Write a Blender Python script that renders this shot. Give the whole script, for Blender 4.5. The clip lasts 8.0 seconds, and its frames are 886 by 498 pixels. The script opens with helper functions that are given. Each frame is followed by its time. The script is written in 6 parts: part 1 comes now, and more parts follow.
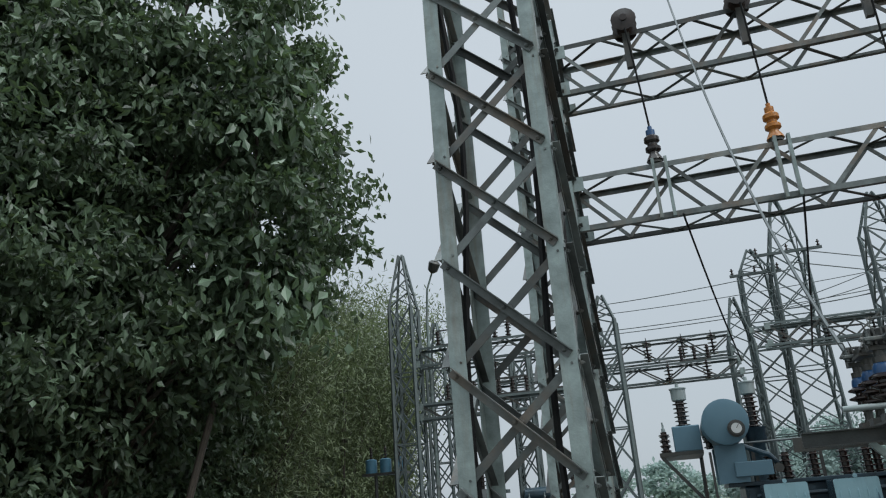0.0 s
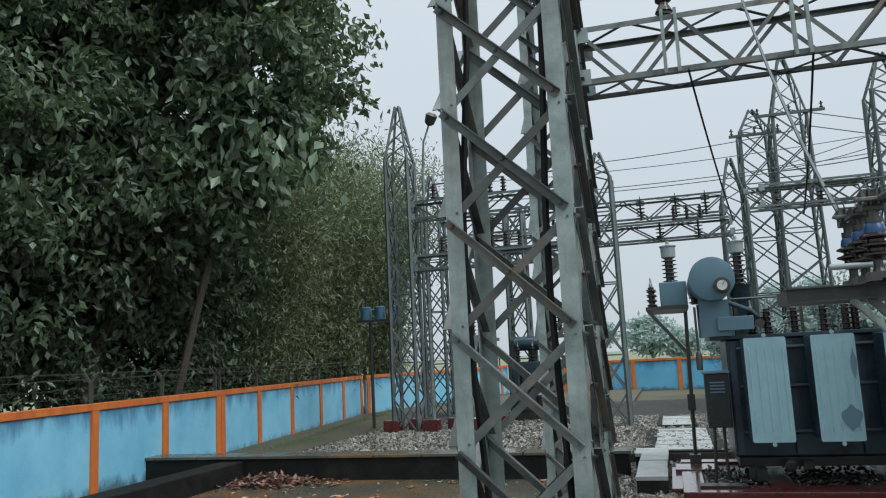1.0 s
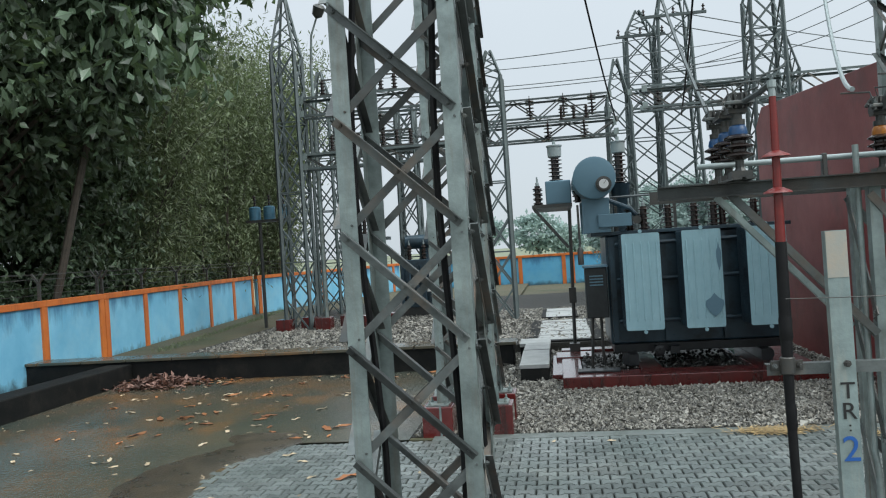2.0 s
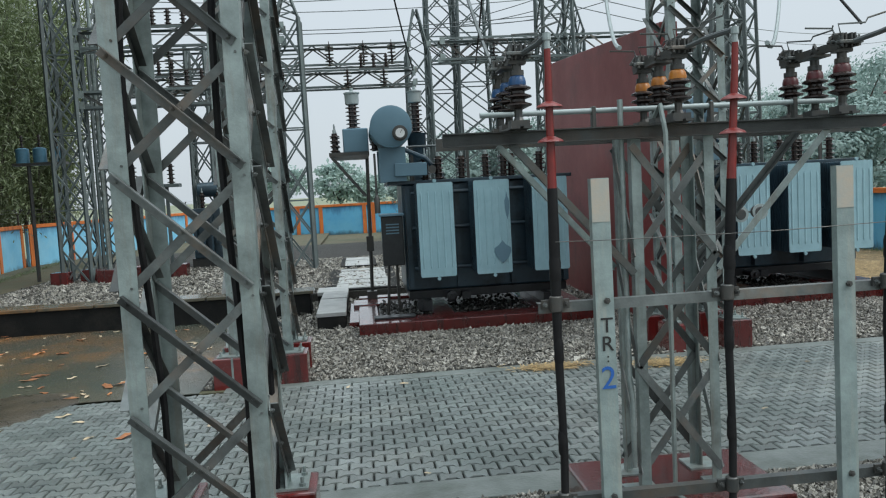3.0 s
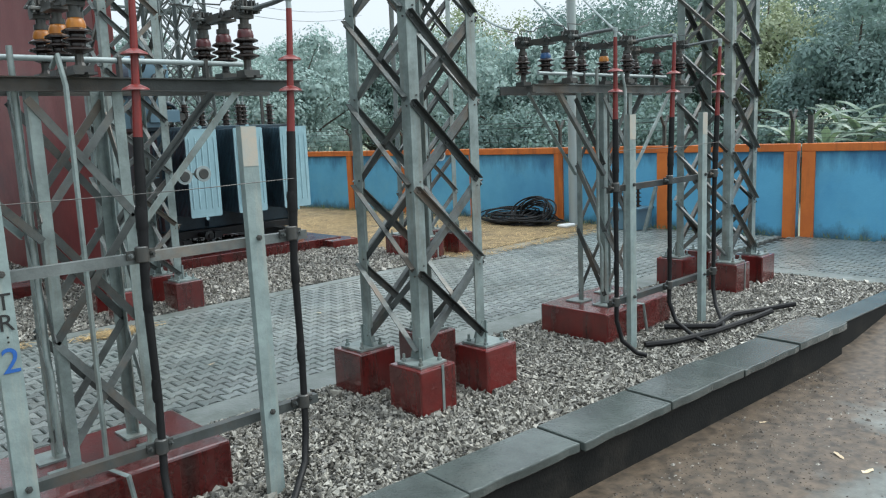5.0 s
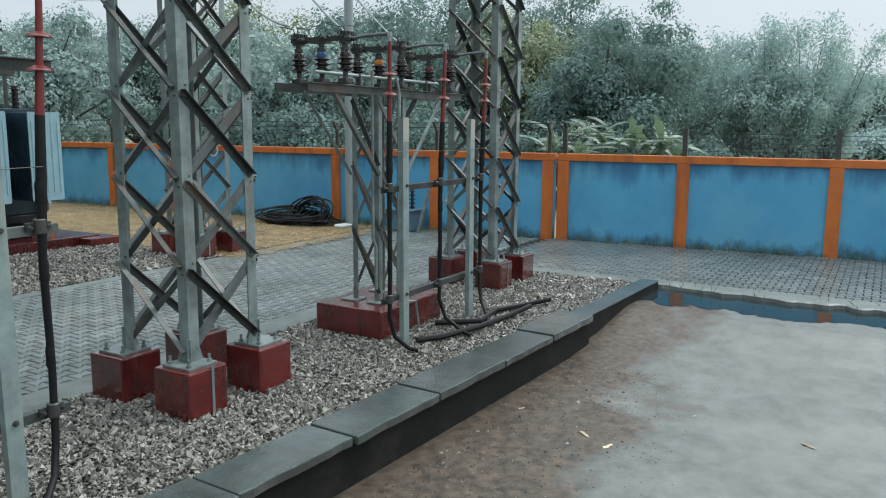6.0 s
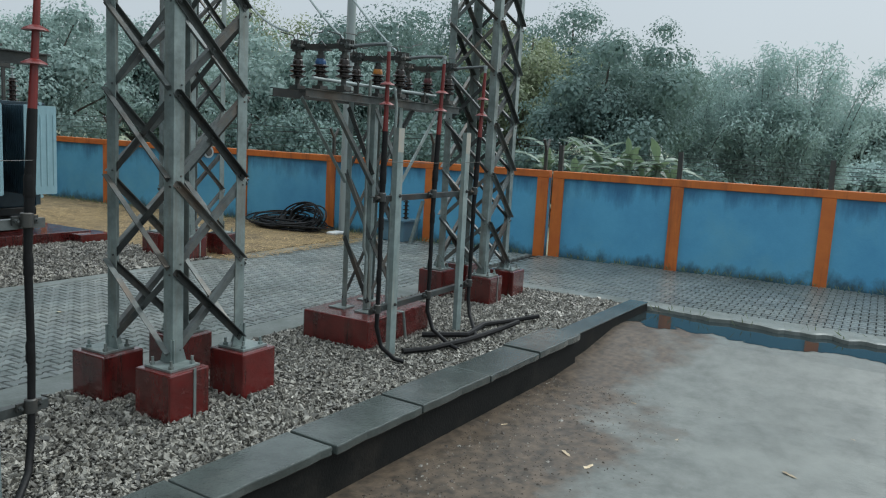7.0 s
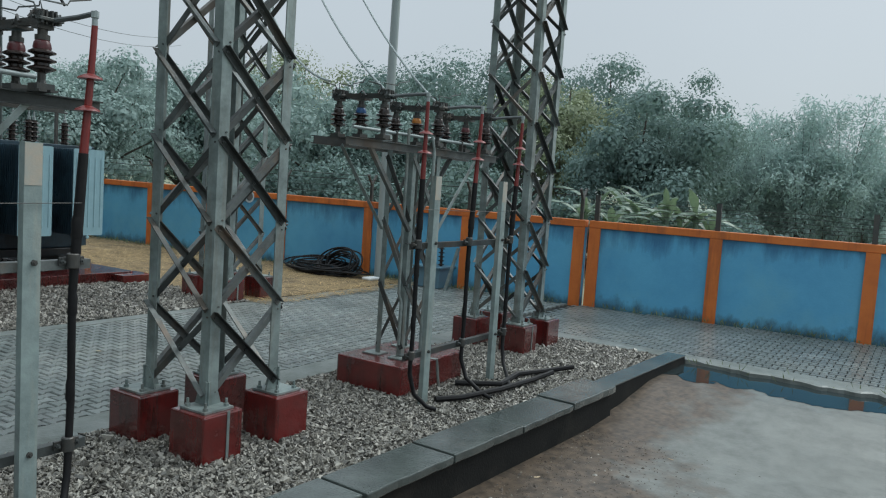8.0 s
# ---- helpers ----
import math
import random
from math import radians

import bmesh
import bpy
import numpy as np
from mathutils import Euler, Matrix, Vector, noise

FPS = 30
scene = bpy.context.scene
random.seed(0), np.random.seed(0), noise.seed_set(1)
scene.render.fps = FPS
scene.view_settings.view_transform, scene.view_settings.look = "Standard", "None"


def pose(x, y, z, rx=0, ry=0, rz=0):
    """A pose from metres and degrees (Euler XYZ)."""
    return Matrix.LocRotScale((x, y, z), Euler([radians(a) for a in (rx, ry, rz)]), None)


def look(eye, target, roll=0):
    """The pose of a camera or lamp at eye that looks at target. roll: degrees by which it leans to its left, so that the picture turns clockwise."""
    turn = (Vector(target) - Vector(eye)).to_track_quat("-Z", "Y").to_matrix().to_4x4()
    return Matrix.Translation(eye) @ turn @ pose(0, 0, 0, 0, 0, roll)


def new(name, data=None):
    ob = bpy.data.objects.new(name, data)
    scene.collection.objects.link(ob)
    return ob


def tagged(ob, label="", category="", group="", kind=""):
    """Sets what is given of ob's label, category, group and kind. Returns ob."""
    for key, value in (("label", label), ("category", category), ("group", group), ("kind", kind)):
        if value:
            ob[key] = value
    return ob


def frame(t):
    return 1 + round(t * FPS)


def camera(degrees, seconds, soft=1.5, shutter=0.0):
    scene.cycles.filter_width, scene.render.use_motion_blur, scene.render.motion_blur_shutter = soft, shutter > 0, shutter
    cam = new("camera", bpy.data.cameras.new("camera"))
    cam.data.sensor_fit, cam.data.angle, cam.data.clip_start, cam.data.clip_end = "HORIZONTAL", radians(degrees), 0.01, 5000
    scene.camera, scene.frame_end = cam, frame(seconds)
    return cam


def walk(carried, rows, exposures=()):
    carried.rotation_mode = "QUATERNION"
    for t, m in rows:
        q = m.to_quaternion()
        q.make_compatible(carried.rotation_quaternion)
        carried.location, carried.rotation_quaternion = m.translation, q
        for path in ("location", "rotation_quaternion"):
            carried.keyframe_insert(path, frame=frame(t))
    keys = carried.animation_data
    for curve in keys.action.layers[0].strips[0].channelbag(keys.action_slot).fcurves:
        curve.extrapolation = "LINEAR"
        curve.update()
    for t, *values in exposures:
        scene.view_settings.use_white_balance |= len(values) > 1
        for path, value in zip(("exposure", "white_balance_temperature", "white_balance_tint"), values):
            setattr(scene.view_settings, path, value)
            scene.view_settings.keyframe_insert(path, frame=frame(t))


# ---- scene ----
cam = camera(59.53, 8.0, soft=1.15)
PATH = [
    (0, look((-0.288, 0.026, 2.289), (-1.553, 4.585, 3.904), -4.35)),
    (0.2, look((-0.288, 0.026, 2.276), (-1.639, 4.643, 3.639), -3.94)),
    (0.5, look((-0.294, 0.026, 2.279), (-1.711, 4.698, 3.359), -3.44)),
    (1, look((-0.304, 0.040, 2.271), (-1.656, 4.802, 2.975), -2.84)),
    (1.2, look((-0.299, 0.038, 2.269), (-1.572, 4.842, 2.821), -2.62)),
    (2.3, look((-0.253, -0.020, 2.267), (-0.662, 4.961, 2.148), -3.62)),
    (2.5, look((-0.235, 0.001, 2.258), (-0.397, 4.995, 2.074), -3.26)),
    (3, look((-0.186, 0.032, 2.232), (0.335, 4.990, 1.853), -3.10)),
    (3.5, look((-0.123, 0.043, 2.202), (1.163, 4.841, 1.638), -2.94)),
    (4, look((-0.070, 0.031, 2.204), (1.897, 4.581, 1.546), -3.08)),
    (4.5, look((0.000, -0.000, 2.200), (2.731, 4.124, 1.472), -3.37)),
    (5, look((0.120, -0.013, 2.187), (3.532, 3.560, 1.422), -2.37)),
    (5.2, look((0.141, -0.042, 2.171), (3.837, 3.235, 1.395), -1.81)),
    (6.3, look((0.090, -0.068, 2.166), (4.447, 2.262, 1.401), 1.49)),
    (6.5, look((0.100, -0.076, 2.171), (4.464, 2.248, 1.424), 2.28)),
    (7, look((0.122, -0.077, 2.169), (4.439, 2.346, 1.466), 3.16)),
    (7.5, look((0.125, -0.068, 2.173), (4.350, 2.551, 1.639), 3.69)),
    (8, look((0.107, -0.083, 2.176), (4.327, 2.566, 1.760), 3.94)),
]
EXPOSURES = [(0.0, -0.03, 6150, 5), (1.0, 0.2, 6200, 5), (2.5, 0.36, 6250, 5), (3.0, 0.3, 6250, 5), (4.0, 0.52, 6250, 5), (4.5, 0.5, 6250, 5), (5.0, 0.72, 6200, 5),
             (6.5, 0.14, 6150, 4), (7.0, 0.06, 6150, 4), (8.0, 0.0, 6150, 4)]
walk(cam, PATH, EXPOSURES)

# ---- world and light: an even, overcast sky after rain ----
world = bpy.data.worlds.new("overcast_sky")
scene.world = world
world.use_nodes = True
wn, wl = world.node_tree.nodes, world.node_tree.links
wn.clear()
w_out = wn.new("ShaderNodeOutputWorld")
w_bg = wn.new("ShaderNodeBackground")
w_sky = wn.new("ShaderNodeTexSky")
w_sky.sky_type, w_sky.sun_disc = "NISHITA", False
w_sky.sun_elevation, w_sky.sun_rotation = radians(45), radians(117)
w_sky.air_density, w_sky.dust_density = 1.0, 4.0
w_dim = wn.new("ShaderNodeVectorMath")
w_dim.operation = "SCALE"
w_dim.inputs["Scale"].default_value = 0.012
wl.new(w_sky.outputs[0], w_dim.inputs[0])
w_co = wn.new("ShaderNodeTexCoord")
w_sep = wn.new("ShaderNodeSeparateXYZ")
wl.new(w_co.outputs["Generated"], w_sep.inputs[0])
w_ramp = wn.new("ShaderNodeValToRGB")
w_ramp.color_ramp.elements[0].position, w_ramp.color_ramp.elements[0].color = 0.0, (0.49, 0.52, 0.555, 1)
w_ramp.color_ramp.elements[1].position, w_ramp.color_ramp.elements[1].color = 1.0, (2.4, 2.55, 2.65, 1)
w_mid = w_ramp.color_ramp.elements.new(0.68)
w_mid.color = (0.63, 0.655, 0.69, 1)
wl.new(w_sep.outputs["Z"], w_ramp.inputs[0])
w_noise = wn.new("ShaderNodeTexNoise")
w_noise.inputs["Scale"].default_value, w_noise.inputs["Detail"].default_value = 1.6, 4.0
wl.new(w_co.outputs["Generated"], w_noise.inputs["Vector"])
w_cl = wn.new("ShaderNodeMapRange")
w_cl.inputs["To Min"].default_value, w_cl.inputs["To Max"].default_value = 0.92, 1.06
wl.new(w_noise.outputs["Fac"], w_cl.inputs["Value"])
w_mul = wn.new("ShaderNodeVectorMath")
w_mul.operation = "SCALE"
wl.new(w_ramp.outputs[0], w_mul.inputs[0])
wl.new(w_cl.outputs[0], w_mul.inputs["Scale"])
w_add = wn.new("ShaderNodeVectorMath")
w_add.operation = "ADD"
wl.new(w_mul.outputs[0], w_add.inputs[0])
wl.new(w_dim.outputs[0], w_add.inputs[1])
wl.new(w_add.outputs[0], w_bg.inputs["Color"])
w_bg.inputs["Strength"].default_value = 1.0
wl.new(w_bg.outputs[0], w_out.inputs[0])

sun_data = bpy.data.lights.new("sun", "SUN")
sun_data.energy, sun_data.angle, sun_data.color = 1.5, radians(35), (1.0, 0.98, 0.95)
sun = new("sun", sun_data)
sun.matrix_world = look((24, -12, 27), (0, 0, 0))


# ---- materials ----
def material(name, base, rough=0.6, metal=0.0, second=None, scale=6.0, amount=0.5, fine=60.0, bump=0.15,
             stain=None, stain_scale=1.2, stain_amount=0.0, streak=False, per_object=0.0, island=0.0, gloss_var=0.15, bump_dist=0.01,
             transl=None, coat=0.0):
    """A painted or raw surface: base colour with a second tone in patches, a stain layer, fine relief and uneven gloss."""
    m = bpy.data.materials.new(name)
    m.use_nodes = True
    n, l = m.node_tree.nodes, m.node_tree.links
    b = n["Principled BSDF"]
    co = n.new("ShaderNodeTexCoord")
    geo = n.new("ShaderNodeNewGeometry")
    n1 = n.new("ShaderNodeTexNoise")
    n1.inputs["Scale"].default_value, n1.inputs["Detail"].default_value, n1.inputs["Roughness"].default_value = scale, 6.0, 0.65
    l.new(geo.outputs["Position"], n1.inputs["Vector"])
    r1 = n.new("ShaderNodeMapRange")
    r1.inputs["From Min"].default_value, r1.inputs["From Max"].default_value = 0.35, 0.68
    l.new(n1.outputs["Fac"], r1.inputs["Value"])
    k1 = n.new("ShaderNodeMath")
    k1.operation = "MULTIPLY"
    k1.inputs[1].default_value = amount
    l.new(r1.outputs[0], k1.inputs[0])
    mix = n.new("ShaderNodeMix")
    mix.data_type = "RGBA"
    second = second or tuple(0.6 * c for c in base)
    mix.inputs["A"].default_value, mix.inputs["B"].default_value = (*base, 1), (*second, 1)
    l.new(k1.outputs[0], mix.inputs["Factor"])
    out = mix.outputs["Result"]
    if stain:
        n2 = n.new("ShaderNodeTexNoise")
        n2.inputs["Scale"].default_value, n2.inputs["Detail"].default_value, n2.inputs["Roughness"].default_value = stain_scale, 7.0, 0.7
        if streak:
            mp = n.new("ShaderNodeMapping")
            mp.inputs["Scale"].default_value = (3.5, 3.5, 0.35)
            l.new(geo.outputs["Position"], mp.inputs["Vector"])
            l.new(mp.outputs[0], n2.inputs["Vector"])
        else:
            l.new(geo.outputs["Position"], n2.inputs["Vector"])
        r2 = n.new("ShaderNodeMapRange")
        r2.inputs["From Min"].default_value, r2.inputs["From Max"].default_value = 0.5, 0.66
        r2.inputs["To Max"].default_value = stain_amount
        l.new(n2.outputs["Fac"], r2.inputs["Value"])
        mix2 = n.new("ShaderNodeMix")
        mix2.data_type = "RGBA"
        mix2.inputs["B"].default_value = (*stain, 1)
        l.new(out, mix2.inputs["A"])
        l.new(r2.outputs[0], mix2.inputs["Factor"])
        out = mix2.outputs["Result"]
    for source, depth in (("object", per_object), ("island", island)):
        if depth:
            if source == "object":
                rnd = n.new("ShaderNodeObjectInfo").outputs["Random"]
            else:
                rnd = geo.outputs["Random Per Island"]
            rr = n.new("ShaderNodeMapRange")
            rr.inputs["To Min"].default_value, rr.inputs["To Max"].default_value = 1 - depth, 1 + depth
            l.new(rnd, rr.inputs["Value"])
            sc = n.new("ShaderNodeVectorMath")
            sc.operation = "SCALE"
            l.new(out, sc.inputs[0])
            l.new(rr.outputs[0], sc.inputs["Scale"])
            out = sc.outputs[0]
    l.new(out, b.inputs["Base Color"])
    b.inputs["Metallic"].default_value = metal
    n3 = n.new("ShaderNodeTexNoise")
    n3.inputs["Scale"].default_value, n3.inputs["Detail"].default_value = fine, 3.0
    l.new(geo.outputs["Position"], n3.inputs["Vector"])
    rg = n.new("ShaderNodeMapRange")
    rg.inputs["To Min"].default_value, rg.inputs["To Max"].default_value = max(0.03, rough - gloss_var), min(1.0, rough + gloss_var)
    l.new(n1.outputs["Fac"], rg.inputs["Value"])
    l.new(rg.outputs[0], b.inputs["Roughness"])
    bp = n.new("ShaderNodeBump")
    bp.inputs["Strength"].default_value, bp.inputs["Distance"].default_value = bump, bump_dist
    l.new(n3.outputs["Fac"], bp.inputs["Height"])
    l.new(bp.outputs[0], b.inputs["Normal"])
    b.inputs["Coat Weight"].default_value = coat
    b.inputs["Coat Roughness"].default_value = 0.09
    if transl:
        tr = n.new("ShaderNodeBsdfTranslucent")
        tr.inputs["Color"].default_value = (*transl, 1)
        ms = n.new("ShaderNodeMixShader")
        ms.inputs[0].default_value = 0.3
        l.new(b.outputs[0], ms.inputs[1])
        l.new(tr.outputs[0], ms.inputs[2])
        l.new(ms.outputs[0], n["Material Output"].inputs["Surface"])
    return m


GALV = material("galvanised_steel", (0.31, 0.37, 0.36), 0.38, 0.35, (0.12, 0.145, 0.14), 5, 0.8, 90, 0.15, (0.17, 0.12, 0.08), 2.2, 0.45, streak=True)
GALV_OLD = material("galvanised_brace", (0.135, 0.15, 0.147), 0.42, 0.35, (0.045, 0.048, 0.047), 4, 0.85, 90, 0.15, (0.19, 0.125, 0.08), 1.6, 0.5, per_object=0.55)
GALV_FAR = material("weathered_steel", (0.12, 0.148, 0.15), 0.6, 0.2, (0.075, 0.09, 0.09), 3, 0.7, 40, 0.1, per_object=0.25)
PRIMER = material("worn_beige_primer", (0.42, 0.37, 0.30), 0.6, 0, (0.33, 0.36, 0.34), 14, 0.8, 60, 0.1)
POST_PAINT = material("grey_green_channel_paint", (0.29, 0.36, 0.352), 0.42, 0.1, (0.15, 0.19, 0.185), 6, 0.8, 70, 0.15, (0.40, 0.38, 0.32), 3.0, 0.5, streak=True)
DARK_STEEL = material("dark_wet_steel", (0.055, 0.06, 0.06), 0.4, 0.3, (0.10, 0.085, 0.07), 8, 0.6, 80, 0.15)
BLACK_RUBBER = material("black_cable_sheath", (0.008, 0.008, 0.009), 0.5, 0, (0.02, 0.02, 0.02), 10, 0.6, 100, 0.1)
RED_TUBE = material("red_heat_shrink", (0.185, 0.02, 0.017), 0.35, 0, (0.11, 0.014, 0.012), 12, 0.6, 60, 0.1)
RED_PAINT = material("red_oxide_paint", (0.118, 0.013, 0.012), 0.24, 0, (0.06, 0.009, 0.008), 3.5, 0.85, 40, 0.35, (0.018, 0.009, 0.008), 1.6, 0.75, streak=True, per_object=0.25, coat=0.9)
FIREWALL_PAINT = material("maroon_wall_paint", (0.235, 0.042, 0.04), 0.5, 0, (0.15, 0.03, 0.03), 0.9, 0.8, 30, 0.25, (0.09, 0.03, 0.03), 0.8, 0.6)
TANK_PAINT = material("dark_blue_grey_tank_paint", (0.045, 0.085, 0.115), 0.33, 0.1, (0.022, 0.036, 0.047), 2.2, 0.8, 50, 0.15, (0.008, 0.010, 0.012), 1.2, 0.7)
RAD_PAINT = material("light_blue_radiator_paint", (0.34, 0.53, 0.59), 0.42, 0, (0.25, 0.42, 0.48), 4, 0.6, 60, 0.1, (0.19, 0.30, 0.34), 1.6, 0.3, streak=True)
RAD_PATCH = material("dark_touch_up_paint", (0.11, 0.20, 0.26), 0.42, 0, (0.13, 0.23, 0.29), 6, 0.5)
FITTING_GREY = material("pale_grey_fitting", (0.31, 0.36, 0.36), 0.45, 0.1, (0.3, 0.34, 0.34), 8, 0.5)
PORCELAIN = material("dark_brown_porcelain", (0.022, 0.016, 0.014), 0.18, 0, (0.045, 0.03, 0.025), 10, 0.5, 60, 0.05)
PORC_BLUE = material("blue_band_paint", (0.022, 0.085, 0.22), 0.35, 0, (0.02, 0.05, 0.11), 14, 0.7)
PORC_YELLOW = material("yellow_band_paint", (0.46, 0.175, 0.022), 0.35, 0, (0.25, 0.08, 0.02), 14, 0.7)
PORC_RED = material("dull_red_band_paint", (0.10, 0.022, 0.026), 0.35, 0, (0.05, 0.015, 0.015), 14, 0.6)
WALL_BLUE = material("sky_blue_wall_paint", (0.13, 0.42, 0.64), 0.55, 0, (0.085, 0.31, 0.53), 0.9, 0.9, 30, 0.25, (0.16, 0.42, 0.56), 0.7, 0.5)
# Lighter copy of the blue; light on the west walls is in the colour.
WALL_LIT = material("lit_blue_wall_paint", (0.24, 0.55, 0.74), 0.55, 0, (0.15, 0.42, 0.62), 0.9, 0.9, 30, 0.25, (0.32, 0.56, 0.68), 0.7, 0.5)
WALL_ORANGE = material("orange_wall_paint", (0.62, 0.175, 0.032), 0.55, 0, (0.45, 0.11, 0.025), 1.8, 0.8, 40, 0.25, (0.16, 0.055, 0.025), 1.2, 0.5, streak=True)
KERB_BLACK = material("black_wet_kerb", (0.005, 0.006, 0.006), 0.7, 0, (0.016, 0.016, 0.015), 3, 0.7, 50, 0.4, (0.06, 0.052, 0.042), 2.0, 0.25)
OILY_STEEL = material("black_oily_steel", (0.014, 0.016, 0.018), 0.35, 0.1, (0.035, 0.04, 0.042), 6, 0.6, 70, 0.2)
OILY_STONE = material("oil_soaked_stone", (0.016, 0.016, 0.015), 0.3, 0, (0.06, 0.058, 0.052), 8, 0.8, 90, 0.2, island=0.6)
for dull in (KERB_BLACK, BLACK_RUBBER):
    dull.node_tree.nodes["Principled BSDF"].inputs["Specular IOR Level"].default_value = 0.22
SLAB_WET = material("wet_cover_slab", (0.075, 0.09, 0.085), 0.16, 0, (0.022, 0.028, 0.026), 1.3, 0.9, 45, 0.35, (0.13, 0.135, 0.125), 1.1, 0.4, per_object=0.25, gloss_var=0.12)
SLAB_PALE = material("pale_concrete_slab", (0.40, 0.41, 0.40), 0.5, 0, (0.24, 0.25, 0.25), 3, 0.7, 50, 0.25)
CONCRETE = material("wet_concrete", (0.165, 0.175, 0.162), 0.42, 0, (0.075, 0.083, 0.077), 4.0, 0.8, 30, 0.3, (0.215, 0.225, 0.208), 0.8, 0.6, gloss_var=0.3, bump_dist=0.01)
MUD = material("wet_mud_on_concrete", (0.115, 0.098, 0.068), 0.2, 0, (0.045, 0.062, 0.052), 0.6, 1.0, 16, 0.35, (0.25, 0.125, 0.045), 0.5, 0.9, gloss_var=0.18, bump_dist=0.02)
PAVER = material("grey_paver", (0.158, 0.175, 0.17), 0.34, 0, (0.075, 0.093, 0.087), 0.9, 0.85, 80, 0.3, (0.21, 0.215, 0.19), 0.6, 0.4, per_object=0.22, island=0.22, gloss_var=0.2)
JOINT = material("dark_paver_bed", (0.006, 0.007, 0.006), 0.85, 0, (0.016, 0.018, 0.012), 4, 0.6, 60, 0.3)
EDGE_CONC = material("wet_edge_strip", (0.185, 0.205, 0.196), 0.45, 0, (0.085, 0.102, 0.093), 1.6, 0.9, 40, 0.35, (0.045, 0.055, 0.04), 1.4, 0.55, gloss_var=0.2)
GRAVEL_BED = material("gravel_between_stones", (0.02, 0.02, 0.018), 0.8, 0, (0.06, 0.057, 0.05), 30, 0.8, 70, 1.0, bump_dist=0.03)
STONE = material("gravel_stone", (0.235, 0.222, 0.19), 0.4, 0, (0.075, 0.076, 0.073), 18, 0.55, 90, 0.2, island=0.75, gloss_var=0.2)
SOIL = material("grass_and_soil", (0.075, 0.075, 0.04), 0.8, 0, (0.10, 0.075, 0.045), 0.9, 0.8, 20, 0.6, (0.035, 0.05, 0.02), 0.4, 0.7, bump_dist=0.05)
STRAW_STALK = material("straw_stalk", (0.40, 0.29, 0.14), 0.6, 0, (0.24, 0.16, 0.07), 6, 0.6, 60, 0.1, island=0.5)
STRAW = material("dry_straw_litter", (0.27, 0.195, 0.095), 0.75, 0, (0.095, 0.07, 0.042), 1.6, 0.95, 60, 0.8, island=0.4, bump_dist=0.03)
FIELD = material("pale_field_grass", (0.19, 0.205, 0.135), 0.85, 0, (0.14, 0.165, 0.10), 0.15, 0.7, 5, 0.5)
BARK = material("tree_bark", (0.09, 0.075, 0.06), 0.8, 0, (0.05, 0.045, 0.04), 6, 0.7, 40, 0.6, bump_dist=0.02)
LEAF_DARK = material("dark_glossy_leaf", (0.125, 0.175, 0.11), 0.36, 0, (0.045, 0.07, 0.044), 0.5, 0.9, 20, 0.05, island=0.7, transl=(0.13, 0.19, 0.07))
LEAF_BAMBOO = material("bamboo_leaf", (0.20, 0.245, 0.135), 0.5, 0, (0.075, 0.10, 0.055), 0.45, 0.85, 20, 0.05, island=0.5, transl=(0.17, 0.22, 0.085))
# Far leaves: distance haze is mixed into the base colour.
LEAF_HAZED = material("hazed_far_leaf", (0.37, 0.475, 0.445), 0.85, 0, (0.25, 0.335, 0.32), 0.3, 0.85, 5, 0.05, island=0.15, transl=(0.34, 0.44, 0.40))
# Lifted leaf colour holds the distance haze over bamboo and field bushes.
LEAF_PLUME_HAZED = material("hazed_plume_leaf", (0.45, 0.57, 0.55), 0.85, 0, (0.32, 0.42, 0.41), 0.3, 0.85, 5, 0.05, island=0.12, transl=(0.44, 0.56, 0.52))
# Same leaves with less haze in the colour, for the middle stretch.
LEAF_LESS_HAZED = material("less_hazed_leaf", (0.215, 0.305, 0.285), 0.85, 0, (0.125, 0.185, 0.178), 0.35, 0.9, 5, 0.05, island=0.2, transl=(0.21, 0.30, 0.25))
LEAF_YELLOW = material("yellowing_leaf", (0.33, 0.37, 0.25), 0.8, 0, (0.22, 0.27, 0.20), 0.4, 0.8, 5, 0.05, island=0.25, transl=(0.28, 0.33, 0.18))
LEAF_BANANA = material("banana_leaf", (0.21, 0.28, 0.225), 0.4, 0, (0.12, 0.17, 0.115), 1.2, 0.6, 20, 0.1, island=0.35, transl=(0.19, 0.26, 0.14))
LEAF_FALLEN = material("fallen_leaf", (0.36, 0.15, 0.05), 0.6, 0, (0.22, 0.07, 0.03), 8, 0.7, 60, 0.1, per_object=0.5)
WHITE_PAINT = material("white_paint", (0.72, 0.73, 0.72), 0.5, 0, (0.55, 0.56, 0.56), 10, 0.5)
FADED_BLUE = material("faded_blue_tank_paint", (0.08, 0.20, 0.29), 0.45, 0, (0.05, 0.12, 0.17), 6, 0.7)
GLASS_DIAL = material("dial_glass", (0.5, 0.53, 0.53), 0.1, 0, (0.45, 0.48, 0.48), 10, 0.3)
INK_BLACK = material("black_stencil_paint", (0.02, 0.02, 0.02), 0.5)
INK_BLUE = material("blue_stencil_paint", (0.02, 0.10, 0.36), 0.5, 0, (0.03, 0.13, 0.4), 20, 0.4)
WIRE = material("aluminium_conductor", (0.13, 0.145, 0.15), 0.5, 0.3, (0.11, 0.12, 0.12), 5, 0.5)
WATER = material("puddle_water", (0.02, 0.03, 0.032), 0.04, 0, (0.025, 0.03, 0.03), 3, 0.3, 8, 0.02, gloss_var=0.02)


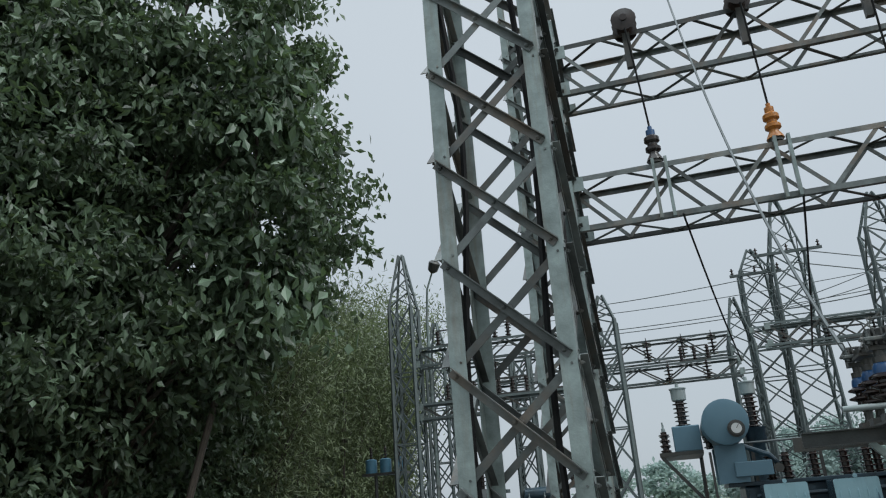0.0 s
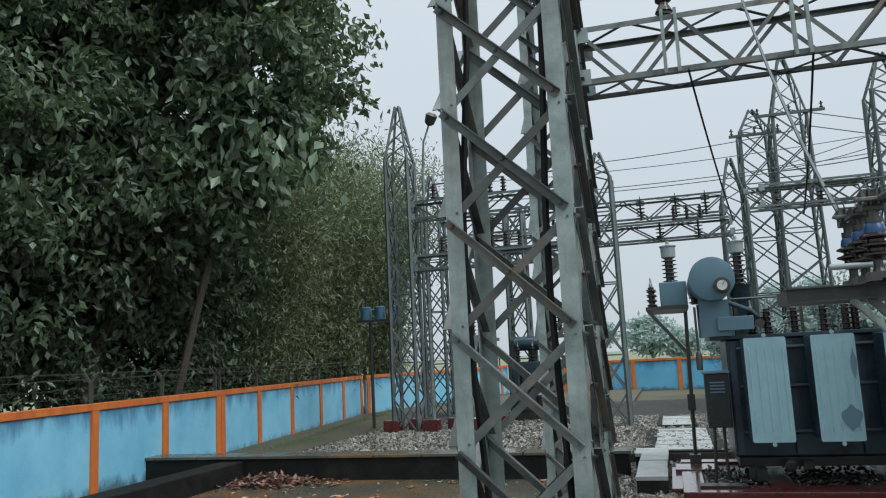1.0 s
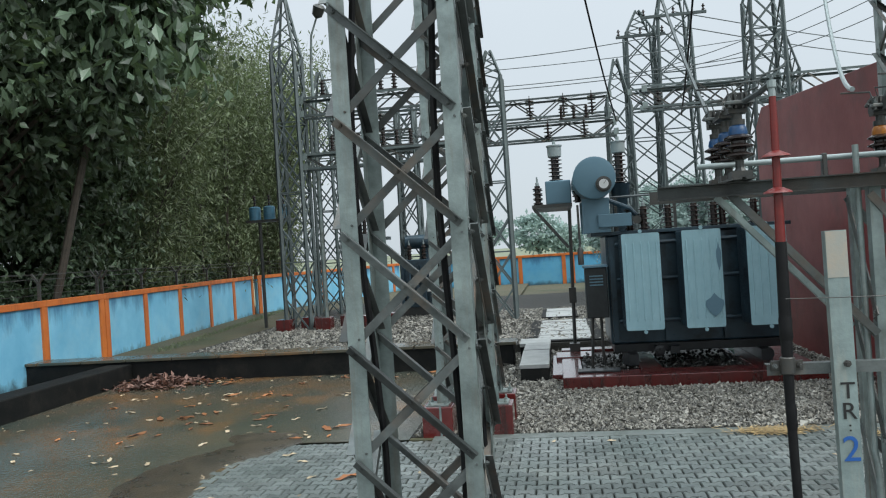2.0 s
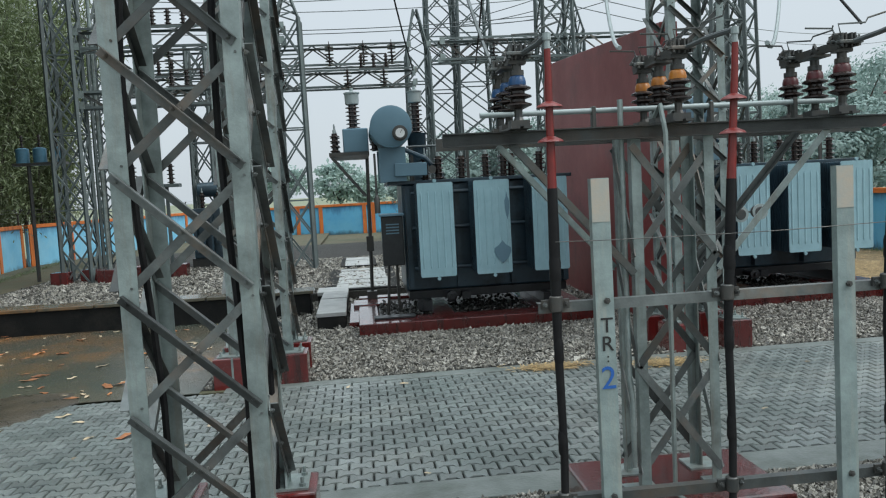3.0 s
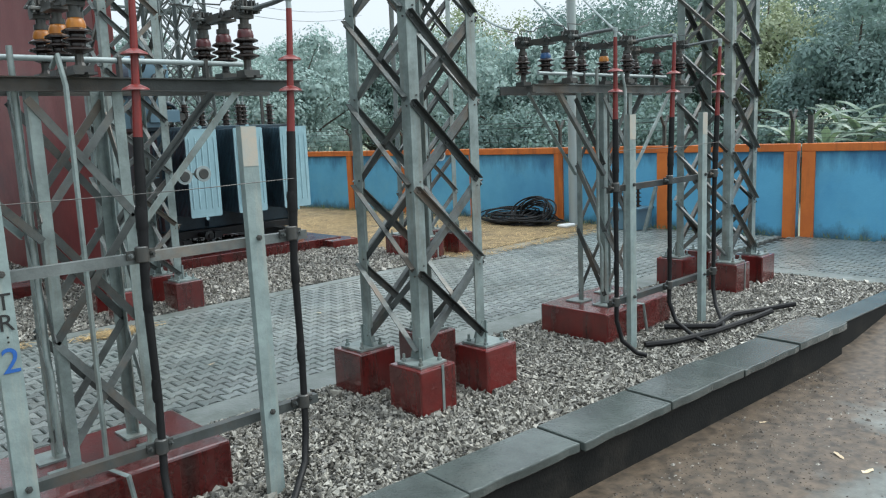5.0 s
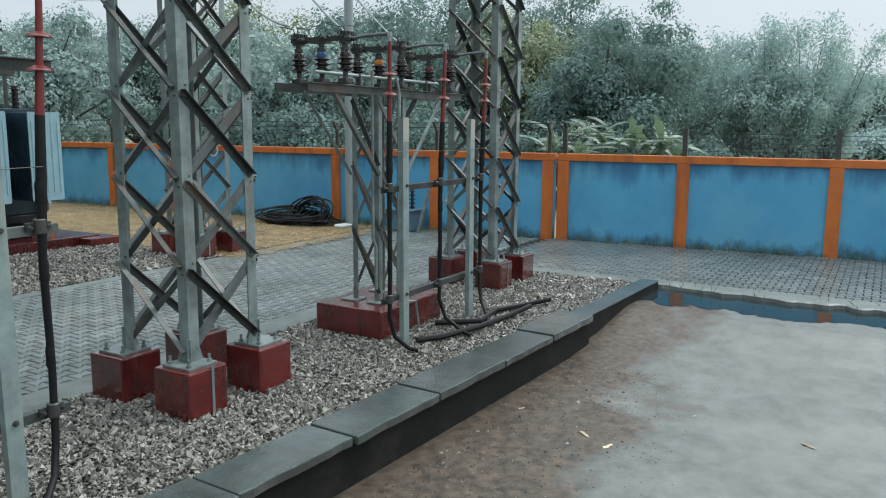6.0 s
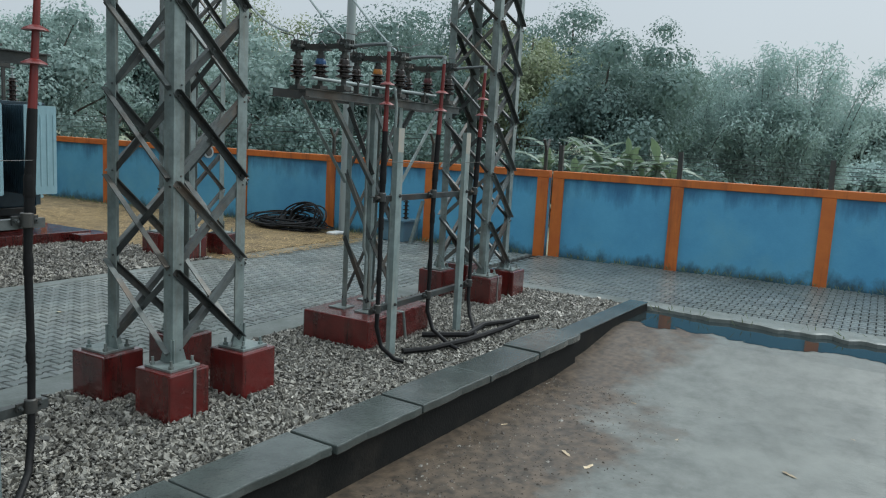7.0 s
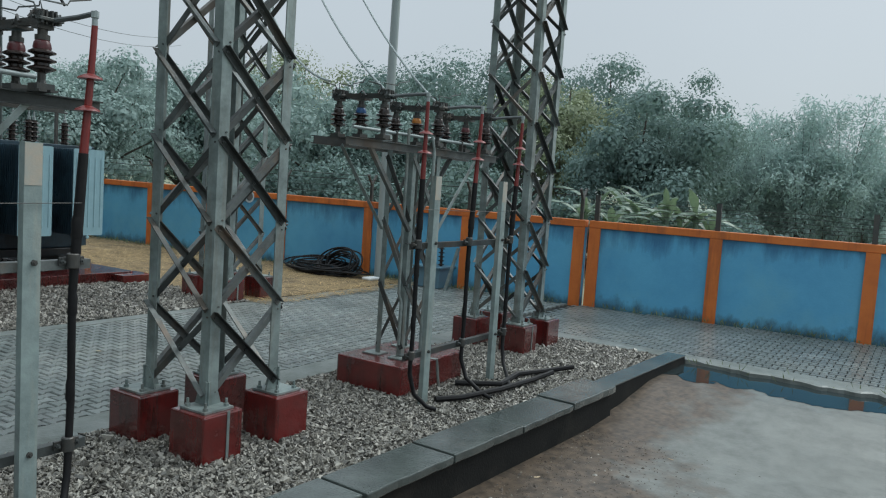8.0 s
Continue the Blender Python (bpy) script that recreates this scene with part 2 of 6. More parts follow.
# brown silt lies on the drive in a ragged band along the kerb
def add_silt(m):
    n, l = m.node_tree.nodes, m.node_tree.links
    b = n["Principled BSDF"]
    old = b.inputs["Base Color"].links[0].from_socket
    geo = n.new("ShaderNodeNewGeometry")
    sep = n.new("ShaderNodeSeparateXYZ")
    l.new(geo.outputs["Position"], sep.inputs[0])
    nz = n.new("ShaderNodeTexNoise")
    nz.inputs["Scale"].default_value, nz.inputs["Detail"].default_value, nz.inputs["Roughness"].default_value = 0.9, 8.0, 0.62
    l.new(geo.outputs["Position"], nz.inputs["Vector"])

    def calc(op, a, k):
        q = n.new("ShaderNodeMath")
        q.operation = op
        l.new(a, q.inputs[0])
        if isinstance(k, float):
            q.inputs[1].default_value = k
        else:
            l.new(k, q.inputs[1])
        return q.outputs[0]
    along = calc("MULTIPLY", sep.outputs["X"], -0.085)
    lean = calc("ADD", calc("ADD", sep.outputs["Y"], along), calc("MULTIPLY", nz.outputs["Fac"], 3.4))
    mask = n.new("ShaderNodeMapRange")
    mask.inputs["From Min"].default_value, mask.inputs["From Max"].default_value = 2.6, 3.1
    l.new(lean, mask.inputs["Value"])
    fleck = n.new("ShaderNodeTexNoise")
    fleck.inputs["Scale"].default_value, fleck.inputs["Detail"].default_value = 14.0, 6.0
    l.new(geo.outputs["Position"], fleck.inputs["Vector"])
    tone = n.new("ShaderNodeValToRGB")
    tone.color_ramp.elements[0].position, tone.color_ramp.elements[0].color = 0.3, (0.032, 0.026, 0.02, 1)
    tone.color_ramp.elements[1].position, tone.color_ramp.elements[1].color = 0.75, (0.135, 0.10, 0.07, 1)
    l.new(fleck.outputs["Fac"], tone.inputs[0])
    mix = n.new("ShaderNodeMix")
    mix.data_type = "RGBA"
    l.new(old, mix.inputs["A"])
    l.new(tone.outputs[0], mix.inputs["B"])
    l.new(mask.outputs[0], mix.inputs["Factor"])
    l.new(mix.outputs["Result"], b.inputs["Base Color"])


add_silt(CONCRETE)


# rain has left ragged damp runs below the coping and mould along the foot of the blue walls
def add_damp(m, top):
    n, l = m.node_tree.nodes, m.node_tree.links
    b = n["Principled BSDF"]
    geo = n.new("ShaderNodeNewGeometry")
    sep = n.new("ShaderNodeSeparateXYZ")
    l.new(geo.outputs["Position"], sep.inputs[0])
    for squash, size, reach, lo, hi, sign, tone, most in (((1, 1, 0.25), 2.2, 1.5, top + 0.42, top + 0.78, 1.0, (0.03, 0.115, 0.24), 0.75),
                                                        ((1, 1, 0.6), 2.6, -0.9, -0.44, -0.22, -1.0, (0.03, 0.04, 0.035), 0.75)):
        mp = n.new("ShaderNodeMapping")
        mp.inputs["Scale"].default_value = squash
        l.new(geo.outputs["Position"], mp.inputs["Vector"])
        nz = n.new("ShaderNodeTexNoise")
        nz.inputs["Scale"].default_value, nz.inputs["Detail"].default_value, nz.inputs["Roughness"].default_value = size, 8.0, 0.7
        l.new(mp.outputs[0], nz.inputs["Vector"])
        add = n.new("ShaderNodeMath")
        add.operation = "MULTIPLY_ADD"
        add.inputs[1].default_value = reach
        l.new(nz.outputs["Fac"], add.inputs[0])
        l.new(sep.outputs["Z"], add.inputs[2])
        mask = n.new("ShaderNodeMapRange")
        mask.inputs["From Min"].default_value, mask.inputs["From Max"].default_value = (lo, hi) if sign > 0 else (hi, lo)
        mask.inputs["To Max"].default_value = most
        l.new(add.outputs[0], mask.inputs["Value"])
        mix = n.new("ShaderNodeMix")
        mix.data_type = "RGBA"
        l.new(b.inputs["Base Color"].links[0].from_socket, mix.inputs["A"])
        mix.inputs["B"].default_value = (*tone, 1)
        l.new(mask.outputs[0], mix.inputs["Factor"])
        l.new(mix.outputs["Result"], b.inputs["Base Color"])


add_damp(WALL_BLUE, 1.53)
add_damp(WALL_LIT, 1.6)


# ---- mesh helpers ----
class Geo:
    """Collects corners and faces of one mesh."""

    def __init__(self):
        self.v, self.f = [], []

    def add(self, verts, faces):
        k = len(self.v)
        self.v.extend(tuple(p) for p in verts)
        self.f.extend(tuple(i + k for i in f) for f in faces)
        return self

    def box(self, x0, y0, z0, x1, y1, z1):
        vs = [(x, y, z) for z in (z0, z1) for x, y in ((x0, y0), (x1, y0), (x1, y1), (x0, y1))]
        return self.add(vs, [(3, 2, 1, 0), (4, 5, 6, 7), (0, 1, 5, 4), (1, 2, 6, 5), (2, 3, 7, 6), (3, 0, 4, 7)])

    def bar(self, p, q, w, h, up=(0, 0, 1), du=0.0, dv=0.0):
        """A square bar from p to q, w across and h along up, shifted by du across and dv along up."""
        p, q, up = Vector(p), Vector(q), Vector(up)
        d = (q - p).normalized()
        side = d.cross(up)
        if side.length < 1e-4:
            side = d.cross(Vector((0, 1, 0)))
        side.normalize()
        top = side.cross(d)
        o = side * du + top * dv
        vs = [e + o + side * (a * w / 2) + top * (b * h / 2) for e in (p, q) for a, b in ((-1, -1), (1, -1), (1, 1), (-1, 1))]
        return self.add(vs, [(0, 1, 2, 3), (7, 6, 5, 4), (0, 4, 5, 1), (1, 5, 6, 2), (2, 6, 7, 3), (3, 7, 4, 0)])

    def angle(self, p, q, size, thick, out_a, out_b):
        """An L section from p to q along the corner line, with legs reaching along out_a and out_b."""
        p, q = Vector(p), Vector(q)
        a, b = Vector(out_a), Vector(out_b)
        prof = [(0, 0), (size, 0), (size, thick), (thick, thick), (thick, size), (0, size)]
        vs = [e + a * u + b * w for e in (p, q) for u, w in prof]
        fs = [(i, (i + 1) % 6, 6 + (i + 1) % 6, 6 + i) for i in range(6)] + [(0, 1, 2, 3), (0, 3, 4, 5), (9, 8, 7, 6), (11, 10, 9, 6)]
        return self.add(vs, fs)

    def channel(self, p, q, w, d, thick, across, deep):
        """A C section from p to q: web w wide along across, flanges d deep along deep."""
        p, q = Vector(p), Vector(q)
        a, b = Vector(across), Vector(deep)
        h = w / 2
        prof = [(-h, 0), (h, 0), (h, d), (h - thick, d), (h - thick, thick), (-h + thick, thick), (-h + thick, d), (-h, d)]
        vs = [e + a * u + b * v for e in (p, q) for u, v in prof]
        fs = [(i, (i + 1) % 8, 8 + (i + 1) % 8, 8 + i) for i in range(8)]
        fs += [(0, 1, 4, 5), (1, 2, 3, 4), (0, 5, 6, 7), (13, 12, 9, 8), (12, 11, 10, 9), (15, 14, 13, 8)]
        return self.add(vs, fs)

    def tube(self, path, r, n=8, caps=True):
        path = [Vector(p) for p in path]
        rs = r if isinstance(r, (list, tuple)) else [r] * len(path)
        k = len(self.v)
        ref = None
        for i, p in enumerate(path):
            d = (path[min(i + 1, len(path) - 1)] - path[max(i - 1, 0)]).normalized()
            if ref is None:
                ref = d.orthogonal().normalized()
            ref = (ref - d * ref.dot(d)).normalized()
            o = d.cross(ref)
            for j in range(n):
                a = 2 * math.pi * j / n
                self.v.append(tuple(p + (ref * math.cos(a) + o * math.sin(a)) * rs[i]))
        for i in range(len(path) - 1):
            for j in range(n):
                self.f.append((k + i * n + j, k + i * n + (j + 1) % n, k + (i + 1) * n + (j + 1) % n, k + (i + 1) * n + j))
        if caps:
            self.f.append(tuple(k + j for j in reversed(range(n))))
            self.f.append(tuple(k + (len(path) - 1) * n + j for j in range(n)))
        return self

    def lathe(self, base, axis, profile, n=14):
        """Rings of (height, radius) along axis from base."""
        axis = Vector(axis).normalized()
        self.tube([Vector(base) + axis * h for h, _ in profile], [max(r, 0.001) for _, r in profile], n)
        return self

    def mesh(self, name, smooth=False):
        me = bpy.data.meshes.new(name)
        me.from_pydata(self.v, [], self.f)
        me.validate()
        if smooth:
            me.polygons.foreach_set("use_smooth", [True] * len(me.polygons))
            me.set_sharp_from_angle(angle=radians(40))
        return me


def part(name, geo, mat, parent=None, label="", smooth=False, bevel=0.0):
    me = geo if isinstance(geo, bpy.types.Mesh) else geo.mesh(name, smooth)
    if mat and not me.materials:
        me.materials.append(mat)
    ob = new(name, me)
    if parent:
        ob.parent = parent
    if label:
        tagged(ob, label)
    if bevel:
        bv = ob.modifiers.new("bevel", "BEVEL")
        bv.width, bv.segments, bv.limit_method = bevel, 2, "ANGLE"
    return ob


def thing(name, x, y, z, label, category, group="", rz=0):
    ob = new(name)
    ob.matrix_world = pose(x, y, z, 0, 0, rz)
    ob.empty_display_size = 0.2
    return tagged(ob, label, category, group)


def structure(name, geo, mat, label, category, smooth=False, bevel=0.0):
    return tagged(part(name, geo, mat, None, "", smooth, bevel), label, category, kind="structure")


def raw_mesh(name, verts, faces, mat, smooth=False):
    """A mesh from number arrays: verts n x 3, faces m x k."""
    me = bpy.data.meshes.new(name)
    k = faces.shape[1]
    me.vertices.add(len(verts))
    me.vertices.foreach_set("co", np.ascontiguousarray(verts, dtype=np.float32).ravel())
    me.loops.add(faces.size)
    me.loops.foreach_set("vertex_index", np.ascontiguousarray(faces, dtype=np.int32).ravel())
    me.polygons.add(len(faces))
    me.polygons.foreach_set("loop_start", np.arange(0, faces.size, k, dtype=np.int32))
    me.polygons.foreach_set("loop_total", np.full(len(faces), k, dtype=np.int32))
    me.polygons.foreach_set("use_smooth", np.full(len(faces), smooth))
    me.update(calc_edges=True)
    me.materials.append(mat)
    return me


rng = np.random.default_rng(7)

# ---- ground, roads, beds ----
ROAD_Y0, ROAD_Y1 = 5.55, 9.3          # the paved lane between the two rows of towers
BED_X1 = 10.85                        # eastern end of the near gravel bed
DRIVE_Z = -0.25
KERB_TURN = -3.3                      # the kerb runs slightly askew to the lane


def kerb_back(x):
    """The line along the back of the kerb, where the gravel begins."""
    return 3.29 + math.tan(radians(KERB_TURN)) * (x - 4.1)



g = Geo()
ring = [(3000 * math.cos(2 * math.pi * i / 48), 3000 * math.sin(2 * math.pi * i / 48), -0.47) for i in range(48)]
g.add(ring + [(0, 0, -0.47)], [(i, (i + 1) % 48, 48) for i in range(48)])
structure("ground", g, FIELD, "pale wet green field grass reaching the horizon", "ground")
g = Geo()
prof = [(-20, DRIVE_Z), (7.6, DRIVE_Z), (8.6, -0.19), (9.5, -0.062), (9.8, -0.055), (BED_X1 + 0.1, -0.055)]
for i, (xa, za) in enumerate(prof):
    for y in (-14.0, 3.35):
        g.v.append((xa, y, za))
g.f = [(2 * i, 2 * i + 2, 2 * i + 3, 2 * i + 1) for i in range(len(prof) - 1)]
g.box(-20, -14, -0.6, BED_X1 + 0.1, 3.35, -0.3)
structure("drive", g, CONCRETE, "wet grey concrete drive with brown silt stains", "ground")
structure("yard_soil", Geo().box(-16, ROAD_Y1, -0.6, 16, 47, -0.012), SOIL, "wet soil with thin grass inside the yard", "ground")
structure("mud_apron", Geo().box(-18, 3.0, -0.6, -4.0, 14.7, -0.004).box(-4.0, ROAD_Y1, -0.6, -2.2, 14.7, -0.004).box(-4.0, 3.0, -0.6, -2.38, ROAD_Y0, -0.004), MUD, "muddy wet concrete apron strewn with fallen leaves", "ground")
bed_plan = [(-2.39, kerb_back(-2.39) - 0.1), (BED_X1, kerb_back(BED_X1) - 0.1), (BED_X1, ROAD_Y0 - 0.12), (-2.39, ROAD_Y0 - 0.12)]
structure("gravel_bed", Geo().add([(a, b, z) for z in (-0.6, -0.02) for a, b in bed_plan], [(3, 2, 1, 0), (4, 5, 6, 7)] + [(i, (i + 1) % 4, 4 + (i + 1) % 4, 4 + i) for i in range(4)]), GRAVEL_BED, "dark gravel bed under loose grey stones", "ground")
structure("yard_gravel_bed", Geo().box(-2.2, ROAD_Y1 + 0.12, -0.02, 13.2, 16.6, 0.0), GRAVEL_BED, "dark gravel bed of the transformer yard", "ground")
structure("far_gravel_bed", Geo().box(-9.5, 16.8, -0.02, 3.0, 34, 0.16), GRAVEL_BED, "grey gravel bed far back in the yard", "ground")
structure("terrace", Geo().box(-15.5, 15.3, -0.3, -2.0, 46, 0.12), SOIL, "dark leaf-strewn soil along the boundary wall", "ground")
structure("straw_ground", Geo().box(6.2, 14.6, -0.02, 13.6, 22, 0.006), STRAW, "ground covered with dry yellow straw", "ground")
structure("straw_strip", Geo().box(9.2, ROAD_Y1 + 0.2, -0.02, 14.2, 14.59, 0.012), STRAW, "strip of dry straw beside the lane", "ground")
structure("lane_bed", Geo().box(-5.2, ROAD_Y0, -0.59, 14.6, ROAD_Y1, -0.03), JOINT, "dark sand bed under the pavers", "ground")
structure("side_lane_bed", Geo().box(BED_X1 + 0.16, -13, -0.6, 15.8, ROAD_Y0 - 0.001, -0.035), JOINT, "dark sand bed under the side lane pavers", "ground")
structure("lane_edge_near", Geo().box(-2.38, ROAD_Y0 - 0.12, -0.3, BED_X1 + 0.15, ROAD_Y0 + 0.28, 0.006), EDGE_CONC, "wet smooth concrete edge strip of the lane", "kerb", bevel=0.008)
structure("lane_edge_far", Geo().box(-1.9, ROAD_Y1 - 0.1, -0.3, 14.3, ROAD_Y1 + 0.12, 0.006), EDGE_CONC, "wet concrete edge strip beside gravel", "kerb", bevel=0.008)
g = Geo()
n = 300
for k in range(n + 1):
    y = -13 + (ROAD_Y0 - 0.13 + 13) * k / n
    jag = 0.13 * noise.noise(Vector((y * 1.3, 0, 5))) + 0.1 * noise.noise(Vector((y * 5.0, 0, 9))) + 0.04 * noise.noise(Vector((y * 14.0, 0, 2)))
    zt = 0.008 + 0.012 * noise.noise(Vector((y * 2.0, 3, 1)))
    jag -= 0.2 * min(1.0, max(0.0, (2.5 - y) / 1.5))
    g.v += [(BED_X1 + 0.02 + (jag if y < 3.1 else 0.0), y, -0.3), (BED_X1 + 0.05 + (jag if y < 3.1 else 0.0), y, zt - 0.012), (BED_X1 + 0.1 + (jag if y < 3.1 else 0.0), y, zt), (BED_X1 + 0.32, y, 0.008), (BED_X1 + 0.32, y, -0.3)]
for k in range(n):
    g.f += [(5 * k + c, 5 * k + c + 1, 5 * k + c + 6, 5 * k + c + 5) for c in range(4)]
structure("side_lane_edge", g, EDGE_CONC, "broken wet concrete edge of the side lane", "kerb")

# black kerb wall with separate cover slabs
kerb = structure("kerb_wall", Geo().box(-6.5, -0.37, -0.6, 4.12, 0.0, 0.05).box(4.12, -0.3, -0.6, 6.75, -0.06, 0.055), KERB_BLACK, "low black painted kerb wall, wet", "kerb", bevel=0.012)
kerb.matrix_world = pose(4.1, 3.29, 0, 0, 0, KERB_TURN)
rk = random.Random(21)
u = -6.18
k = 0
while u < 3.9:
    w = 1.01 + 0.03 * math.sin(k * 2.1)
    lip = 0.012 * math.sin(k * 2.7)
    # each slab has a slightly worn, uneven front edge
    front = [(u + w * q / 9, -0.42 + lip + rk.uniform(-0.008, 0.008)) for q in range(10)]
    plan = front + [(u + w, 0.0), (u, 0.0)]
    top = 0.122 + 0.006 * math.sin(k * 3.7)
    m = len(plan)
    g = Geo().add([(a, b, z) for z in (0.055, top) for a, b in plan], [tuple(reversed(range(m))), tuple(range(m, 2 * m))] + [(i, (i + 1) % m, m + (i + 1) % m, m + i) for i in range(m)])
    part("cover_slab", g, SLAB_WET, kerb, bevel=0.01).rotation_euler = (0.004 * math.sin(k), 0, 0.003 * math.cos(k * 2))
    u += w + 0.02
    k += 1
part("cover_slab", Geo().box(4.14, -0.31, 0.057, 6.74, -0.05, 0.072), SLAB_WET, kerb, bevel=0.006)

# mud washed over the ragged western end of the paved lane
g = Geo()
cols, rows_n = 9, 70
for i in range(rows_n + 1):
    y = ROAD_Y0 - 0.3 + (ROAD_Y1 + 0.5 - ROAD_Y0 + 0.3) * i / rows_n
    xc = -4.5 + 0.5 * max(0.0, min(y, ROAD_Y1) - 8.4) ** 2 + 0.1 * math.sin(y * 3)
    for j in range(cols + 1):
        u = 2 * j / cols - 1
        lump = noise.noise(Vector((xc + u, y * 1.4, 0.5))) + 0.6 * noise.noise(Vector((4 * (xc + u), y * 4, 2.5)))
        g.v.append((xc + 0.5 * u + 0.12 * noise.noise(Vector((y * 2, 0, 6))), y, 0.03 * (1 - u * u) - 0.008 + 0.012 * lump))
g.f = [(i * (cols + 1) + j, i * (cols + 1) + j + 1, (i + 1) * (cols + 1) + j + 1, (i + 1) * (cols + 1) + j) for i in range(rows_n) for j in range(cols)]
MUD_DARK = material("dark_wet_grit", (0.045, 0.038, 0.027), 0.3, 0, (0.09, 0.07, 0.045), 3, 0.8, 40, 0.5, (0.02, 0.022, 0.018), 1.2, 0.6, bump_dist=0.02)
structure("mud_fringe", g, MUD_DARK, "wet mud and grit washed over the ragged paver edge", "ground", smooth=True)

# low drain wall at the back of the muddy apron
drain_side = structure("drain_wall_side", Geo().box(-9.55, 8.5, -0.3, -9.0, 14.75, 0.38), KERB_BLACK, "low dark wet drain wall along the apron", "kerb", bevel=0.02)
drain = structure("drain_wall", Geo().box(-12.2, 14.75, -0.3, -1.2, 15.3, 0.42), KERB_BLACK, "low dark wet drain wall with moss", "kerb", bevel=0.02)
for i in range(11):
    part("cover_slab", Geo().box(-12.1 + i, 14.7, 0.42, -11.14 + i, 15.34, 0.48), MUD, drain, bevel=0.01)

# puddle at the end of the drive
g = Geo()
steps = 150
for i in range(steps + 1):
    y = 3.1 - 6.2 * i / steps
    swell = math.sin(math.pi * i / steps) ** 0.35
    inner = 10.22 - 0.28 * swell + 0.32 * noise.noise(Vector((y * 1.1, 1.7, 2.0))) + 0.16 * noise.noise(Vector((y * 4.2, 7.0, 0))) + 0.07 * noise.noise(Vector((y * 13.0, 3.0, 1)))
    g.v += [(min(inner, 10.83), y, -0.051), (10.85, y, -0.051)]
g.f = [(2 * i, 2 * i + 2, 2 * i + 3, 2 * i + 1) for i in range(steps)]
structure("puddle", g, WATER, "shallow dark puddle of rainwater on concrete", "water")
for k, (px, py, ax, ay) in enumerate(((9.95, 2.2, 0.12, 0.2), (9.93, 1.0, 0.1, 0.22), (9.92, -0.9, 0.1, 0.3))):
    ring = []
    for i in range(28):
        a = 2 * math.pi * i / 28
        q = 1 + 0.8 * noise.noise(Vector((math.cos(a) * 1.9, math.sin(a) * 1.9, 4.3 + k)))
        ring.append((px + ax * q * math.cos(a), py + ay * q * math.sin(a), -0.0515))
    structure("puddle", Geo().add(ring, [tuple(range(28))]), WATER, "thin film of rainwater on concrete", "water")


# ---- boundary walls: blue panels, orange frames, barbed wire ----
def boundary_wall(name, ends, posts_at, height, base, label, wire=True, straight=False, paint=WALL_BLUE):
    """ends: two plan points; posts_at: distances of the pillars along the wall."""
    (x0, y0), (x1, y1) = ends
    length = math.hypot(x1 - x0, y1 - y0)
    ob = new(name, Geo().box(0, -0.06, base - 0.5, length, 0.06, base + height - 0.14).mesh(name))
    ob.data.materials.append(paint)
    ob.matrix_world = pose(x0, y0, 0, 0, 0, math.degrees(math.atan2(y1 - y0, x1 - x0)))
    tagged(ob, label, "wall", kind="structure")
    part("coping", Geo().box(0, -0.1, base + height - 0.139, length, 0.1, base + height), WALL_ORANGE, ob, "orange painted coping band", bevel=0.01)
    g = Geo().box(-0.11, -0.105, base - 0.4, 0.11, 0.105, base + height - 0.14)
    me = g.mesh("pillar")
    me.materials.append(WALL_ORANGE)
    for d in posts_at:
        part("pillar", me, None, ob).location = (d, 0, 0)
    if wire:
        gp = Geo().bar((0, 0, 0), (0, 0, 0.4), 0.06, 0.06).bar((0, 0, 0.38), (0, -0.16, 0.6), 0.045, 0.045).bar((0, 0, 0.38), (0, 0.16, 0.6), 0.045, 0.045)
        if straight:
            gp = Geo().bar((0, 0, 0), (0.01, 0, 0.5), 0.085, 0.085)
        mp = gp.mesh("wire_post")
        mp.materials.append(DARK_STEEL)
        for d in posts_at:
            part("wire_post", mp, None, ob).location = (d, 0, base + height)
        strands = [(0.03, 0.1 + 0.075 * q) for q in range(5)] if straight else ((0.0, 0.14), (0.0, 0.3), (-0.08, 0.47), (0.08, 0.47), (-0.15, 0.58), (0.15, 0.58))
        for j, (oy, oz) in enumerate(strands):
            path = []
            for i in range(int(length * 2) + 2):
                d = min(i * 0.5, length)
                path.append((d, oy, base + height + oz + 0.012 * math.sin(d * 2.1 + j)))
            part("barbed_wire", Geo().tube(path, 0.006, 4), DARK_STEEL, ob)
    return ob


boundary_wall("wall_east", ((14.42, 5.62), (12.0, 45)), [0.12, 2.6, 5.1, 7.6, 10.1, 11.9, 12.2, 14.7, 17.2, 19.7, 22, 25, 28, 31, 34, 37], 1.67, 0.0, "sky blue boundary wall with orange pillars and coping")
boundary_wall("wall_south_east", ((15.9, -12.0), (14.46, 5.56)), [17.5, 15.25, 12.75, 10.3, 7.8, 5.3, 2.8, 0.3], 1.67, 0.0, "weathered sky blue boundary wall with orange pillars", straight=True)
boundary_wall("wall_north", ((-9.5, 45.2), (12.2, 45.2)), [0.3, 3.3, 5.8, 7.1, 9.6, 10.1, 12.6, 15.1, 17.6, 20.1], 1.75, 0.0, "blue boundary wall with orange pillars at the back", wire=False)
# Both western walls use the blue with brightness painted in.
boundary_wall("wall_west", ((-10.27, 3.6), (-13.2, 31.4)), [1.0056 * (y - 3.6) for y in (4.9, 7.5, 10.2, 12.9, 15.5, 18.1, 18.35, 20.7, 23.3, 26.1, 28.8, 31.3)], 1.67, 0.08, "rain-stained blue boundary wall in a lit tone, orange frames", paint=WALL_LIT)
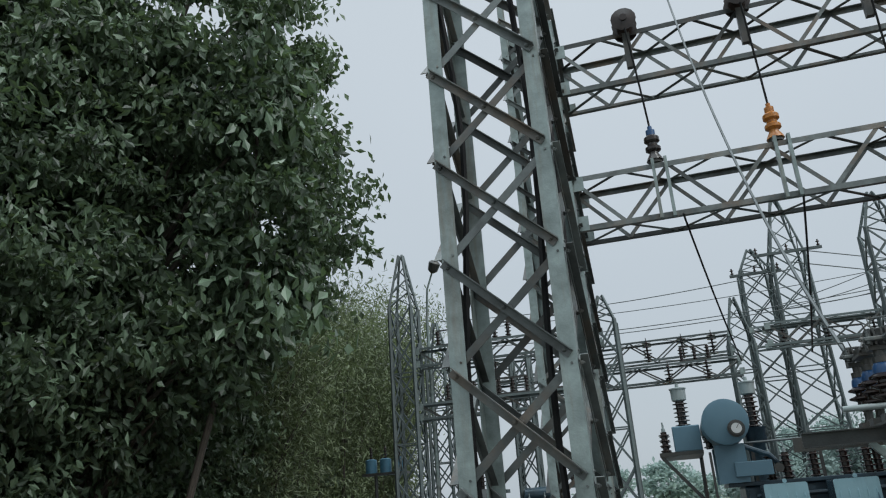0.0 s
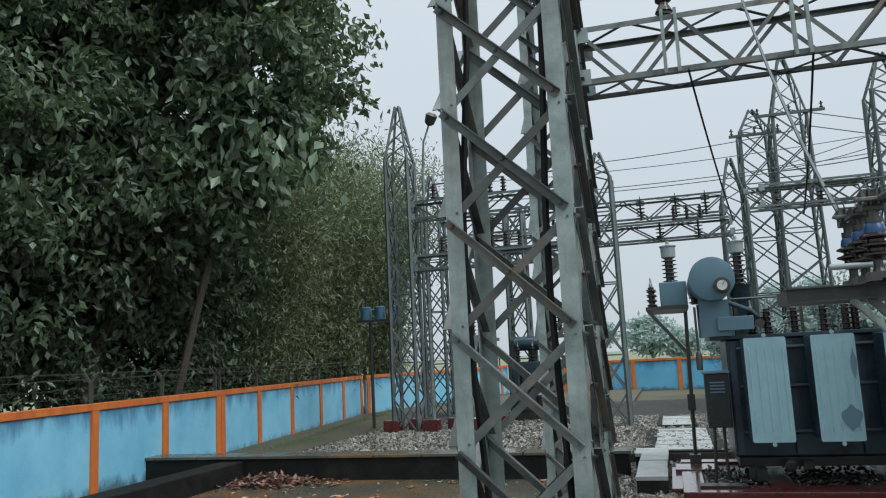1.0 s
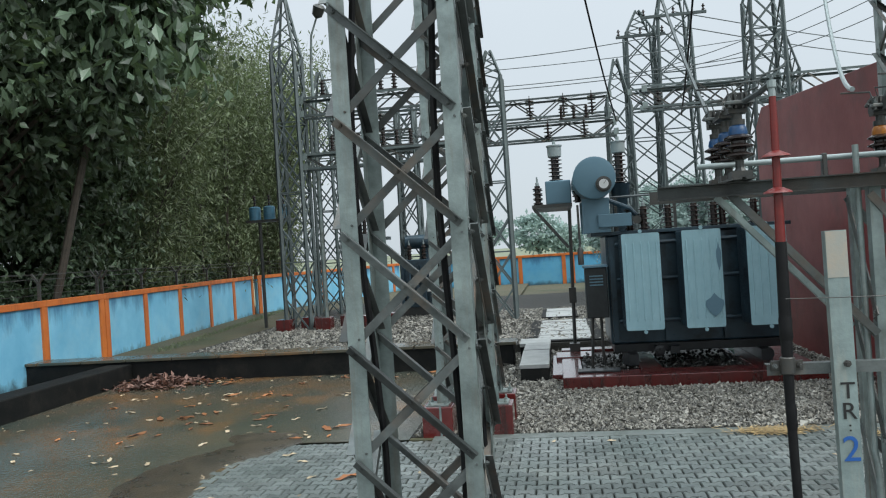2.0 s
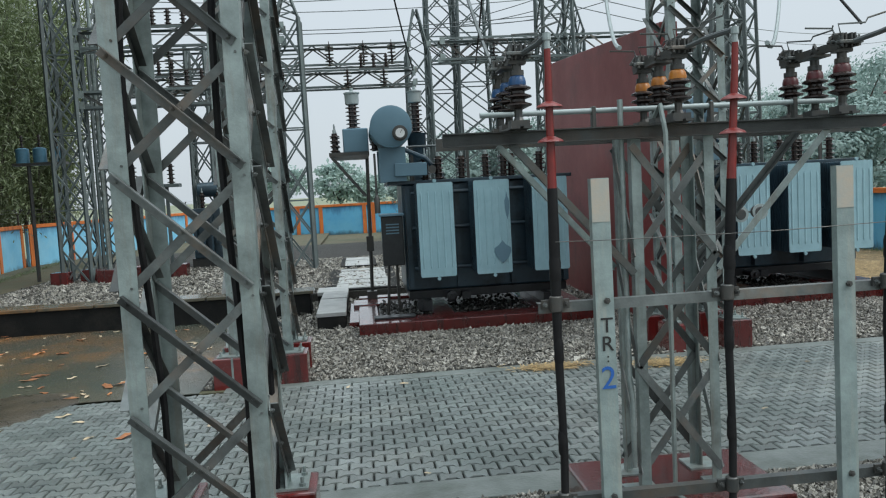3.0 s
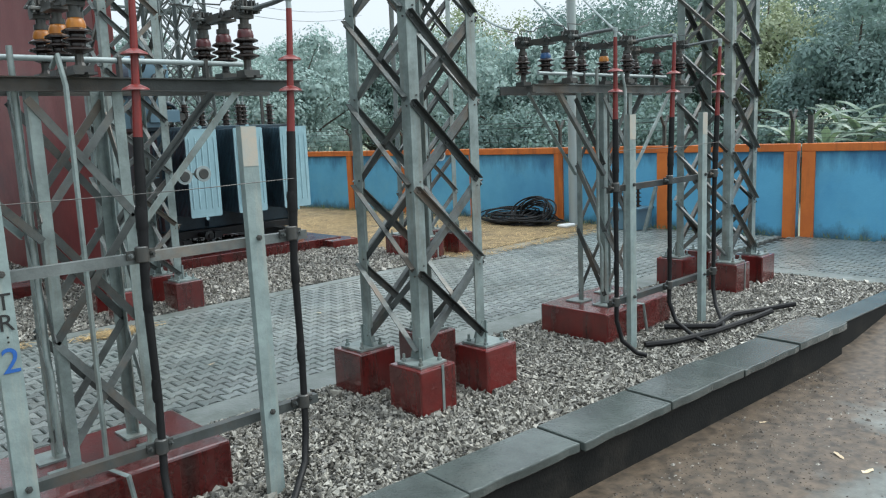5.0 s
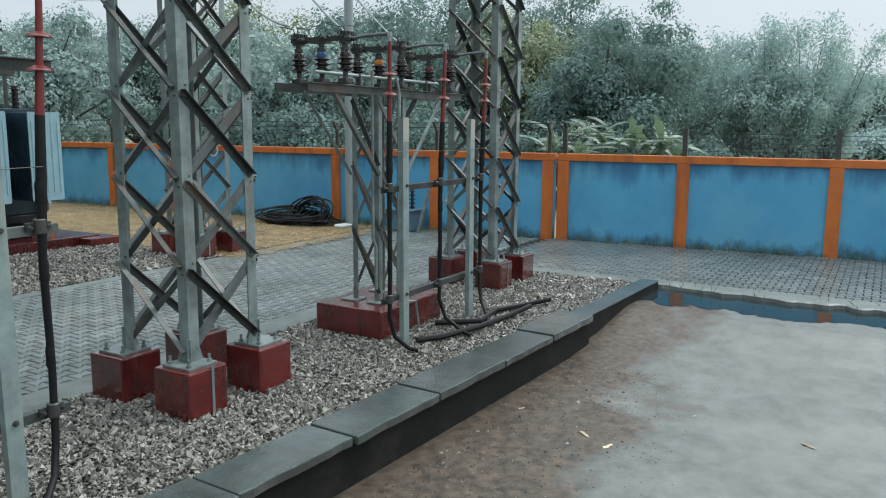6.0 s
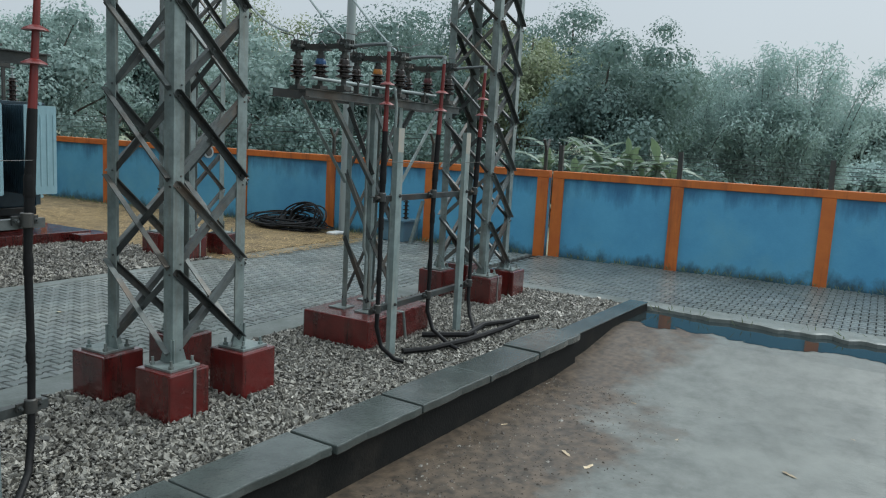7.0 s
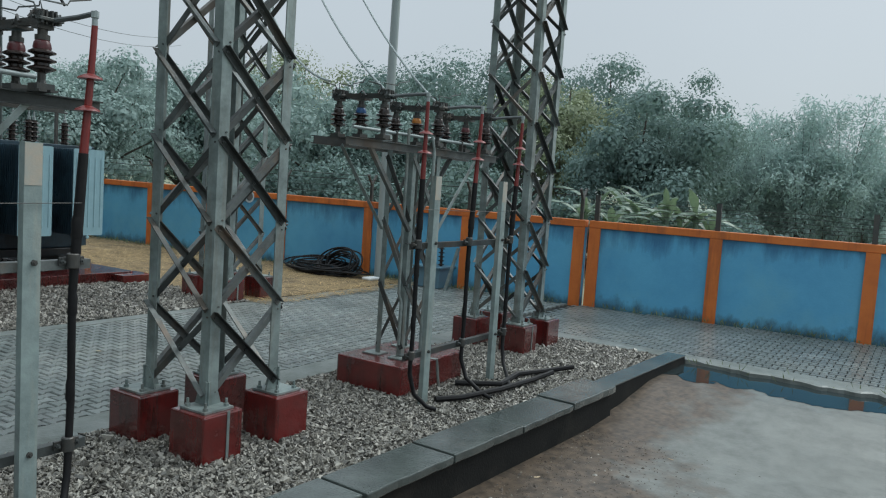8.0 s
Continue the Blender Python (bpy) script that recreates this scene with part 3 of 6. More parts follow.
boundary_wall("wall_north_west", ((-13.1, 31.7), (-9.6, 45.1)), [0.15, 2.7, 5.3, 7.9, 10.5, 13.0], 1.67, 0.08, "sky blue boundary wall in a lit tone behind far towers", paint=WALL_LIT)

# ---- lattice towers on red footings ----
TOWER_W, PANEL = 0.74, 0.66
foot_mesh = Geo().box(-0.19, -0.19, -0.15, 0.19, 0.19, 0.36).mesh("footing_block")
foot_mesh.materials.append(RED_PAINT)


def brace_mesh(name, w, h, rise, size, inset):
    """One diagonal angle on the face y = -w/2, panel h high."""
    y = -w / 2 + inset
    p, q = (-w / 2 + 0.02, y, h if not rise else 0.02), (w / 2 - 0.02, y, 0.02 if not rise else h)
    d = (Vector(q) - Vector(p)).normalized()
    n = Vector((0, 1, 0)).cross(d)
    g = Geo().angle(p, q, size, 0.006, n, (0, -1 if inset < 0 else 1, 0))
    for f in (0.045, 0.5, 0.955):
        c = Vector(p).lerp(Vector(q), f) + n * size * 0.5
        g.lathe((c.x, y - (0.006 if inset < 0 else 0.0), c.z), (0, -1, 0), [(0, 0.015), (0.011, 0.015), (0.012, 0.008), (0.02, 0.008)], 6)
    me = g.mesh(name)
    me.materials.append(GALV_OLD)
    return me


BRACE_OUT = brace_mesh("brace", TOWER_W, PANEL, False, 0.05, -0.008)
BRACE_IN = brace_mesh("brace", TOWER_W, PANEL, True, 0.05, 0.012)


def foot_fitting(parent, x, y, sx, sy):
    g = Geo().box(x - 0.14, y - 0.14, 0.362, x + 0.14, y + 0.14, 0.378)
    part("base_plate", g, GALV, parent)
    g = Geo()
    for ax, ay in ((1, 0), (0, 1)):
        vs = [(x + ax * a * sx + ay * 0.006 * b, y + ay * a * sy + ax * 0.006 * b, z) for b in (-1, 1) for a, z in ((-0.02, 0.378), (0.13, 0.378), (0.10, 0.47), (0.03, 0.56), (-0.02, 0.56))]
        g.add(vs, [(0, 1, 2, 3, 4), (9, 8, 7, 6, 5)] + [(i, (i + 1) % 5, 5 + (i + 1) % 5, 5 + i) for i in range(5)])
    part("gusset", g, GALV, parent)
    for bx, by in ((-0.1, -0.1), (0.1, -0.1), (0.1, 0.1), (-0.1, 0.1)):
        part("bolt", Geo().lathe((x + bx, y + by, 0.378), (0, 0, 1), [(0, 0.022), (0.02, 0.022), (0.021, 0.012), (0.06, 0.012)], 6), GALV, parent)


def lattice_tower(x, y, height, label, skip=()):
    t = thing("lattice_tower", x, y, 0, label, "tower", "lattice towers of the switchyard")
    h = TOWER_W / 2
    for i, (sx, sy) in enumerate(((-1, -1), (1, -1), (1, 1), (-1, 1))):
        g = Geo().angle((sx * h, sy * h, 0.378), (sx * h, sy * h, height), 0.1, 0.009, (-sx, 0, 0), (0, -sy, 0))
        part("leg", g, GALV, t)
        foot_fitting(t, sx * h, sy * h, -sx, -sy)
    part("earth_strip", Geo().box(-h + 0.03, -h - 0.196, 0.0, -h + 0.055, -h - 0.1915, 0.37), GALV, t)
    n = int((height - 0.45) / PANEL)
    for k in range(n):
        for face in range(4):
            for me, name in ((BRACE_OUT, "brace"), (BRACE_IN, "brace")):
                b = part(name, me, None, t)
                b.matrix_basis = pose(0, 0, 0.44 + k * PANEL, 0, 0, 90 * face)
    for sx, sy in ((-1, -1), (1, -1), (1, 1), (-1, 1)):
        f = new("footing_block", foot_mesh)
        f.matrix_world = pose(x + sx * h, y + sy * h, 0, 0, 0, 0)
        bv = f.modifiers.new("bevel", "BEVEL")
        bv.width, bv.segments = 0.014, 2
        tagged(f, "red painted concrete footing block, wet, under a tower leg", "footing", "tower footing blocks")
    return t


TOWERS_NEAR = ((-1.13, 4.72), (4.45, 4.8), (9.85, 4.88))
TOWERS_FAR = ((-1.48, 9.95), (4.2, 10.0), (9.45, 10.1))
for x, y in TOWERS_NEAR:
    lattice_tower(x, y, 9.3, "tall square lattice tower of galvanised steel angles")
for x, y in TOWERS_FAR:
    lattice_tower(x, y, 9.3, "galvanised steel lattice tower beyond the paved lane")


def lattice_beam(x0, x1, y, z0, z1, w, label, mat_chord=GALV_OLD, step=0.62, name="lattice_beam"):
    t = thing(name, x0, y, z0, label, "beam", "lattice beams")
    L, H = x1 - x0, z1 - z0
    for sy in (-1, 1):
        for z, up in ((0, 1), (H, -1)):
            part("chord", Geo().angle((0, sy * w / 2, z), (L, sy * w / 2, z), 0.07, 0.008, (0, -sy, 0), (0, 0, up)), mat_chord, t)
    n = max(1, round(L / step))
    p = L / n
    sides = []
    for rise in (0, 1):
        a, b = (0.0, 0.04 if rise else H - 0.04), (p, H - 0.04 if rise else 0.04)
        m1 = Geo().bar((a[0], 0, a[1]), (b[0], 0, b[1]), 0.008, 0.05, (0, 0, 1)).mesh("lacing")
        m1.materials.append(GALV_OLD)
        m2 = Geo().bar((0, -w / 2 + 0.03 if rise else w / 2 - 0.03, 0), (p, w / 2 - 0.03 if rise else -w / 2 + 0.03, 0), 0.05, 0.008).mesh("lacing")
        m2.materials.append(GALV_OLD)
        sides.append((m1, m2))
    for i in range(n):
        m1, m2 = sides[i % 2]
        for sy in (-1, 1):
            part("lacing", m1, None, t).location = (i * p, sy * (w / 2 - 0.012), 0)
        for z in (0.015, H - 0.015):
            part("lacing", m2, None, t).location = (i * p, 0, z)
    for xx in (0.0, L):
        for sy in (-1, 1):
            for zz in (0.0, H - 0.2):
                e0, e1 = (-0.02, 0.14) if xx == 0 else (-0.14, 0.02)
                part("end_plate", Geo().box(xx + e0, sy * w / 2 - 0.006, zz, xx + e1, sy * w / 2 + 0.006, zz + 0.2), GALV, t)
    return t


h = TOWER_W / 2
for (xa, ya), (xb, yb) in zip(TOWERS_FAR[:-1], TOWERS_FAR[1:]):
    for z0, z1 in ((5.62, 6.38), (7.62, 8.4)):
        lattice_beam(xa + h, xb - h, (ya + yb) / 2, z0, z1, 0.66, "galvanised steel lattice cross beam carrying insulators")


# ---- insulators and switchgear ----
def sheds(g, base, axis, length, count, r_core, r_shed, n=14):
    prof = [(0, r_core)]
    p = length / count
    for i in range(count):
        prof += [(p * (i + 0.15), r_core), (p * (i + 0.32), r_shed), (p * (i + 0.42), r_shed * 0.97), (p * (i + 0.62), r_core)]
    prof.append((length, r_core))
    return g.lathe(base, axis, prof, n)


def switch_insulator(parent, x, y, z, band, tall=0.36):
    g = Geo().box(x - 0.055, y - 0.05, z, x + 0.055, y + 0.05, z + 0.035)
    g.lathe((x, y, z + 0.035), (0, 0, 1), [(0, 0.032), (0.02, 0.024), (0.06, 0.024), (0.075, 0.036)], 8)
    part("insulator_foot", g, DARK_STEEL, parent)
    z0 = z + 0.1
    rings = [(0, 0.03), (0.005, 0.042), (0.02, 0.08), (0.028, 0.08), (0.042, 0.042), (0.055, 0.042), (0.068, 0.08), (0.076, 0.08), (0.09, 0.042), (0.102, 0.042), (0.114, 0.077), (0.122, 0.077), (0.138, 0.048), (0.15, 0.046)]
    ins = part("insulator", Geo().lathe((x, y, z0), (0, 0, 1), rings, 18), PORCELAIN, parent, smooth=True)
    part("band", Geo().lathe((x, y, z0 + 0.13), (0, 0, 1), [(0, 0.05), (0.02, 0.052), (0.045, 0.047), (0.06, 0.038), (0.064, 0.03)], 16), band, ins, smooth=True)
    part("cap", Geo().lathe((x, y, z0 + 0.19), (0, 0, 1), [(0, 0.042), (0.03, 0.042), (0.032, 0.028), (0.065, 0.028)], 10), DARK_STEEL, ins, smooth=True)


def contact_jaw(parent, x, y, z):
    """Clamped contact: cheek plates, a terminal pad, spring clips and bolts."""
    jaw = part("contact_jaw", Geo().box(x - 0.05, y - 0.035, z - 0.03, x + 0.05, y + 0.035, z - 0.008), DARK_STEEL, parent)
    for ox in (-0.04, -0.018, 0.018, 0.04):
        part("cheek_plate", Geo().box(x + ox - 0.005, y - 0.075, z - 0.008, x + ox + 0.005, y + 0.06, z + 0.075), DARK_STEEL, jaw)
    part("terminal_pad", Geo().box(x - 0.075, y - 0.1, z + 0.01, x + 0.075, y - 0.045, z + 0.03), GALV_OLD, jaw, bevel=0.004)
    for ox in (-0.055, 0.055):
        for oy in (-0.085, -0.06):
            part("bolt", Geo().lathe((x + ox, y + oy, z - 0.005), (0, 0, 1), [(0, 0.011), (0.05, 0.011), (0.052, 0.006), (0.065, 0.006)], 6), GALV_OLD, jaw)
    part("spring_clip", Geo().tube([(x - 0.07, y + 0.03, z + 0.03), (x - 0.03, y + 0.03, z + 0.085), (x + 0.03, y + 0.03, z + 0.085), (x + 0.07, y + 0.03, z + 0.03)], 0.009, 6), DARK_STEEL, jaw)
    part("pin", Geo().lathe((x - 0.07, y, z + 0.035), (1, 0, 0), [(0, 0.012), (0.14, 0.012)], 8), GALV_OLD, jaw)
    return jaw


def cable_switch_structure(x, y, first):
    """A short lattice column on a red slab, a cross arm with three groups of insulators."""
    slab = tagged(part("footing_slab", Geo().box(x - 0.6, y - 0.42, -0.15, x + 0.62, y + 0.42, 0.3), RED_PAINT, None, bevel=0.018),
                  "wide red painted concrete footing, wet on top", "footing", "switch structure footings")
    t = thing("switch_structure", x, y, 0, "galvanised steel column with cross arm and dark insulators", "switchgear", "cable switch structures")
    w, d = 0.26, 0.17
    for sx, sy in ((-1, -1), (1, -1), (1, 1), (-1, 1)):
        part("leg", Geo().angle((sx * w, sy * d, 0.3), (sx * w, sy * d, 2.5), 0.062, 0.007, (-sx, 0, 0), (0, -sy, 0)), GALV, t)
        part("base_plate", Geo().box(sx * w - 0.1, sy * d - 0.1, 0.301, sx * w + 0.1, sy * d + 0.1, 0.315), GALV, t)
    for k in range(3):
        z0, z1 = 0.4 + 0.68 * k, 0.4 + 0.68 * (k + 1)
        for sy in (-1, 1):
            part("brace", Geo().bar((-w, sy * (d + 0.006), z0 if k % 2 else z1), (w, sy * (d + 0.006), z1 if k % 2 else z0), 0.008, 0.045), GALV_OLD, t)
            part("brace", Geo().bar((-w, sy * (d - 0.012), z1 if k % 2 else z0), (w, sy * (d - 0.012), z0 if k % 2 else z1), 0.008, 0.045), GALV_OLD, t)
        for sx in (-1, 1):
            part("brace", Geo().bar((sx * w, -d, z0), (sx * w, d, z1), 0.008, 0.05), GALV_OLD, t)
    # Rear arm darker than the front one; knee braces alternate between two tones.
    for sy in (-1, 1):
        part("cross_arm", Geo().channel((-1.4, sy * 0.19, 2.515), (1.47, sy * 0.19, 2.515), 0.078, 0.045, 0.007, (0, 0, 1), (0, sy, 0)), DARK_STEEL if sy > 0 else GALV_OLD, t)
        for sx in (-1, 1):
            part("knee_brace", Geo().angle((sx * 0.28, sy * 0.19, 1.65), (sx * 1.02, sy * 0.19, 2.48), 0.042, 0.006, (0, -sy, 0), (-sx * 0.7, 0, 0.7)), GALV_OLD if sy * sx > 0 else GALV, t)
    part("operating_pipe", Geo().tube([(-1.15, -0.06, 2.665), (1.12, -0.06, 2.665)], 0.017, 10), FITTING_GREY, t, smooth=True)
    for px in (-0.45, 0.3, 0.85):
        part("pipe_bearing", Geo().box(px - 0.012, -0.085, 2.55, px + 0.012, -0.035, 2.69), DARK_STEEL, t, bevel=0.004)
    part("operating_pipe", Geo().tube([(-0.3, -0.12, 2.72), (-0.3, -0.12, 1.0), (-0.3, -0.16, 0.9), (-0.3, -0.16, 0.45)], 0.017, 10), GALV, t, smooth=True)
    for i, (cx, band) in enumerate(((-0.96, PORC_BLUE), (0.0, PORC_YELLOW), (1.03, PORC_RED))):
        part("mounting_strap", Geo().bar((cx - 0.035, -0.36, 2.564), (cx - 0.035, 0.36, 2.564), 0.05, 0.014).bar((cx + 0.035, -0.36, 2.564), (cx + 0.035, 0.36, 2.564), 0.05, 0.014), DARK_STEEL, t)
        for j, oy in enumerate((0.28, 0.0, -0.28)):
            switch_insulator(t, cx, oy, 2.571, band if first or j == 1 else PORCELAIN)
        zt = 2.955
        part("switch_blade", Geo().bar((cx - 0.016, -0.27, zt + 0.02), (cx - 0.016, 0.27, zt + 0.02), 0.008, 0.045).bar((cx + 0.016, -0.27, zt + 0.02), (cx + 0.016, 0.27, zt + 0.02), 0.008, 0.045).lathe((cx - 0.03, 0.0, zt + 0.02), (1, 0, 0), [(0, 0.014), (0.06, 0.014)], 8), DARK_STEEL, t)
        part("blade_spacer", Geo().box(cx - 0.055, -0.09, zt - 0.02, cx + 0.055, 0.09, zt - 0.004).tube([(cx - 0.03, -0.08, zt + 0.02), (cx, 0.0, zt + 0.07), (cx + 0.03, 0.08, zt + 0.02)], 0.008, 6), DARK_STEEL, t)
        for ex, ey in ((0.0, -0.28), (0.0, 0.28)):
            contact_jaw(t, cx + ex, ey, zt)
            part("arcing_horn", Geo().tube([(cx + ex, ey, zt + 0.06), (cx + ex - 0.02, ey, zt + 0.14), (cx + ex + 0.12, ey - 0.05, zt + 0.135), (cx + ex + 0.13, ey - 0.06, zt + 0.16), (cx + ex + 0.24, ey - 0.1, zt + 0.19), (cx + ex + 0.245, ey - 0.1, zt + 0.22)], 0.006, 5), GALV_OLD, t)
            part("arcing_horn", Geo().tube([(cx + ex - 0.03, ey, zt + 0.05), (cx + ex - 0.04, ey + 0.03, zt + 0.12), (cx + ex - 0.2, ey + 0.05, zt + 0.13)], 0.006, 5), GALV_OLD, t)
        part("terminal_link", Geo().tube([(cx + 0.02, -0.36, zt + 0.02), (cx + 0.07, -0.52, zt + 0.04), (cx + (0.07, 0.13, 0.04)[i], -0.74, 3.0)], 0.016, 8), WIRE, t, smooth=True)
    part("earth_strip", Geo().tube([(-0.13, -0.22, 2.6), (-0.12, -0.3, 2.66), (-0.1, -0.32, 2.5), (-0.1, -0.3, 0.32), (-0.06, -0.5, 0.32), (-0.02, -0.52, 0.0)], 0.016, 6), GALV, t, smooth=True)
    return t


def cable_rack(x, y, lettering):
    """Two painted channel posts with two rails that hold three cable ends."""
    t = thing("cable_rack", x, y, 0, "grey-green steel channel posts with two rails" + (", stencilled" if lettering else ""), "cable rack", "cable racks")
    for px in (-0.68, 0.69):
        part("post", Geo().channel((px, 0, -0.2), (px - 0.015, 0, 2.25), 0.1, 0.05, 0.007, (1, 0, 0), (0, 1, 0)), POST_PAINT, t)
        part("primer_patch", Geo().box(px - 0.063, -0.003, 2.02, px + 0.034, -0.0005, 2.246), PRIMER, t, "worn beige primer at the post top")
        for z in (0.53, 1.6):
            part("bolt", Geo().lathe((px, 0, z), (0, -1, 0), [(0, 0.018), (0.012, 0.018), (0.013, 0.01), (0.022, 0.01)], 6), DARK_STEEL, t)
    for z in (0.53, 1.6):
        part("rail", Geo().angle((-1.04, 0.052, z), (1.06, 0.052, z), 0.055, 0.006, (0, 1, 0), (0, 0, -1)), GALV_OLD, t)
    return t


def cable_end(x, y, top, lean, label, bend):
    t = thing("cable_end", x, y, 0, label, "cable", "cable ends")
    low = [(bend[0], bend[1], 0.03), (bend[0] * 0.6, bend[1] * 0.7, 0.05), (bend[0] * 0.15, bend[1] * 0.2, 0.16), (0, 0, 0.35), (0.01, 0, 0.8), (0, 0, 1.4), (lean * 0.25, 0, 1.8), (lean * 0.5, 0, top - 0.72)]
    part("sheath", Geo().tube(low, [0.022] * 5 + [0.023, 0.03, 0.027], 10), BLACK_RUBBER, t, smooth=True)
    red = [(lean * 0.5, 0, top - 0.72), (lean * 0.7, 0, top - 0.45), (lean * 0.92, 0, top - 0.15), (lean, 0, top)]
    part("termination_tube", Geo().tube(red, [0.025, 0.021, 0.0185, 0.017], 10), RED_TUBE, t, smooth=True)
    for f in (0.35, 0.6):
        part("rain_shed", Geo().lathe((lean * (0.5 + 0.5 * f), 0, top - 0.72 + 0.72 * f - 0.012), (0, 0, 1), [(0, 0.07), (0.01, 0.064), (0.03, 0.024)], 16), RED_TUBE, t, smooth=True)
    part("lug", Geo().lathe((lean, 0, top), (0, 0, 1), [(0, 0.017), (0.04, 0.016), (0.045, 0.022), (0.08, 0.022)], 8), FITTING_GREY, t, smooth=True)
    for z in (0.53, 1.6):
        cl = part("clamp", Geo().lathe((0, 0, z - 0.045), (0, 0, 1), [(0, 0.03), (0.006, 0.036), (0.08, 0.036), (0.086, 0.03)], 12).box(-0.075, 0.012, z - 0.03, 0.075, 0.028, z + 0.02), DARK_STEEL, t, "dark steel cable clamp", smooth=True)
        for bx in (-0.058, 0.058):
            part("bolt", Geo().lathe((bx, 0.012, z - 0.005), (0, -1, 0), [(0, 0.014), (0.012, 0.014), (0.013, 0.008), (0.03, 0.008)], 6), GALV_OLD, cl)
    for z, r0 in ((1.72, 0.033), (1.28, 0.0275), (0.78, 0.0255)):
        part("tape_wrap", Geo().lathe((lean * 0.2 if z > 1.6 else 0.003, 0, z), (lean * 0.15, 0, 1), [(0, r0 - 0.005), (0.02, r0), (0.06, r0 - 0.002), (0.1, r0), (0.13, r0 - 0.005)], 10), BLACK_RUBBER, t, smooth=True)
    return t


SETS = ((1.72, 4.75), (7.05, 4.72))
for n_set, (x, y) in enumerate(SETS):
    cable_switch_structure(x, y, n_set == 0)
    rack = cable_rack(x + 0.05, y - 0.75, n_set == 0)
    for dx, lean, bend in ((-0.9, 0.01, (0.12, -0.25)), (0.05, 0.08, (-0.1, -0.45)), (0.98, 0.09, (-0.45, -0.35))):
        cable_end(x + dx, y - 0.72 - 0.01, 2.93, lean, "black power cable with red heat-shrink end clamped upright", bend)
    wire = [(x - 0.9 + 1.9 * k / 12, y - 0.77 - 0.01 * math.sin(k), 1.93 - 0.012 * math.sin(math.pi * k / 12)) for k in range(13)]
    tagged(part("tie_wire", Geo().tube(wire, 0.0025, 5), DARK_STEEL, None), "thin steel wire strung across the cable rack", "wire", "tie wires")
    if n_set == 0:
        for txt, z, size, ink in (("T", 1.43, 0.115, INK_BLACK), ("R", 1.33, 0.115, INK_BLACK), (":", 1.27, 0.07, INK_BLACK), ("2", 1.125, 0.175, INK_BLUE)):
            cu = bpy.data.curves.new("stencil", "FONT")
            cu.body, cu.size, cu.align_x, cu.extrude, cu.offset = txt, size, "CENTER", 0.0004, 0.0005
            cu.materials.append(ink)
            o = new("lettering", cu)
            o.parent = rack
            o.matrix_basis = pose(-0.685, -0.003, z, 90, 0, 0)

# ---- transformers ----
def radiator(parent, x, y, z0, z1, w, fins, patch=False):
    r = new("radiator")
    r.parent = parent
    r.location = (x, y, 0)
    g = Geo()
    hgt = z1 - z0
    prof = [(-w / 2, 0.02), (-w / 2 + 0.02, 0.0), (w / 2 - 0.02, 0.0), (w / 2, 0.02), (w / 2, hgt - 0.02), (w / 2 - 0.02, hgt), (-w / 2 + 0.02, hgt), (-w / 2, hgt - 0.02)]
    g.add([(a, b, z0 + c) for b in (-0.009, 0.009) for a, c in prof], [tuple(reversed(range(8, 16)))[::-1], tuple(reversed(range(8)))[::-1]] + [(i, (i + 1) % 8, 8 + (i + 1) % 8, 8 + i) for i in range(8)])
    for i in range(5):
        xx = -w / 2 + w * (i + 0.5) / 5
        part("rib", Geo().lathe((xx, -0.004, z0 + 0.12), (0, 0, 1), [(0, 0.004), (0.05, 0.016), (hgt - 0.29, 0.016), (hgt - 0.24, 0.004)], 6), RAD_PAINT, r)
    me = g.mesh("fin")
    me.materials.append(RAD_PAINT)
    # Fins behind the front one get dark paint for the shade between them.
    shaded_fin = me.copy()
    shaded_fin.materials.clear()
    shaded_fin.materials.append(TANK_PAINT)
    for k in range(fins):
        part("fin", me if k == 0 else shaded_fin, None, r).location = (0, k * 0.055, 0)
    for z in (z0 + 0.09, z1 - 0.09):
        part("header_pipe", Geo().tube([(0, 0.02, z), (0, fins * 0.055 + 0.2, z)], 0.045, 10), TANK_PAINT, r, smooth=True)
        part("lug", Geo().lathe((0, -0.02, z + (0.12 if z > 1.5 else -0.12)), (0, 1, 0), [(0, 0.03), (0.03, 0.03)], 10), RAD_PAINT, r)
    if patch:
        for xa, za, zb in ((0.0, z0 + 0.2, z0 + 0.5), (w / 2 - 0.09, z1 - 0.62, z1 - 0.25)):
            n = 12
            ring = [(xa + (w / 2 - 0.012 - xa) * (0.5 + 0.5 * math.cos(a) * (1 + 0.2 * math.sin(5 * a))), (za + zb) / 2 + (zb - za) / 2 * math.sin(a) * (1 + 0.25 * math.cos(4 * a))) for a in [2 * math.pi * i / n for i in range(n)]]
            ring = [(min(max(p, xa), w / 2 - 0.012), q) for p, q in ring]
            g = Geo().add([(p, yy, q) for yy in (-0.0265, -0.023) for p, q in ring], [tuple(range(n)), tuple(range(n, 2 * n))] + [(i, (i + 1) % n, n + (i + 1) % n, n + i) for i in range(n)])
            part("paint_patch", g, RAD_PATCH, r, "darker touch-up paint patch")
    return r


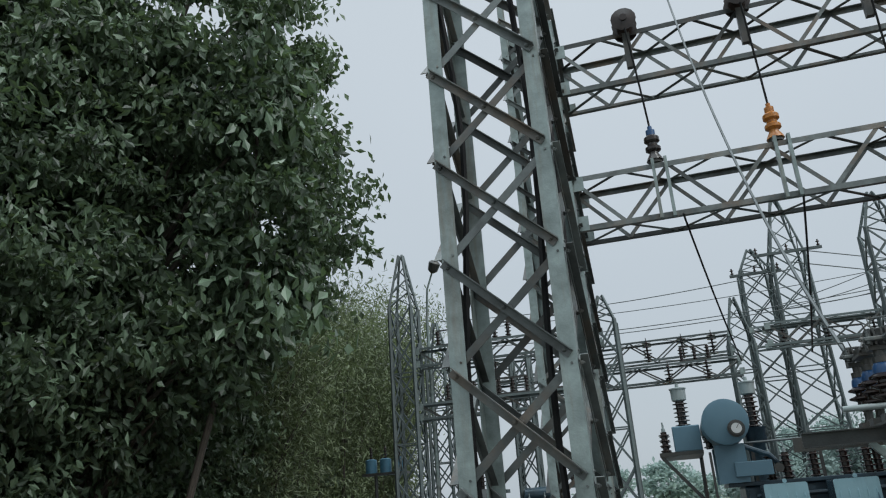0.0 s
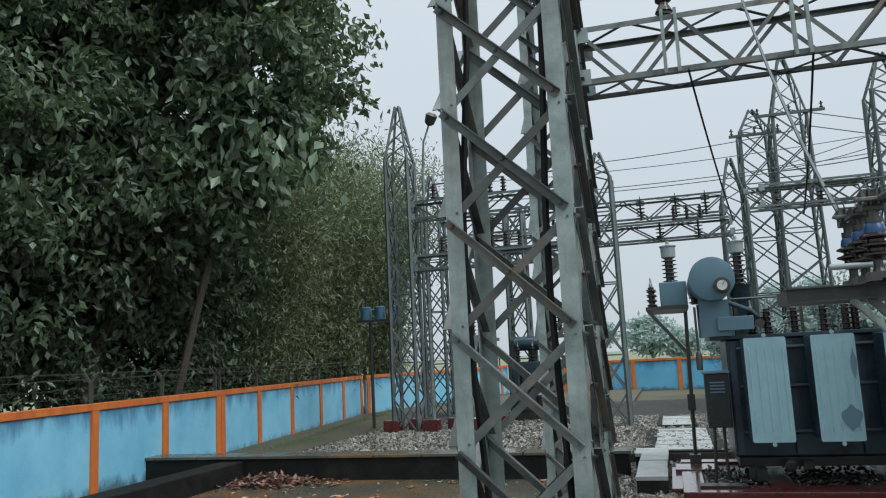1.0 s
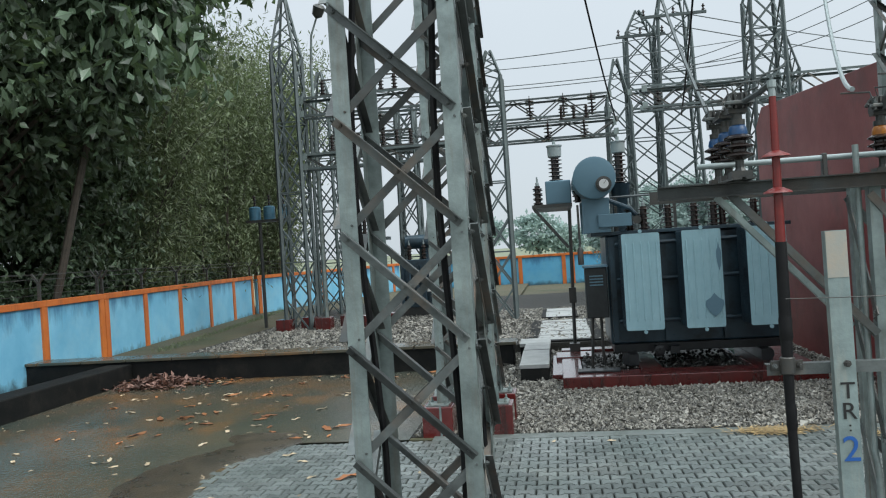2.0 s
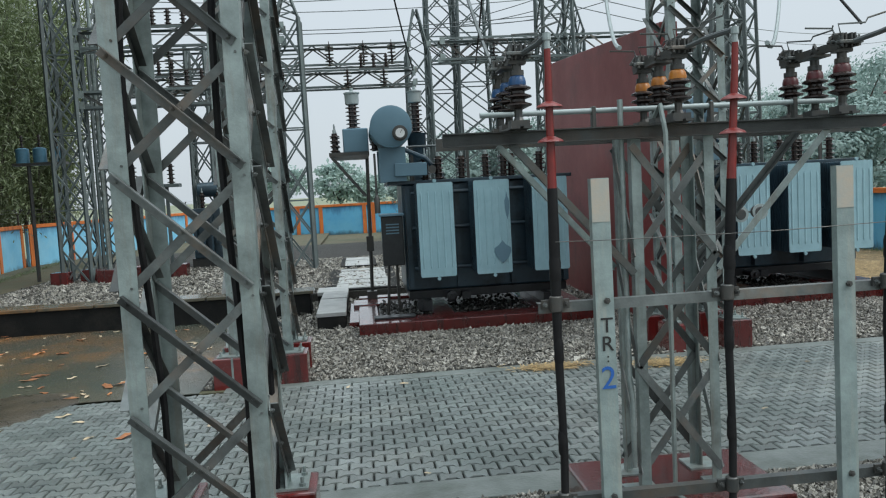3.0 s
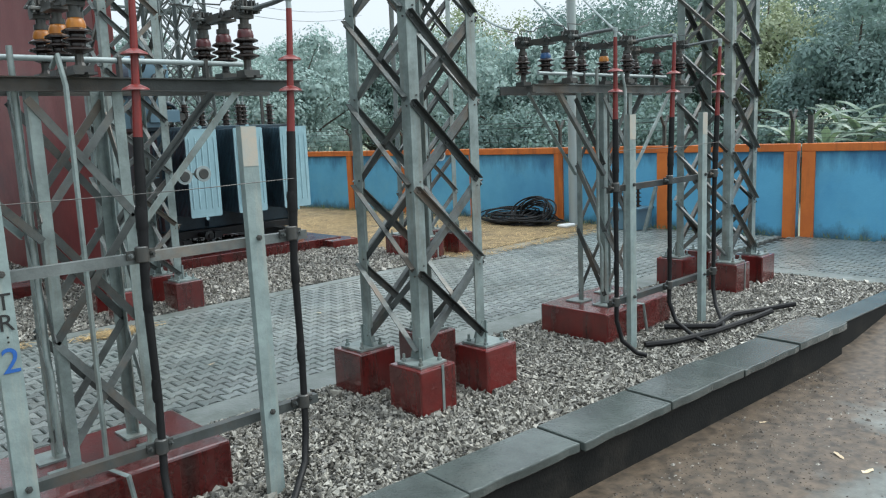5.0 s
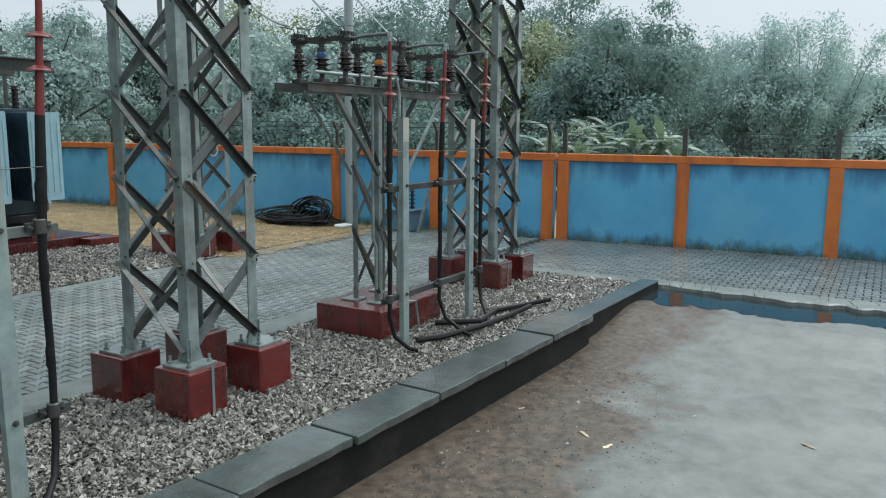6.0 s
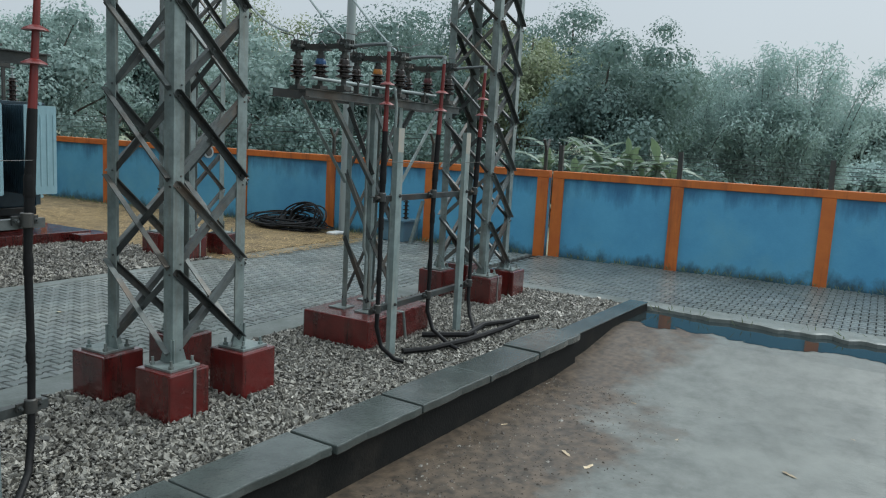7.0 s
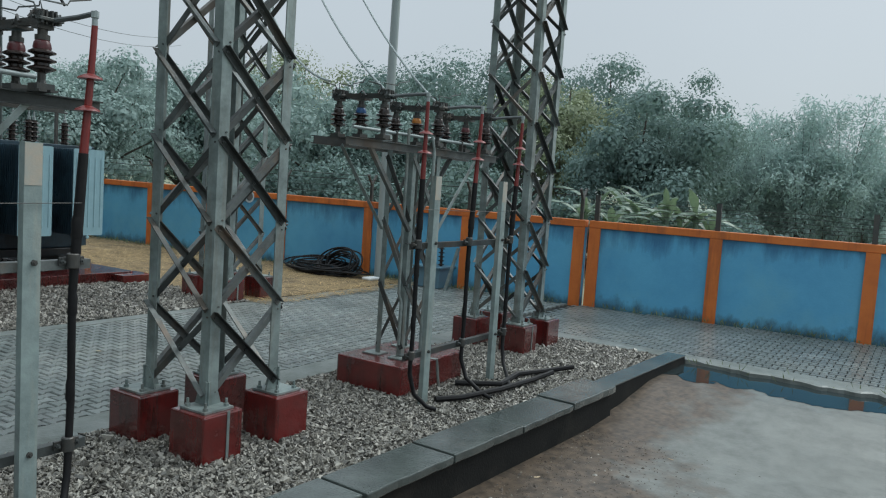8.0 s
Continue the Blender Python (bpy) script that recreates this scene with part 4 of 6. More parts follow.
def bushing(parent, x, y, z, tall, r, cap, count, lean=(0, 0, 1)):
    b = part("bushing", sheds(Geo(), (x, y, z), lean, tall, count, r * 0.55, r), PORCELAIN, parent, "dark brown porcelain bushing", smooth=True)
    top = Vector((x, y, z)) + Vector(lean).normalized() * tall
    if cap:
        part("cap", Geo().lathe(top, lean, [(0, r * 0.7), (0.02, r * 0.95), (0.2, r * 1.0), (0.205, r * 1.12), (0.225, r * 1.12), (0.23, r * 0.5), (0.25, 0.03), (0.31, 0.03)], 14), FITTING_GREY, b, "pale grey expansion cap", smooth=True)
    else:
        part("stud", Geo().lathe(top, lean, [(0, 0.03), (0.06, 0.03), (0.065, 0.014), (0.16, 0.014)], 8), FITTING_GREY, b, smooth=True)
    return b


def transformer(x, y, label, patch):
    """Origin at the front left corner of its plinth."""
    pl = thing("transformer_plinth", x, y, 0, "low red painted concrete plinth under a transformer", "plinth", "transformer plinths")
    for xa, ya, xb, yb, zt in ((0, 0, 3.9, 0.58, 0.19), (0, 3.3, 3.9, 3.64, 0.17), (0.0, 0.583, 0.34, 3.297, 0.14), (1.25, 0.583, 1.6, 3.297, 0.187), (2.95, 0.583, 3.9, 3.297, 0.187)):
        part("plinth_beam", Geo().box(xa, ya, -0.1, xb, yb, zt), RED_PAINT, pl, bevel=0.012)
    t = thing("transformer", x, y, 0, label, "transformer", "power transformers")
    part("tank", Geo().box(0.86, 1.35, 0.5, 3.75, 2.9, 2.36), TANK_PAINT, t, "dark blue-grey steel tank", bevel=0.03)
    g = Geo()
    for xx in (0.95, 1.8, 2.75, 3.68):
        g.box(xx - 0.05, 1.2, 0.55, xx + 0.04, 1.35, 2.3)
    part("stiffener", g, TANK_PAINT, t)
    part("tank_lid", Geo().box(0.62, 1.22, 2.36, 3.85, 3.03, 2.42), TANK_PAINT, t, bevel=0.008)
    part("base_frame", Geo().box(0.9, 1.3, 0.36, 3.7, 2.85, 0.5), OILY_STEEL, t, bevel=0.01)
    for xx in (1.1, 3.2):
        part("skid", Geo().box(xx, 0.95, 0.19, xx + 0.16, 3.0, 0.37), OILY_STEEL, t)
    part("drain_valve", Geo().tube([(1.6, 0.95, 0.42), (1.6, 1.3, 0.42)], 0.05, 10).lathe((1.6, 0.95, 0.42), (0, -1, 0), [(0, 0.09), (0.03, 0.09), (0.04, 0.04), (0.1, 0.04)], 12).box(1.8, 1.1, 0.34, 1.95, 1.25, 0.46), OILY_STEEL, t)
    for k, xx in enumerate((1.35, 2.28, 3.25)):
        radiator(t, xx, 0.45, 0.82, 2.36, 0.59, 12, patch and k == 1)
    # rollers
    for xx in (1.1, 3.3):
        part("roller", Geo().lathe((xx, 0.98, 0.29), (0, 1, 0), [(0, 0.1), (0.12, 0.1)], 16), OILY_STEEL, t)
    # conservator drum with dial, on a frame
    cz = 3.33
    drum = part("conservator", Geo().lathe((0.72, 0.85, cz), (0, 1, 0), [(0, 0.29), (0.02, 0.35), (1.9, 0.35), (1.92, 0.29)], 28), RAD_PATCH, t, "blue-grey oil conservator drum", smooth=True)
    part("dial", Geo().lathe((0.86, 0.84, cz - 0.12), (0, -1, 0), [(0, 0.13), (0.05, 0.13), (0.055, 0.1), (0.1, 0.1)], 18), DARK_STEEL, drum)
    part("dial_needle", Geo().bar((0.86, 0.732, cz - 0.12), (0.9, 0.732, cz - 0.06), 0.008, 0.008), DARK_STEEL, drum)
    part("dial_face", Geo().lathe((0.86, 0.742, cz - 0.12), (0, -1, 0), [(0, 0.078), (0.004, 0.078)], 18), WHITE_PAINT, drum, "white dial face")
    for yy in (1.1, 2.2):
        part("conservator_stand", Geo().box(0.5, yy, 2.42, 0.95, yy + 0.2, 3.0), RAD_PATCH, t)
    part("pipe", Geo().tube([(0.9, 1.3, 2.98), (1.3, 1.3, 2.8), (1.6, 1.4, 2.44)], 0.04, 8), TANK_PAINT, t, smooth=True)
    # platform with high bushings on the drum side
    part("platform", Geo().box(-0.35, 1.6, 2.92, 0.35, 3.45, 2.98).bar((-0.32, 1.65, 2.92), (0.25, 1.65, 2.2), 0.05, 0.05).bar((-0.32, 2.35, 2.92), (0.25, 2.35, 2.2), 0.05, 0.05), DARK_STEEL, t)
    part("standpipe", Geo().tube([(0.27, 3.35, 0.0), (0.33, 3.35, 2.95)], 0.035, 10).box(0.17, 3.25, 0.0, 0.37, 3.45, 0.3).box(0.22, 3.29, 1.1, 0.36, 3.41, 1.4), DARK_STEEL, t)
    part("bushing_box", Geo().box(-0.1, 1.75, 2.98, 0.35, 2.35, 3.4), RAD_PATCH, t, bevel=0.02)
    bushing(t, 0.1, 2.1, 3.34, 0.5, 0.13, True, 7)
    for xx, yy in ((-0.24, 1.7), (-0.24, 2.1), (0.45, 1.7)):
        bushing(t, xx, yy, 2.98, 0.34, 0.09, False, 4)
    for xx, zz in ((1.25, 3.3),):
        part("turret", Geo().lathe((xx, 2.3, 2.42), (0, 0, 1), [(0, 0.17), (0.84, 0.17), (0.88, 0.2)], 14), TANK_PAINT, t, smooth=True)
        bushing(t, xx, 2.3, zz, 0.55, 0.13, True, 7)
    for xx in (1.3, 1.52, 1.95, 2.35, 2.68, 2.84, 3.3):
        bushing(t, xx, 1.42 + 0.12 * math.sin(xx * 7), 2.42, 0.4, 0.1, False, 5)
    part("bus_bar", Geo().tube([(1.0, 1.55, 3.02), (3.5, 1.55, 3.02)], 0.018, 8), WIRE, t, smooth=True)
    for xx in (1.1, 2.1, 3.4):
        part("bus_support", Geo().bar((xx, 1.75, 2.42), (xx, 1.75, 3.05), 0.05, 0.05), DARK_STEEL, t)
    for xx in (1.0, 1.4):
        part("valve", Geo().lathe((xx, 1.3, 2.6), (0, -1, 0), [(0, 0.05), (0.05, 0.05), (0.055, 0.02), (0.1, 0.02), (0.105, 0.07), (0.115, 0.07)], 12), DARK_STEEL, t)
    mb = part("marshalling_box", Geo().box(0.47, 0.95, 1.0, 0.83, 1.33, 1.84), OILY_STEEL, t, "dark steel control box with louvres", bevel=0.015)
    part("lid", Geo().box(0.44, 0.91, 1.84, 0.85, 1.36, 1.88), RAD_PATCH, mb, bevel=0.006)
    for k in range(4):
        part("louvre", Geo().bar((0.54, 0.945, 1.7 - 0.05 * k), (0.76, 0.945, 1.7 - 0.05 * k), 0.02, 0.02), RAD_PATCH, mb)
    part("conduit", Geo().tube([(0.56, 1.1, 1.0), (0.54, 1.1, 0.6), (0.5, 1.2, 0.0)], 0.025, 8), DARK_STEEL, mb, smooth=True)
    part("conduit", Geo().tube([(0.7, 1.1, 1.0), (0.7, 1.1, 0.5), (0.72, 1.2, 0.0)], 0.025, 8), DARK_STEEL, mb, smooth=True)
    part("breather", Geo().tube([(0.42, 1.0, 2.9), (0.42, 0.95, 2.2)], 0.02, 8).lathe((0.42, 0.95, 1.9), (0, 0, 1), [(0, 0.05), (0.25, 0.05), (0.3, 0.02)], 12), DARK_STEEL, t, smooth=True)
    part("cable_duct", Geo().box(0.75, 1.05, 2.5, 1.3, 1.2, 2.72), RAD_PATCH, t, bevel=0.01)
    for z in (0.9, 1.6, 2.2):
        part("oil_pipe", Geo().tube([(1.0, 1.15, z), (3.6, 1.15, z)], 0.035, 8), TANK_PAINT, t, smooth=True)
    return t


transformer(-0.3, 12.15, "dark blue power transformer with pale blue radiators on red plinth", True)
transformer(5.22, 12.3, "dark blue power transformer with pale blue radiators beyond the firewall", False)

fw = Geo()
fw.add([(a, b, z) for a in (-0.13, 0.13) for b, z in ((10.85, -0.2), (17.8, -0.2), (17.8, 4.55), (17.3, 4.9), (10.85, 4.45))],
       [(4, 3, 2, 1, 0), (5, 6, 7, 8, 9)] + [(i, (i + 1) % 5, 5 + (i + 1) % 5, 5 + i) for i in range(5)])
wall_f = structure("firewall", fw, FIREWALL_PAINT, "maroon painted concrete firewall between the transformers", "wall", bevel=0.01)
wall_f.location = (4.35, 0, 0)

# pale inspection slabs and small red plinths
def trench_cover(x0, y0, x1, y1, z, count, rim):
    """Black surround with pale slabs laid across it."""
    c = thing("trench_cover", x0, y0, 0, "pale concrete cover slabs in a black wet surround", "cover", "trench covers")
    w, d = x1 - x0, y1 - y0
    if rim:
        g = Geo().box(-rim, -rim, -0.1, w + rim, 0, z).box(-rim, d, -0.1, w + rim, d + rim, z).box(-rim, 0, -0.1, 0, d, z).box(w, 0, -0.1, w + rim, d, z)
    else:
        g = Geo().box(0.02, 0.02, -0.1, w - 0.02, d - 0.02, z - 0.07)
    part("surround", g, KERB_BLACK, c, "black wet concrete surround", bevel=0.012)
    for k in range(count):
        s0 = part("cover_slab", Geo().box(0.01, 0.012, 0, w - 0.01, d / count - 0.012, 0.07), SLAB_PALE, c, bevel=0.008)
        s0.location = (0.01 * math.sin(k * 5.1), d * k / count, z - 0.07 + 0.008 * math.sin(k * 3.7))
        s0.rotation_euler = (0, 0, 0.008 * math.sin(k * 2.3))
    return c


trench_cover(-0.8, 17.1, 0.4, 21.4, 0.2, 10, 0.22)
trench_cover(-1.02, 13.05, -0.5, 15.85, 0.28, 3, 0)
trench_cover(-0.7, 22.3, 0.1, 25.0, 0.22, 3, 0.12)
trench_cover(-1.15, 15.9, -0.5, 16.8, 0.28, 2, 0)
path = part("walk_slab", Geo().box(-0.47, 13.0, -0.05, -0.02, 15.3, 0.1), RED_PAINT, None, bevel=0.01)
tagged(path, "worn red painted concrete strip beside covers", "plinth", "small plinths")
plate = part("cover_plate", Geo().box(-0.05, 12.5, 0.194, 0.62, 12.78, 0.222), OILY_STEEL, None, bevel=0.004)
tagged(plate, "black oily steel plate lying on the plinth", "plate")

# oil-soaked gravel under the tanks
rng_oil = random.Random(77)
for ox, oy in ((-0.3, 12.15), (5.22, 12.3)):
    g = Geo()
    for xa, xb in ((0.36, 1.24), (1.62, 2.93)):
        for k in range(int(260 * (xb - xa))):
            cx, cy = rng_oil.uniform(xa + 0.03, xb - 0.03), rng_oil.uniform(0.62, 2.6)
            rr = rng_oil.uniform(0.022, 0.045)
            a0 = rng_oil.uniform(0, 6.3)
            top = 0.1 + rng_oil.uniform(0.0, 0.1)
            ring = [(cx + rr * math.cos(a0 + q * 1.2566) * rng_oil.uniform(0.7, 1.2), cy + rr * math.sin(a0 + q * 1.2566) * rng_oil.uniform(0.7, 1.2), top) for q in range(5)]
            g.add(ring + [(cx, cy, top + rr * 0.8), (cx, cy, top - rr * 0.8)], [(q, (q + 1) % 5, 5) for q in range(5)] + [((q + 1) % 5, q, 6) for q in range(5)])
        g.box(xa, 0.6, 0.0, xb, 3.28, 0.11)
    o = part("oily_gravel", g, OILY_STONE, None)
    o.location = (ox, oy, 0)
    tagged(o, "black oil-soaked gravel under a transformer", "gravel", "oily gravel", kind="stuff")
for xa, ya, xb, yb in ((8.7, 12.0, 9.3, 12.5), (-0.4, 14.6, 0.3, 15.3)):
    o = part("small_plinth", Geo().box(xa, ya, -0.05, xb, yb, 0.16), RED_PAINT, None, bevel=0.01)
    tagged(o, "small red painted concrete plinth in gravel", "plinth", "small plinths")


# ---- far switchyard: peaked lattice towers and box beams ----
def far_tower(x, y, height, w0, w1, peak, label, base=0.0):
    t = thing("pylon", x, y, base, label, "tower", "far lattice towers")
    body = height - peak
    for sx, sy in ((-1, -1), (1, -1), (1, 1), (-1, 1)):
        part("leg", Geo().bar((sx * w0, sy * w0, 0), (sx * w1, sy * w1, body), 0.09, 0.09), GALV_FAR, t)
        if peak:
            part("peak_strut", Geo().bar((sx * w1, sy * w1, body), (sx * 0.06, sy * 0.06, height), 0.06, 0.06), GALV_FAR, t)
    n = max(3, int(body / 0.95))
    for face in range(4):
        g = Geo()
        ca, sa = ((1, 0), (0, 1), (-1, 0), (0, -1))[face]
        for k in range(n):
            z0, z1 = body * k / n, body * (k + 1) / n
            a0, a1 = w0 + (w1 - w0) * k / n, w0 + (w1 - w0) * (k + 1) / n

            def at(u, w, z):
                return (u * ca - (-w) * -sa, u * sa + (-w) * ca, z)
            g.bar(at(-a0, a0, z0), at(a1, a1, z1), 0.045, 0.045)
            g.bar(at(a0, a0, z0), at(-a1, a1, z1), 0.045, 0.045)
            if k % 2 == 0:
                g.bar(at(-a0, a0, z0), at(a0, a0, z0), 0.04, 0.04)
        if peak:
            for k in range(4):
                f0, f1 = k / 4, (k + 1) / 4
                a0, a1 = w1 * (1 - f0) + 0.06 * f0, w1 * (1 - f1) + 0.06 * f1
                g.bar(at(-a0, a0, body + peak * f0), at(a1, a1, body + peak * f1), 0.035, 0.035)
        tagged(part("bracing", g, GALV_FAR, t), kind="stuff")
    return t


far_tower(-8.1, 22.9, 10.3, 0.38, 0.36, 1.8, "tall thin lattice tower beside the boundary wall", 0.1)
far_tower(-8.9, 29.0, 9.4, 0.4, 0.36, 1.4, "galvanised lattice tower far back in the yard", 0.1)
far_tower(4.45, 29.6, 12.7, 0.8, 0.55, 2.4, "galvanised lattice tower with a pointed peak")
far_tower(3.35, 30.5, 11.0, 0.7, 0.5, 0.9, "galvanised lattice tower with a narrow head")
far_tower(2.25, 28.6, 8.8, 0.45, 0.4, 1.6, "slender galvanised lattice tower with pointed peak")
far_tower(8.1, 29.0, 9.4, 0.45, 0.4, 1.5, "galvanised lattice tower behind the transformers")
far_tower(12.0, 24.0, 12.0, 0.6, 0.45, 1.6, "lattice tower carrying line conductors")
far_tower(6.3, 24.5, 10.5, 0.55, 0.45, 1.2, "lattice tower rising behind the firewall")
far_tower(9.6, 20.0, 9.5, 0.5, 0.42, 1.2, "lattice tower with line insulators behind the firewall")
lattice_beam(-8.5, 2.0, 28.6, 6.85, 7.6, 0.8, "long galvanised box beam between far towers", GALV_FAR, 0.9)
lattice_beam(2.6, 7.8, 28.6, 6.85, 7.6, 0.8, "galvanised box beam between far towers", GALV_FAR, 0.9)
lattice_beam(-7.8, 2.0, 26.6, 5.8, 6.4, 0.7, "lower galvanised box beam between far towers", GALV_FAR, 0.8)
lattice_beam(2.6, 12.0, 24.4, 6.2, 6.9, 0.7, "galvanised beam behind the transformers", GALV_FAR, 0.8)
lattice_beam(-7.7, -2.0, 22.9, 6.6, 7.2, 0.6, "galvanised lattice beam at the edge of the yard", GALV_FAR, 0.7)
lattice_beam(-7.7, -2.4, 22.9, 5.0, 5.5, 0.5, "lower galvanised lattice beam at the yard edge", GALV_FAR, 0.7)
far_tower(-1.9, 22.9, 8.0, 0.36, 0.33, 0.8, "galvanised lattice tower among far switchgear", 0.1)
far_tower(-5.2, 26.6, 7.2, 0.34, 0.3, 0.0, "slim lattice column under a far beam", 0.1)


def crossarm(x, y, z, w, label):
    t = thing("tower_crossarm", x, y, z, label, "crossarm", "line crossarms")
    part("arm", Geo().bar((-w, 0, 0), (w, 0, 0), 0.08, 0.1), GALV_FAR, t)
    for xx in (-w + 0.1, 0.0, w - 0.1):
        part("pin_insulator", sheds(Geo(), (xx, 0, 0.05), (0, 0, 1), 0.24, 2, 0.03, 0.07, 8), PORCELAIN, t, smooth=True)


crossarm(4.45, 29.0, 10.3, 1.15, "steel crossarm with pin insulators on a lattice tower")
crossarm(3.35, 29.9, 9.9, 0.9, "short steel crossarm with pin insulators")


def hanging_insulator(x, y, z, length, mat_band=PORCELAIN, r=0.1):
    t = thing("string_insulator", x, y, z, "dark porcelain insulator string hanging from a beam", "insulator", "beam insulators")
    part("disc_string", sheds(Geo(), (0, 0, -length), (0, 0, 1), length, max(3, int(length / 0.12)), 0.035, r, 12), mat_band, t, smooth=True)
    part("hook", Geo().tube([(0, 0, 0), (0, 0, 0.12)], 0.015, 6), DARK_STEEL, t)


for x in (-6.4, -4.6, -3.2, -0.9, 0.3, 1.3, 3.6, 5.0, 6.4):
    hanging_insulator(x, 28.1, 7.55, 0.75, r=0.16)
for x in (-6.0, -4.0, -2.4, -0.3, 0.9):
    hanging_insulator(x, 26.2, 6.35, 0.6, r=0.15)

# ---- conductors ----
def sag(p, q, drop, n=18):
    p, q = Vector(p), Vector(q)
    return [p.lerp(q, i / n) - Vector((0, 0, drop * 4 * (i / n) * (1 - i / n))) for i in range(n + 1)]


def conductor(p, q, drop, r=0.012, mat=WIRE, label="thin stranded conductor strung overhead between towers"):
    o = part("conductor", Geo().tube(sag(p, q, drop), r, 6), mat, None, smooth=True)
    return tagged(o, label, "wire", "overhead conductors")


conductor((-7.6, 28.6, 9.0), (8.1, 28.8, 9.2), 0.25, 0.014)


# ---- trees and plants ----
def leaf_mesh(name, centres, normals_down, length, width, mat, flat=1.0, r=None):
    """Many folded leaves; each two triangles on a midrib."""
    r = r or rng
    n = len(centres)
    d = r.normal(0, 1, (n, 3))
    d[:, 2] = d[:, 2] * flat - normals_down * flat
    d /= np.linalg.norm(d, axis=1, keepdims=True)
    s = np.cross(d, r.normal(0, flat, (n, 3)) + np.array([0, 0, 1.2 * (1 - flat)]))
    s /= np.linalg.norm(s, axis=1, keepdims=True) + 1e-9
    up = np.cross(s, d)
    L = length * r.uniform(0.6, 1.3, (n, 1))
    Wd = width * r.uniform(0.7, 1.2, (n, 1))
    base = centres
    mid = base + d * L * 0.5
    v = np.stack([base, mid + s * Wd / 2 + up * Wd * 0.18, base + d * L, mid - s * Wd / 2 + up * Wd * 0.18], 1).reshape(-1, 3)
    i = np.arange(n)[:, None] * 4
    f = np.concatenate([i + [[0, 1, 2]], i + [[0, 2, 3]]], 1).reshape(-1, 3)
    return raw_mesh(name, v, f, mat)


def clumps(r, centre, radii, n_clump, n_leaf, clump_r, hollow=0.55):
    u = r.normal(0, 1, (n_clump, 3))
    u /= np.linalg.norm(u, axis=1, keepdims=True)
    rad = r.uniform(hollow, 1.0, (n_clump, 1)) ** 0.6
    c = np.asarray(centre) + u * rad * np.asarray(radii)
    sz = clump_r * r.uniform(0.5, 1.4, (n_clump, 1, 1))
    pts = c[:, None, :] + r.normal(0, 0.5, (n_clump, n_leaf, 3)) * sz * np.array([1, 1, 0.55])
    return c, pts.reshape(-1, 3)


def tree(x, y, base, crowns, label, leaf, size, mat, n_clump, n_leaf, clump_r, trunk_r, seed, droop=0.6, name="tree"):
    r = np.random.default_rng(seed)
    t = thing(name, x, y, base, label, "tree", "trees round the yard")
    top = max(c[2] + 0.3 * rr[2] for c, rr in crowns)
    path = [(0, 0, -0.2), (0.1, 0.05, top * 0.3), (-0.1, 0.15, top * 0.6), (0.1, 0, top)]
    g = Geo().tube(path, [trunk_r, trunk_r * 0.8, trunk_r * 0.5, trunk_r * 0.15], 8)
    pts = []
    for c, rr in crowns:
        share = max(4, int(n_clump * rr[0] * rr[2] / sum(q[0] * q[2] for _, q in crowns)))
        cc, pp = clumps(r, c, rr, share, n_leaf, clump_r)
        pts.append(pp)
        for e in cc[:: max(1, len(cc) // 12)]:
            h0 = min(top * 0.9, max(0.5, e[2] * 0.55))
            g.tube([(0, 0.05, h0), (e[0] * 0.5, e[1] * 0.5, (h0 + e[2]) * 0.5 + 0.3), tuple(e)], [trunk_r * 0.4, trunk_r * 0.22, 0.02], 5)
    part("trunk", g, BARK, t, smooth=True)
    me = leaf_mesh("crown", np.concatenate(pts), droop, leaf, size, mat, 0.6 if mat is LEAF_HAZED else 1.0, r)
    part("crown", me, None, t)
    return t


def facing_leaves(name, c, nrm, out, length, width, mat, r, inner=0.4):
    """Leaves that lie roughly in the skin of the crown; a share of larger ones sits deeper inside (out: offset from the lobe's centre)."""
    n = len(c)
    nrm = nrm + r.normal(0, 0.36, (n, 3))
    nrm /= np.linalg.norm(nrm, axis=1, keepdims=True)
    d = np.cross(nrm, r.normal(0, 1, (n, 3)))
    d[:, 2] -= 0.25
    d /= np.linalg.norm(d, axis=1, keepdims=True) + 1e-9
    sd = np.cross(d, nrm)
    sd /= np.linalg.norm(sd, axis=1, keepdims=True) + 1e-9
    grow = np.where(r.uniform(0, 1, (n, 1)) < inner, 1.6, 1.0)
    L = length * grow * r.uniform(0.6, 1.3, (n, 1))
    Wd = width * grow * r.uniform(0.7, 1.2, (n, 1))
    c = c - (grow > 1.5) * out * 0.45
    mid = c + d * L * 0.5
    v = np.stack([c, mid + sd * Wd / 2, c + d * L, mid - sd * Wd / 2], 1).reshape(-1, 3)
    i = np.arange(n)[:, None] * 4
    f = np.concatenate([i + [[0, 1, 2]], i + [[0, 2, 3]]], 1).reshape(-1, 3)
    return raw_mesh(name, v, f, mat)


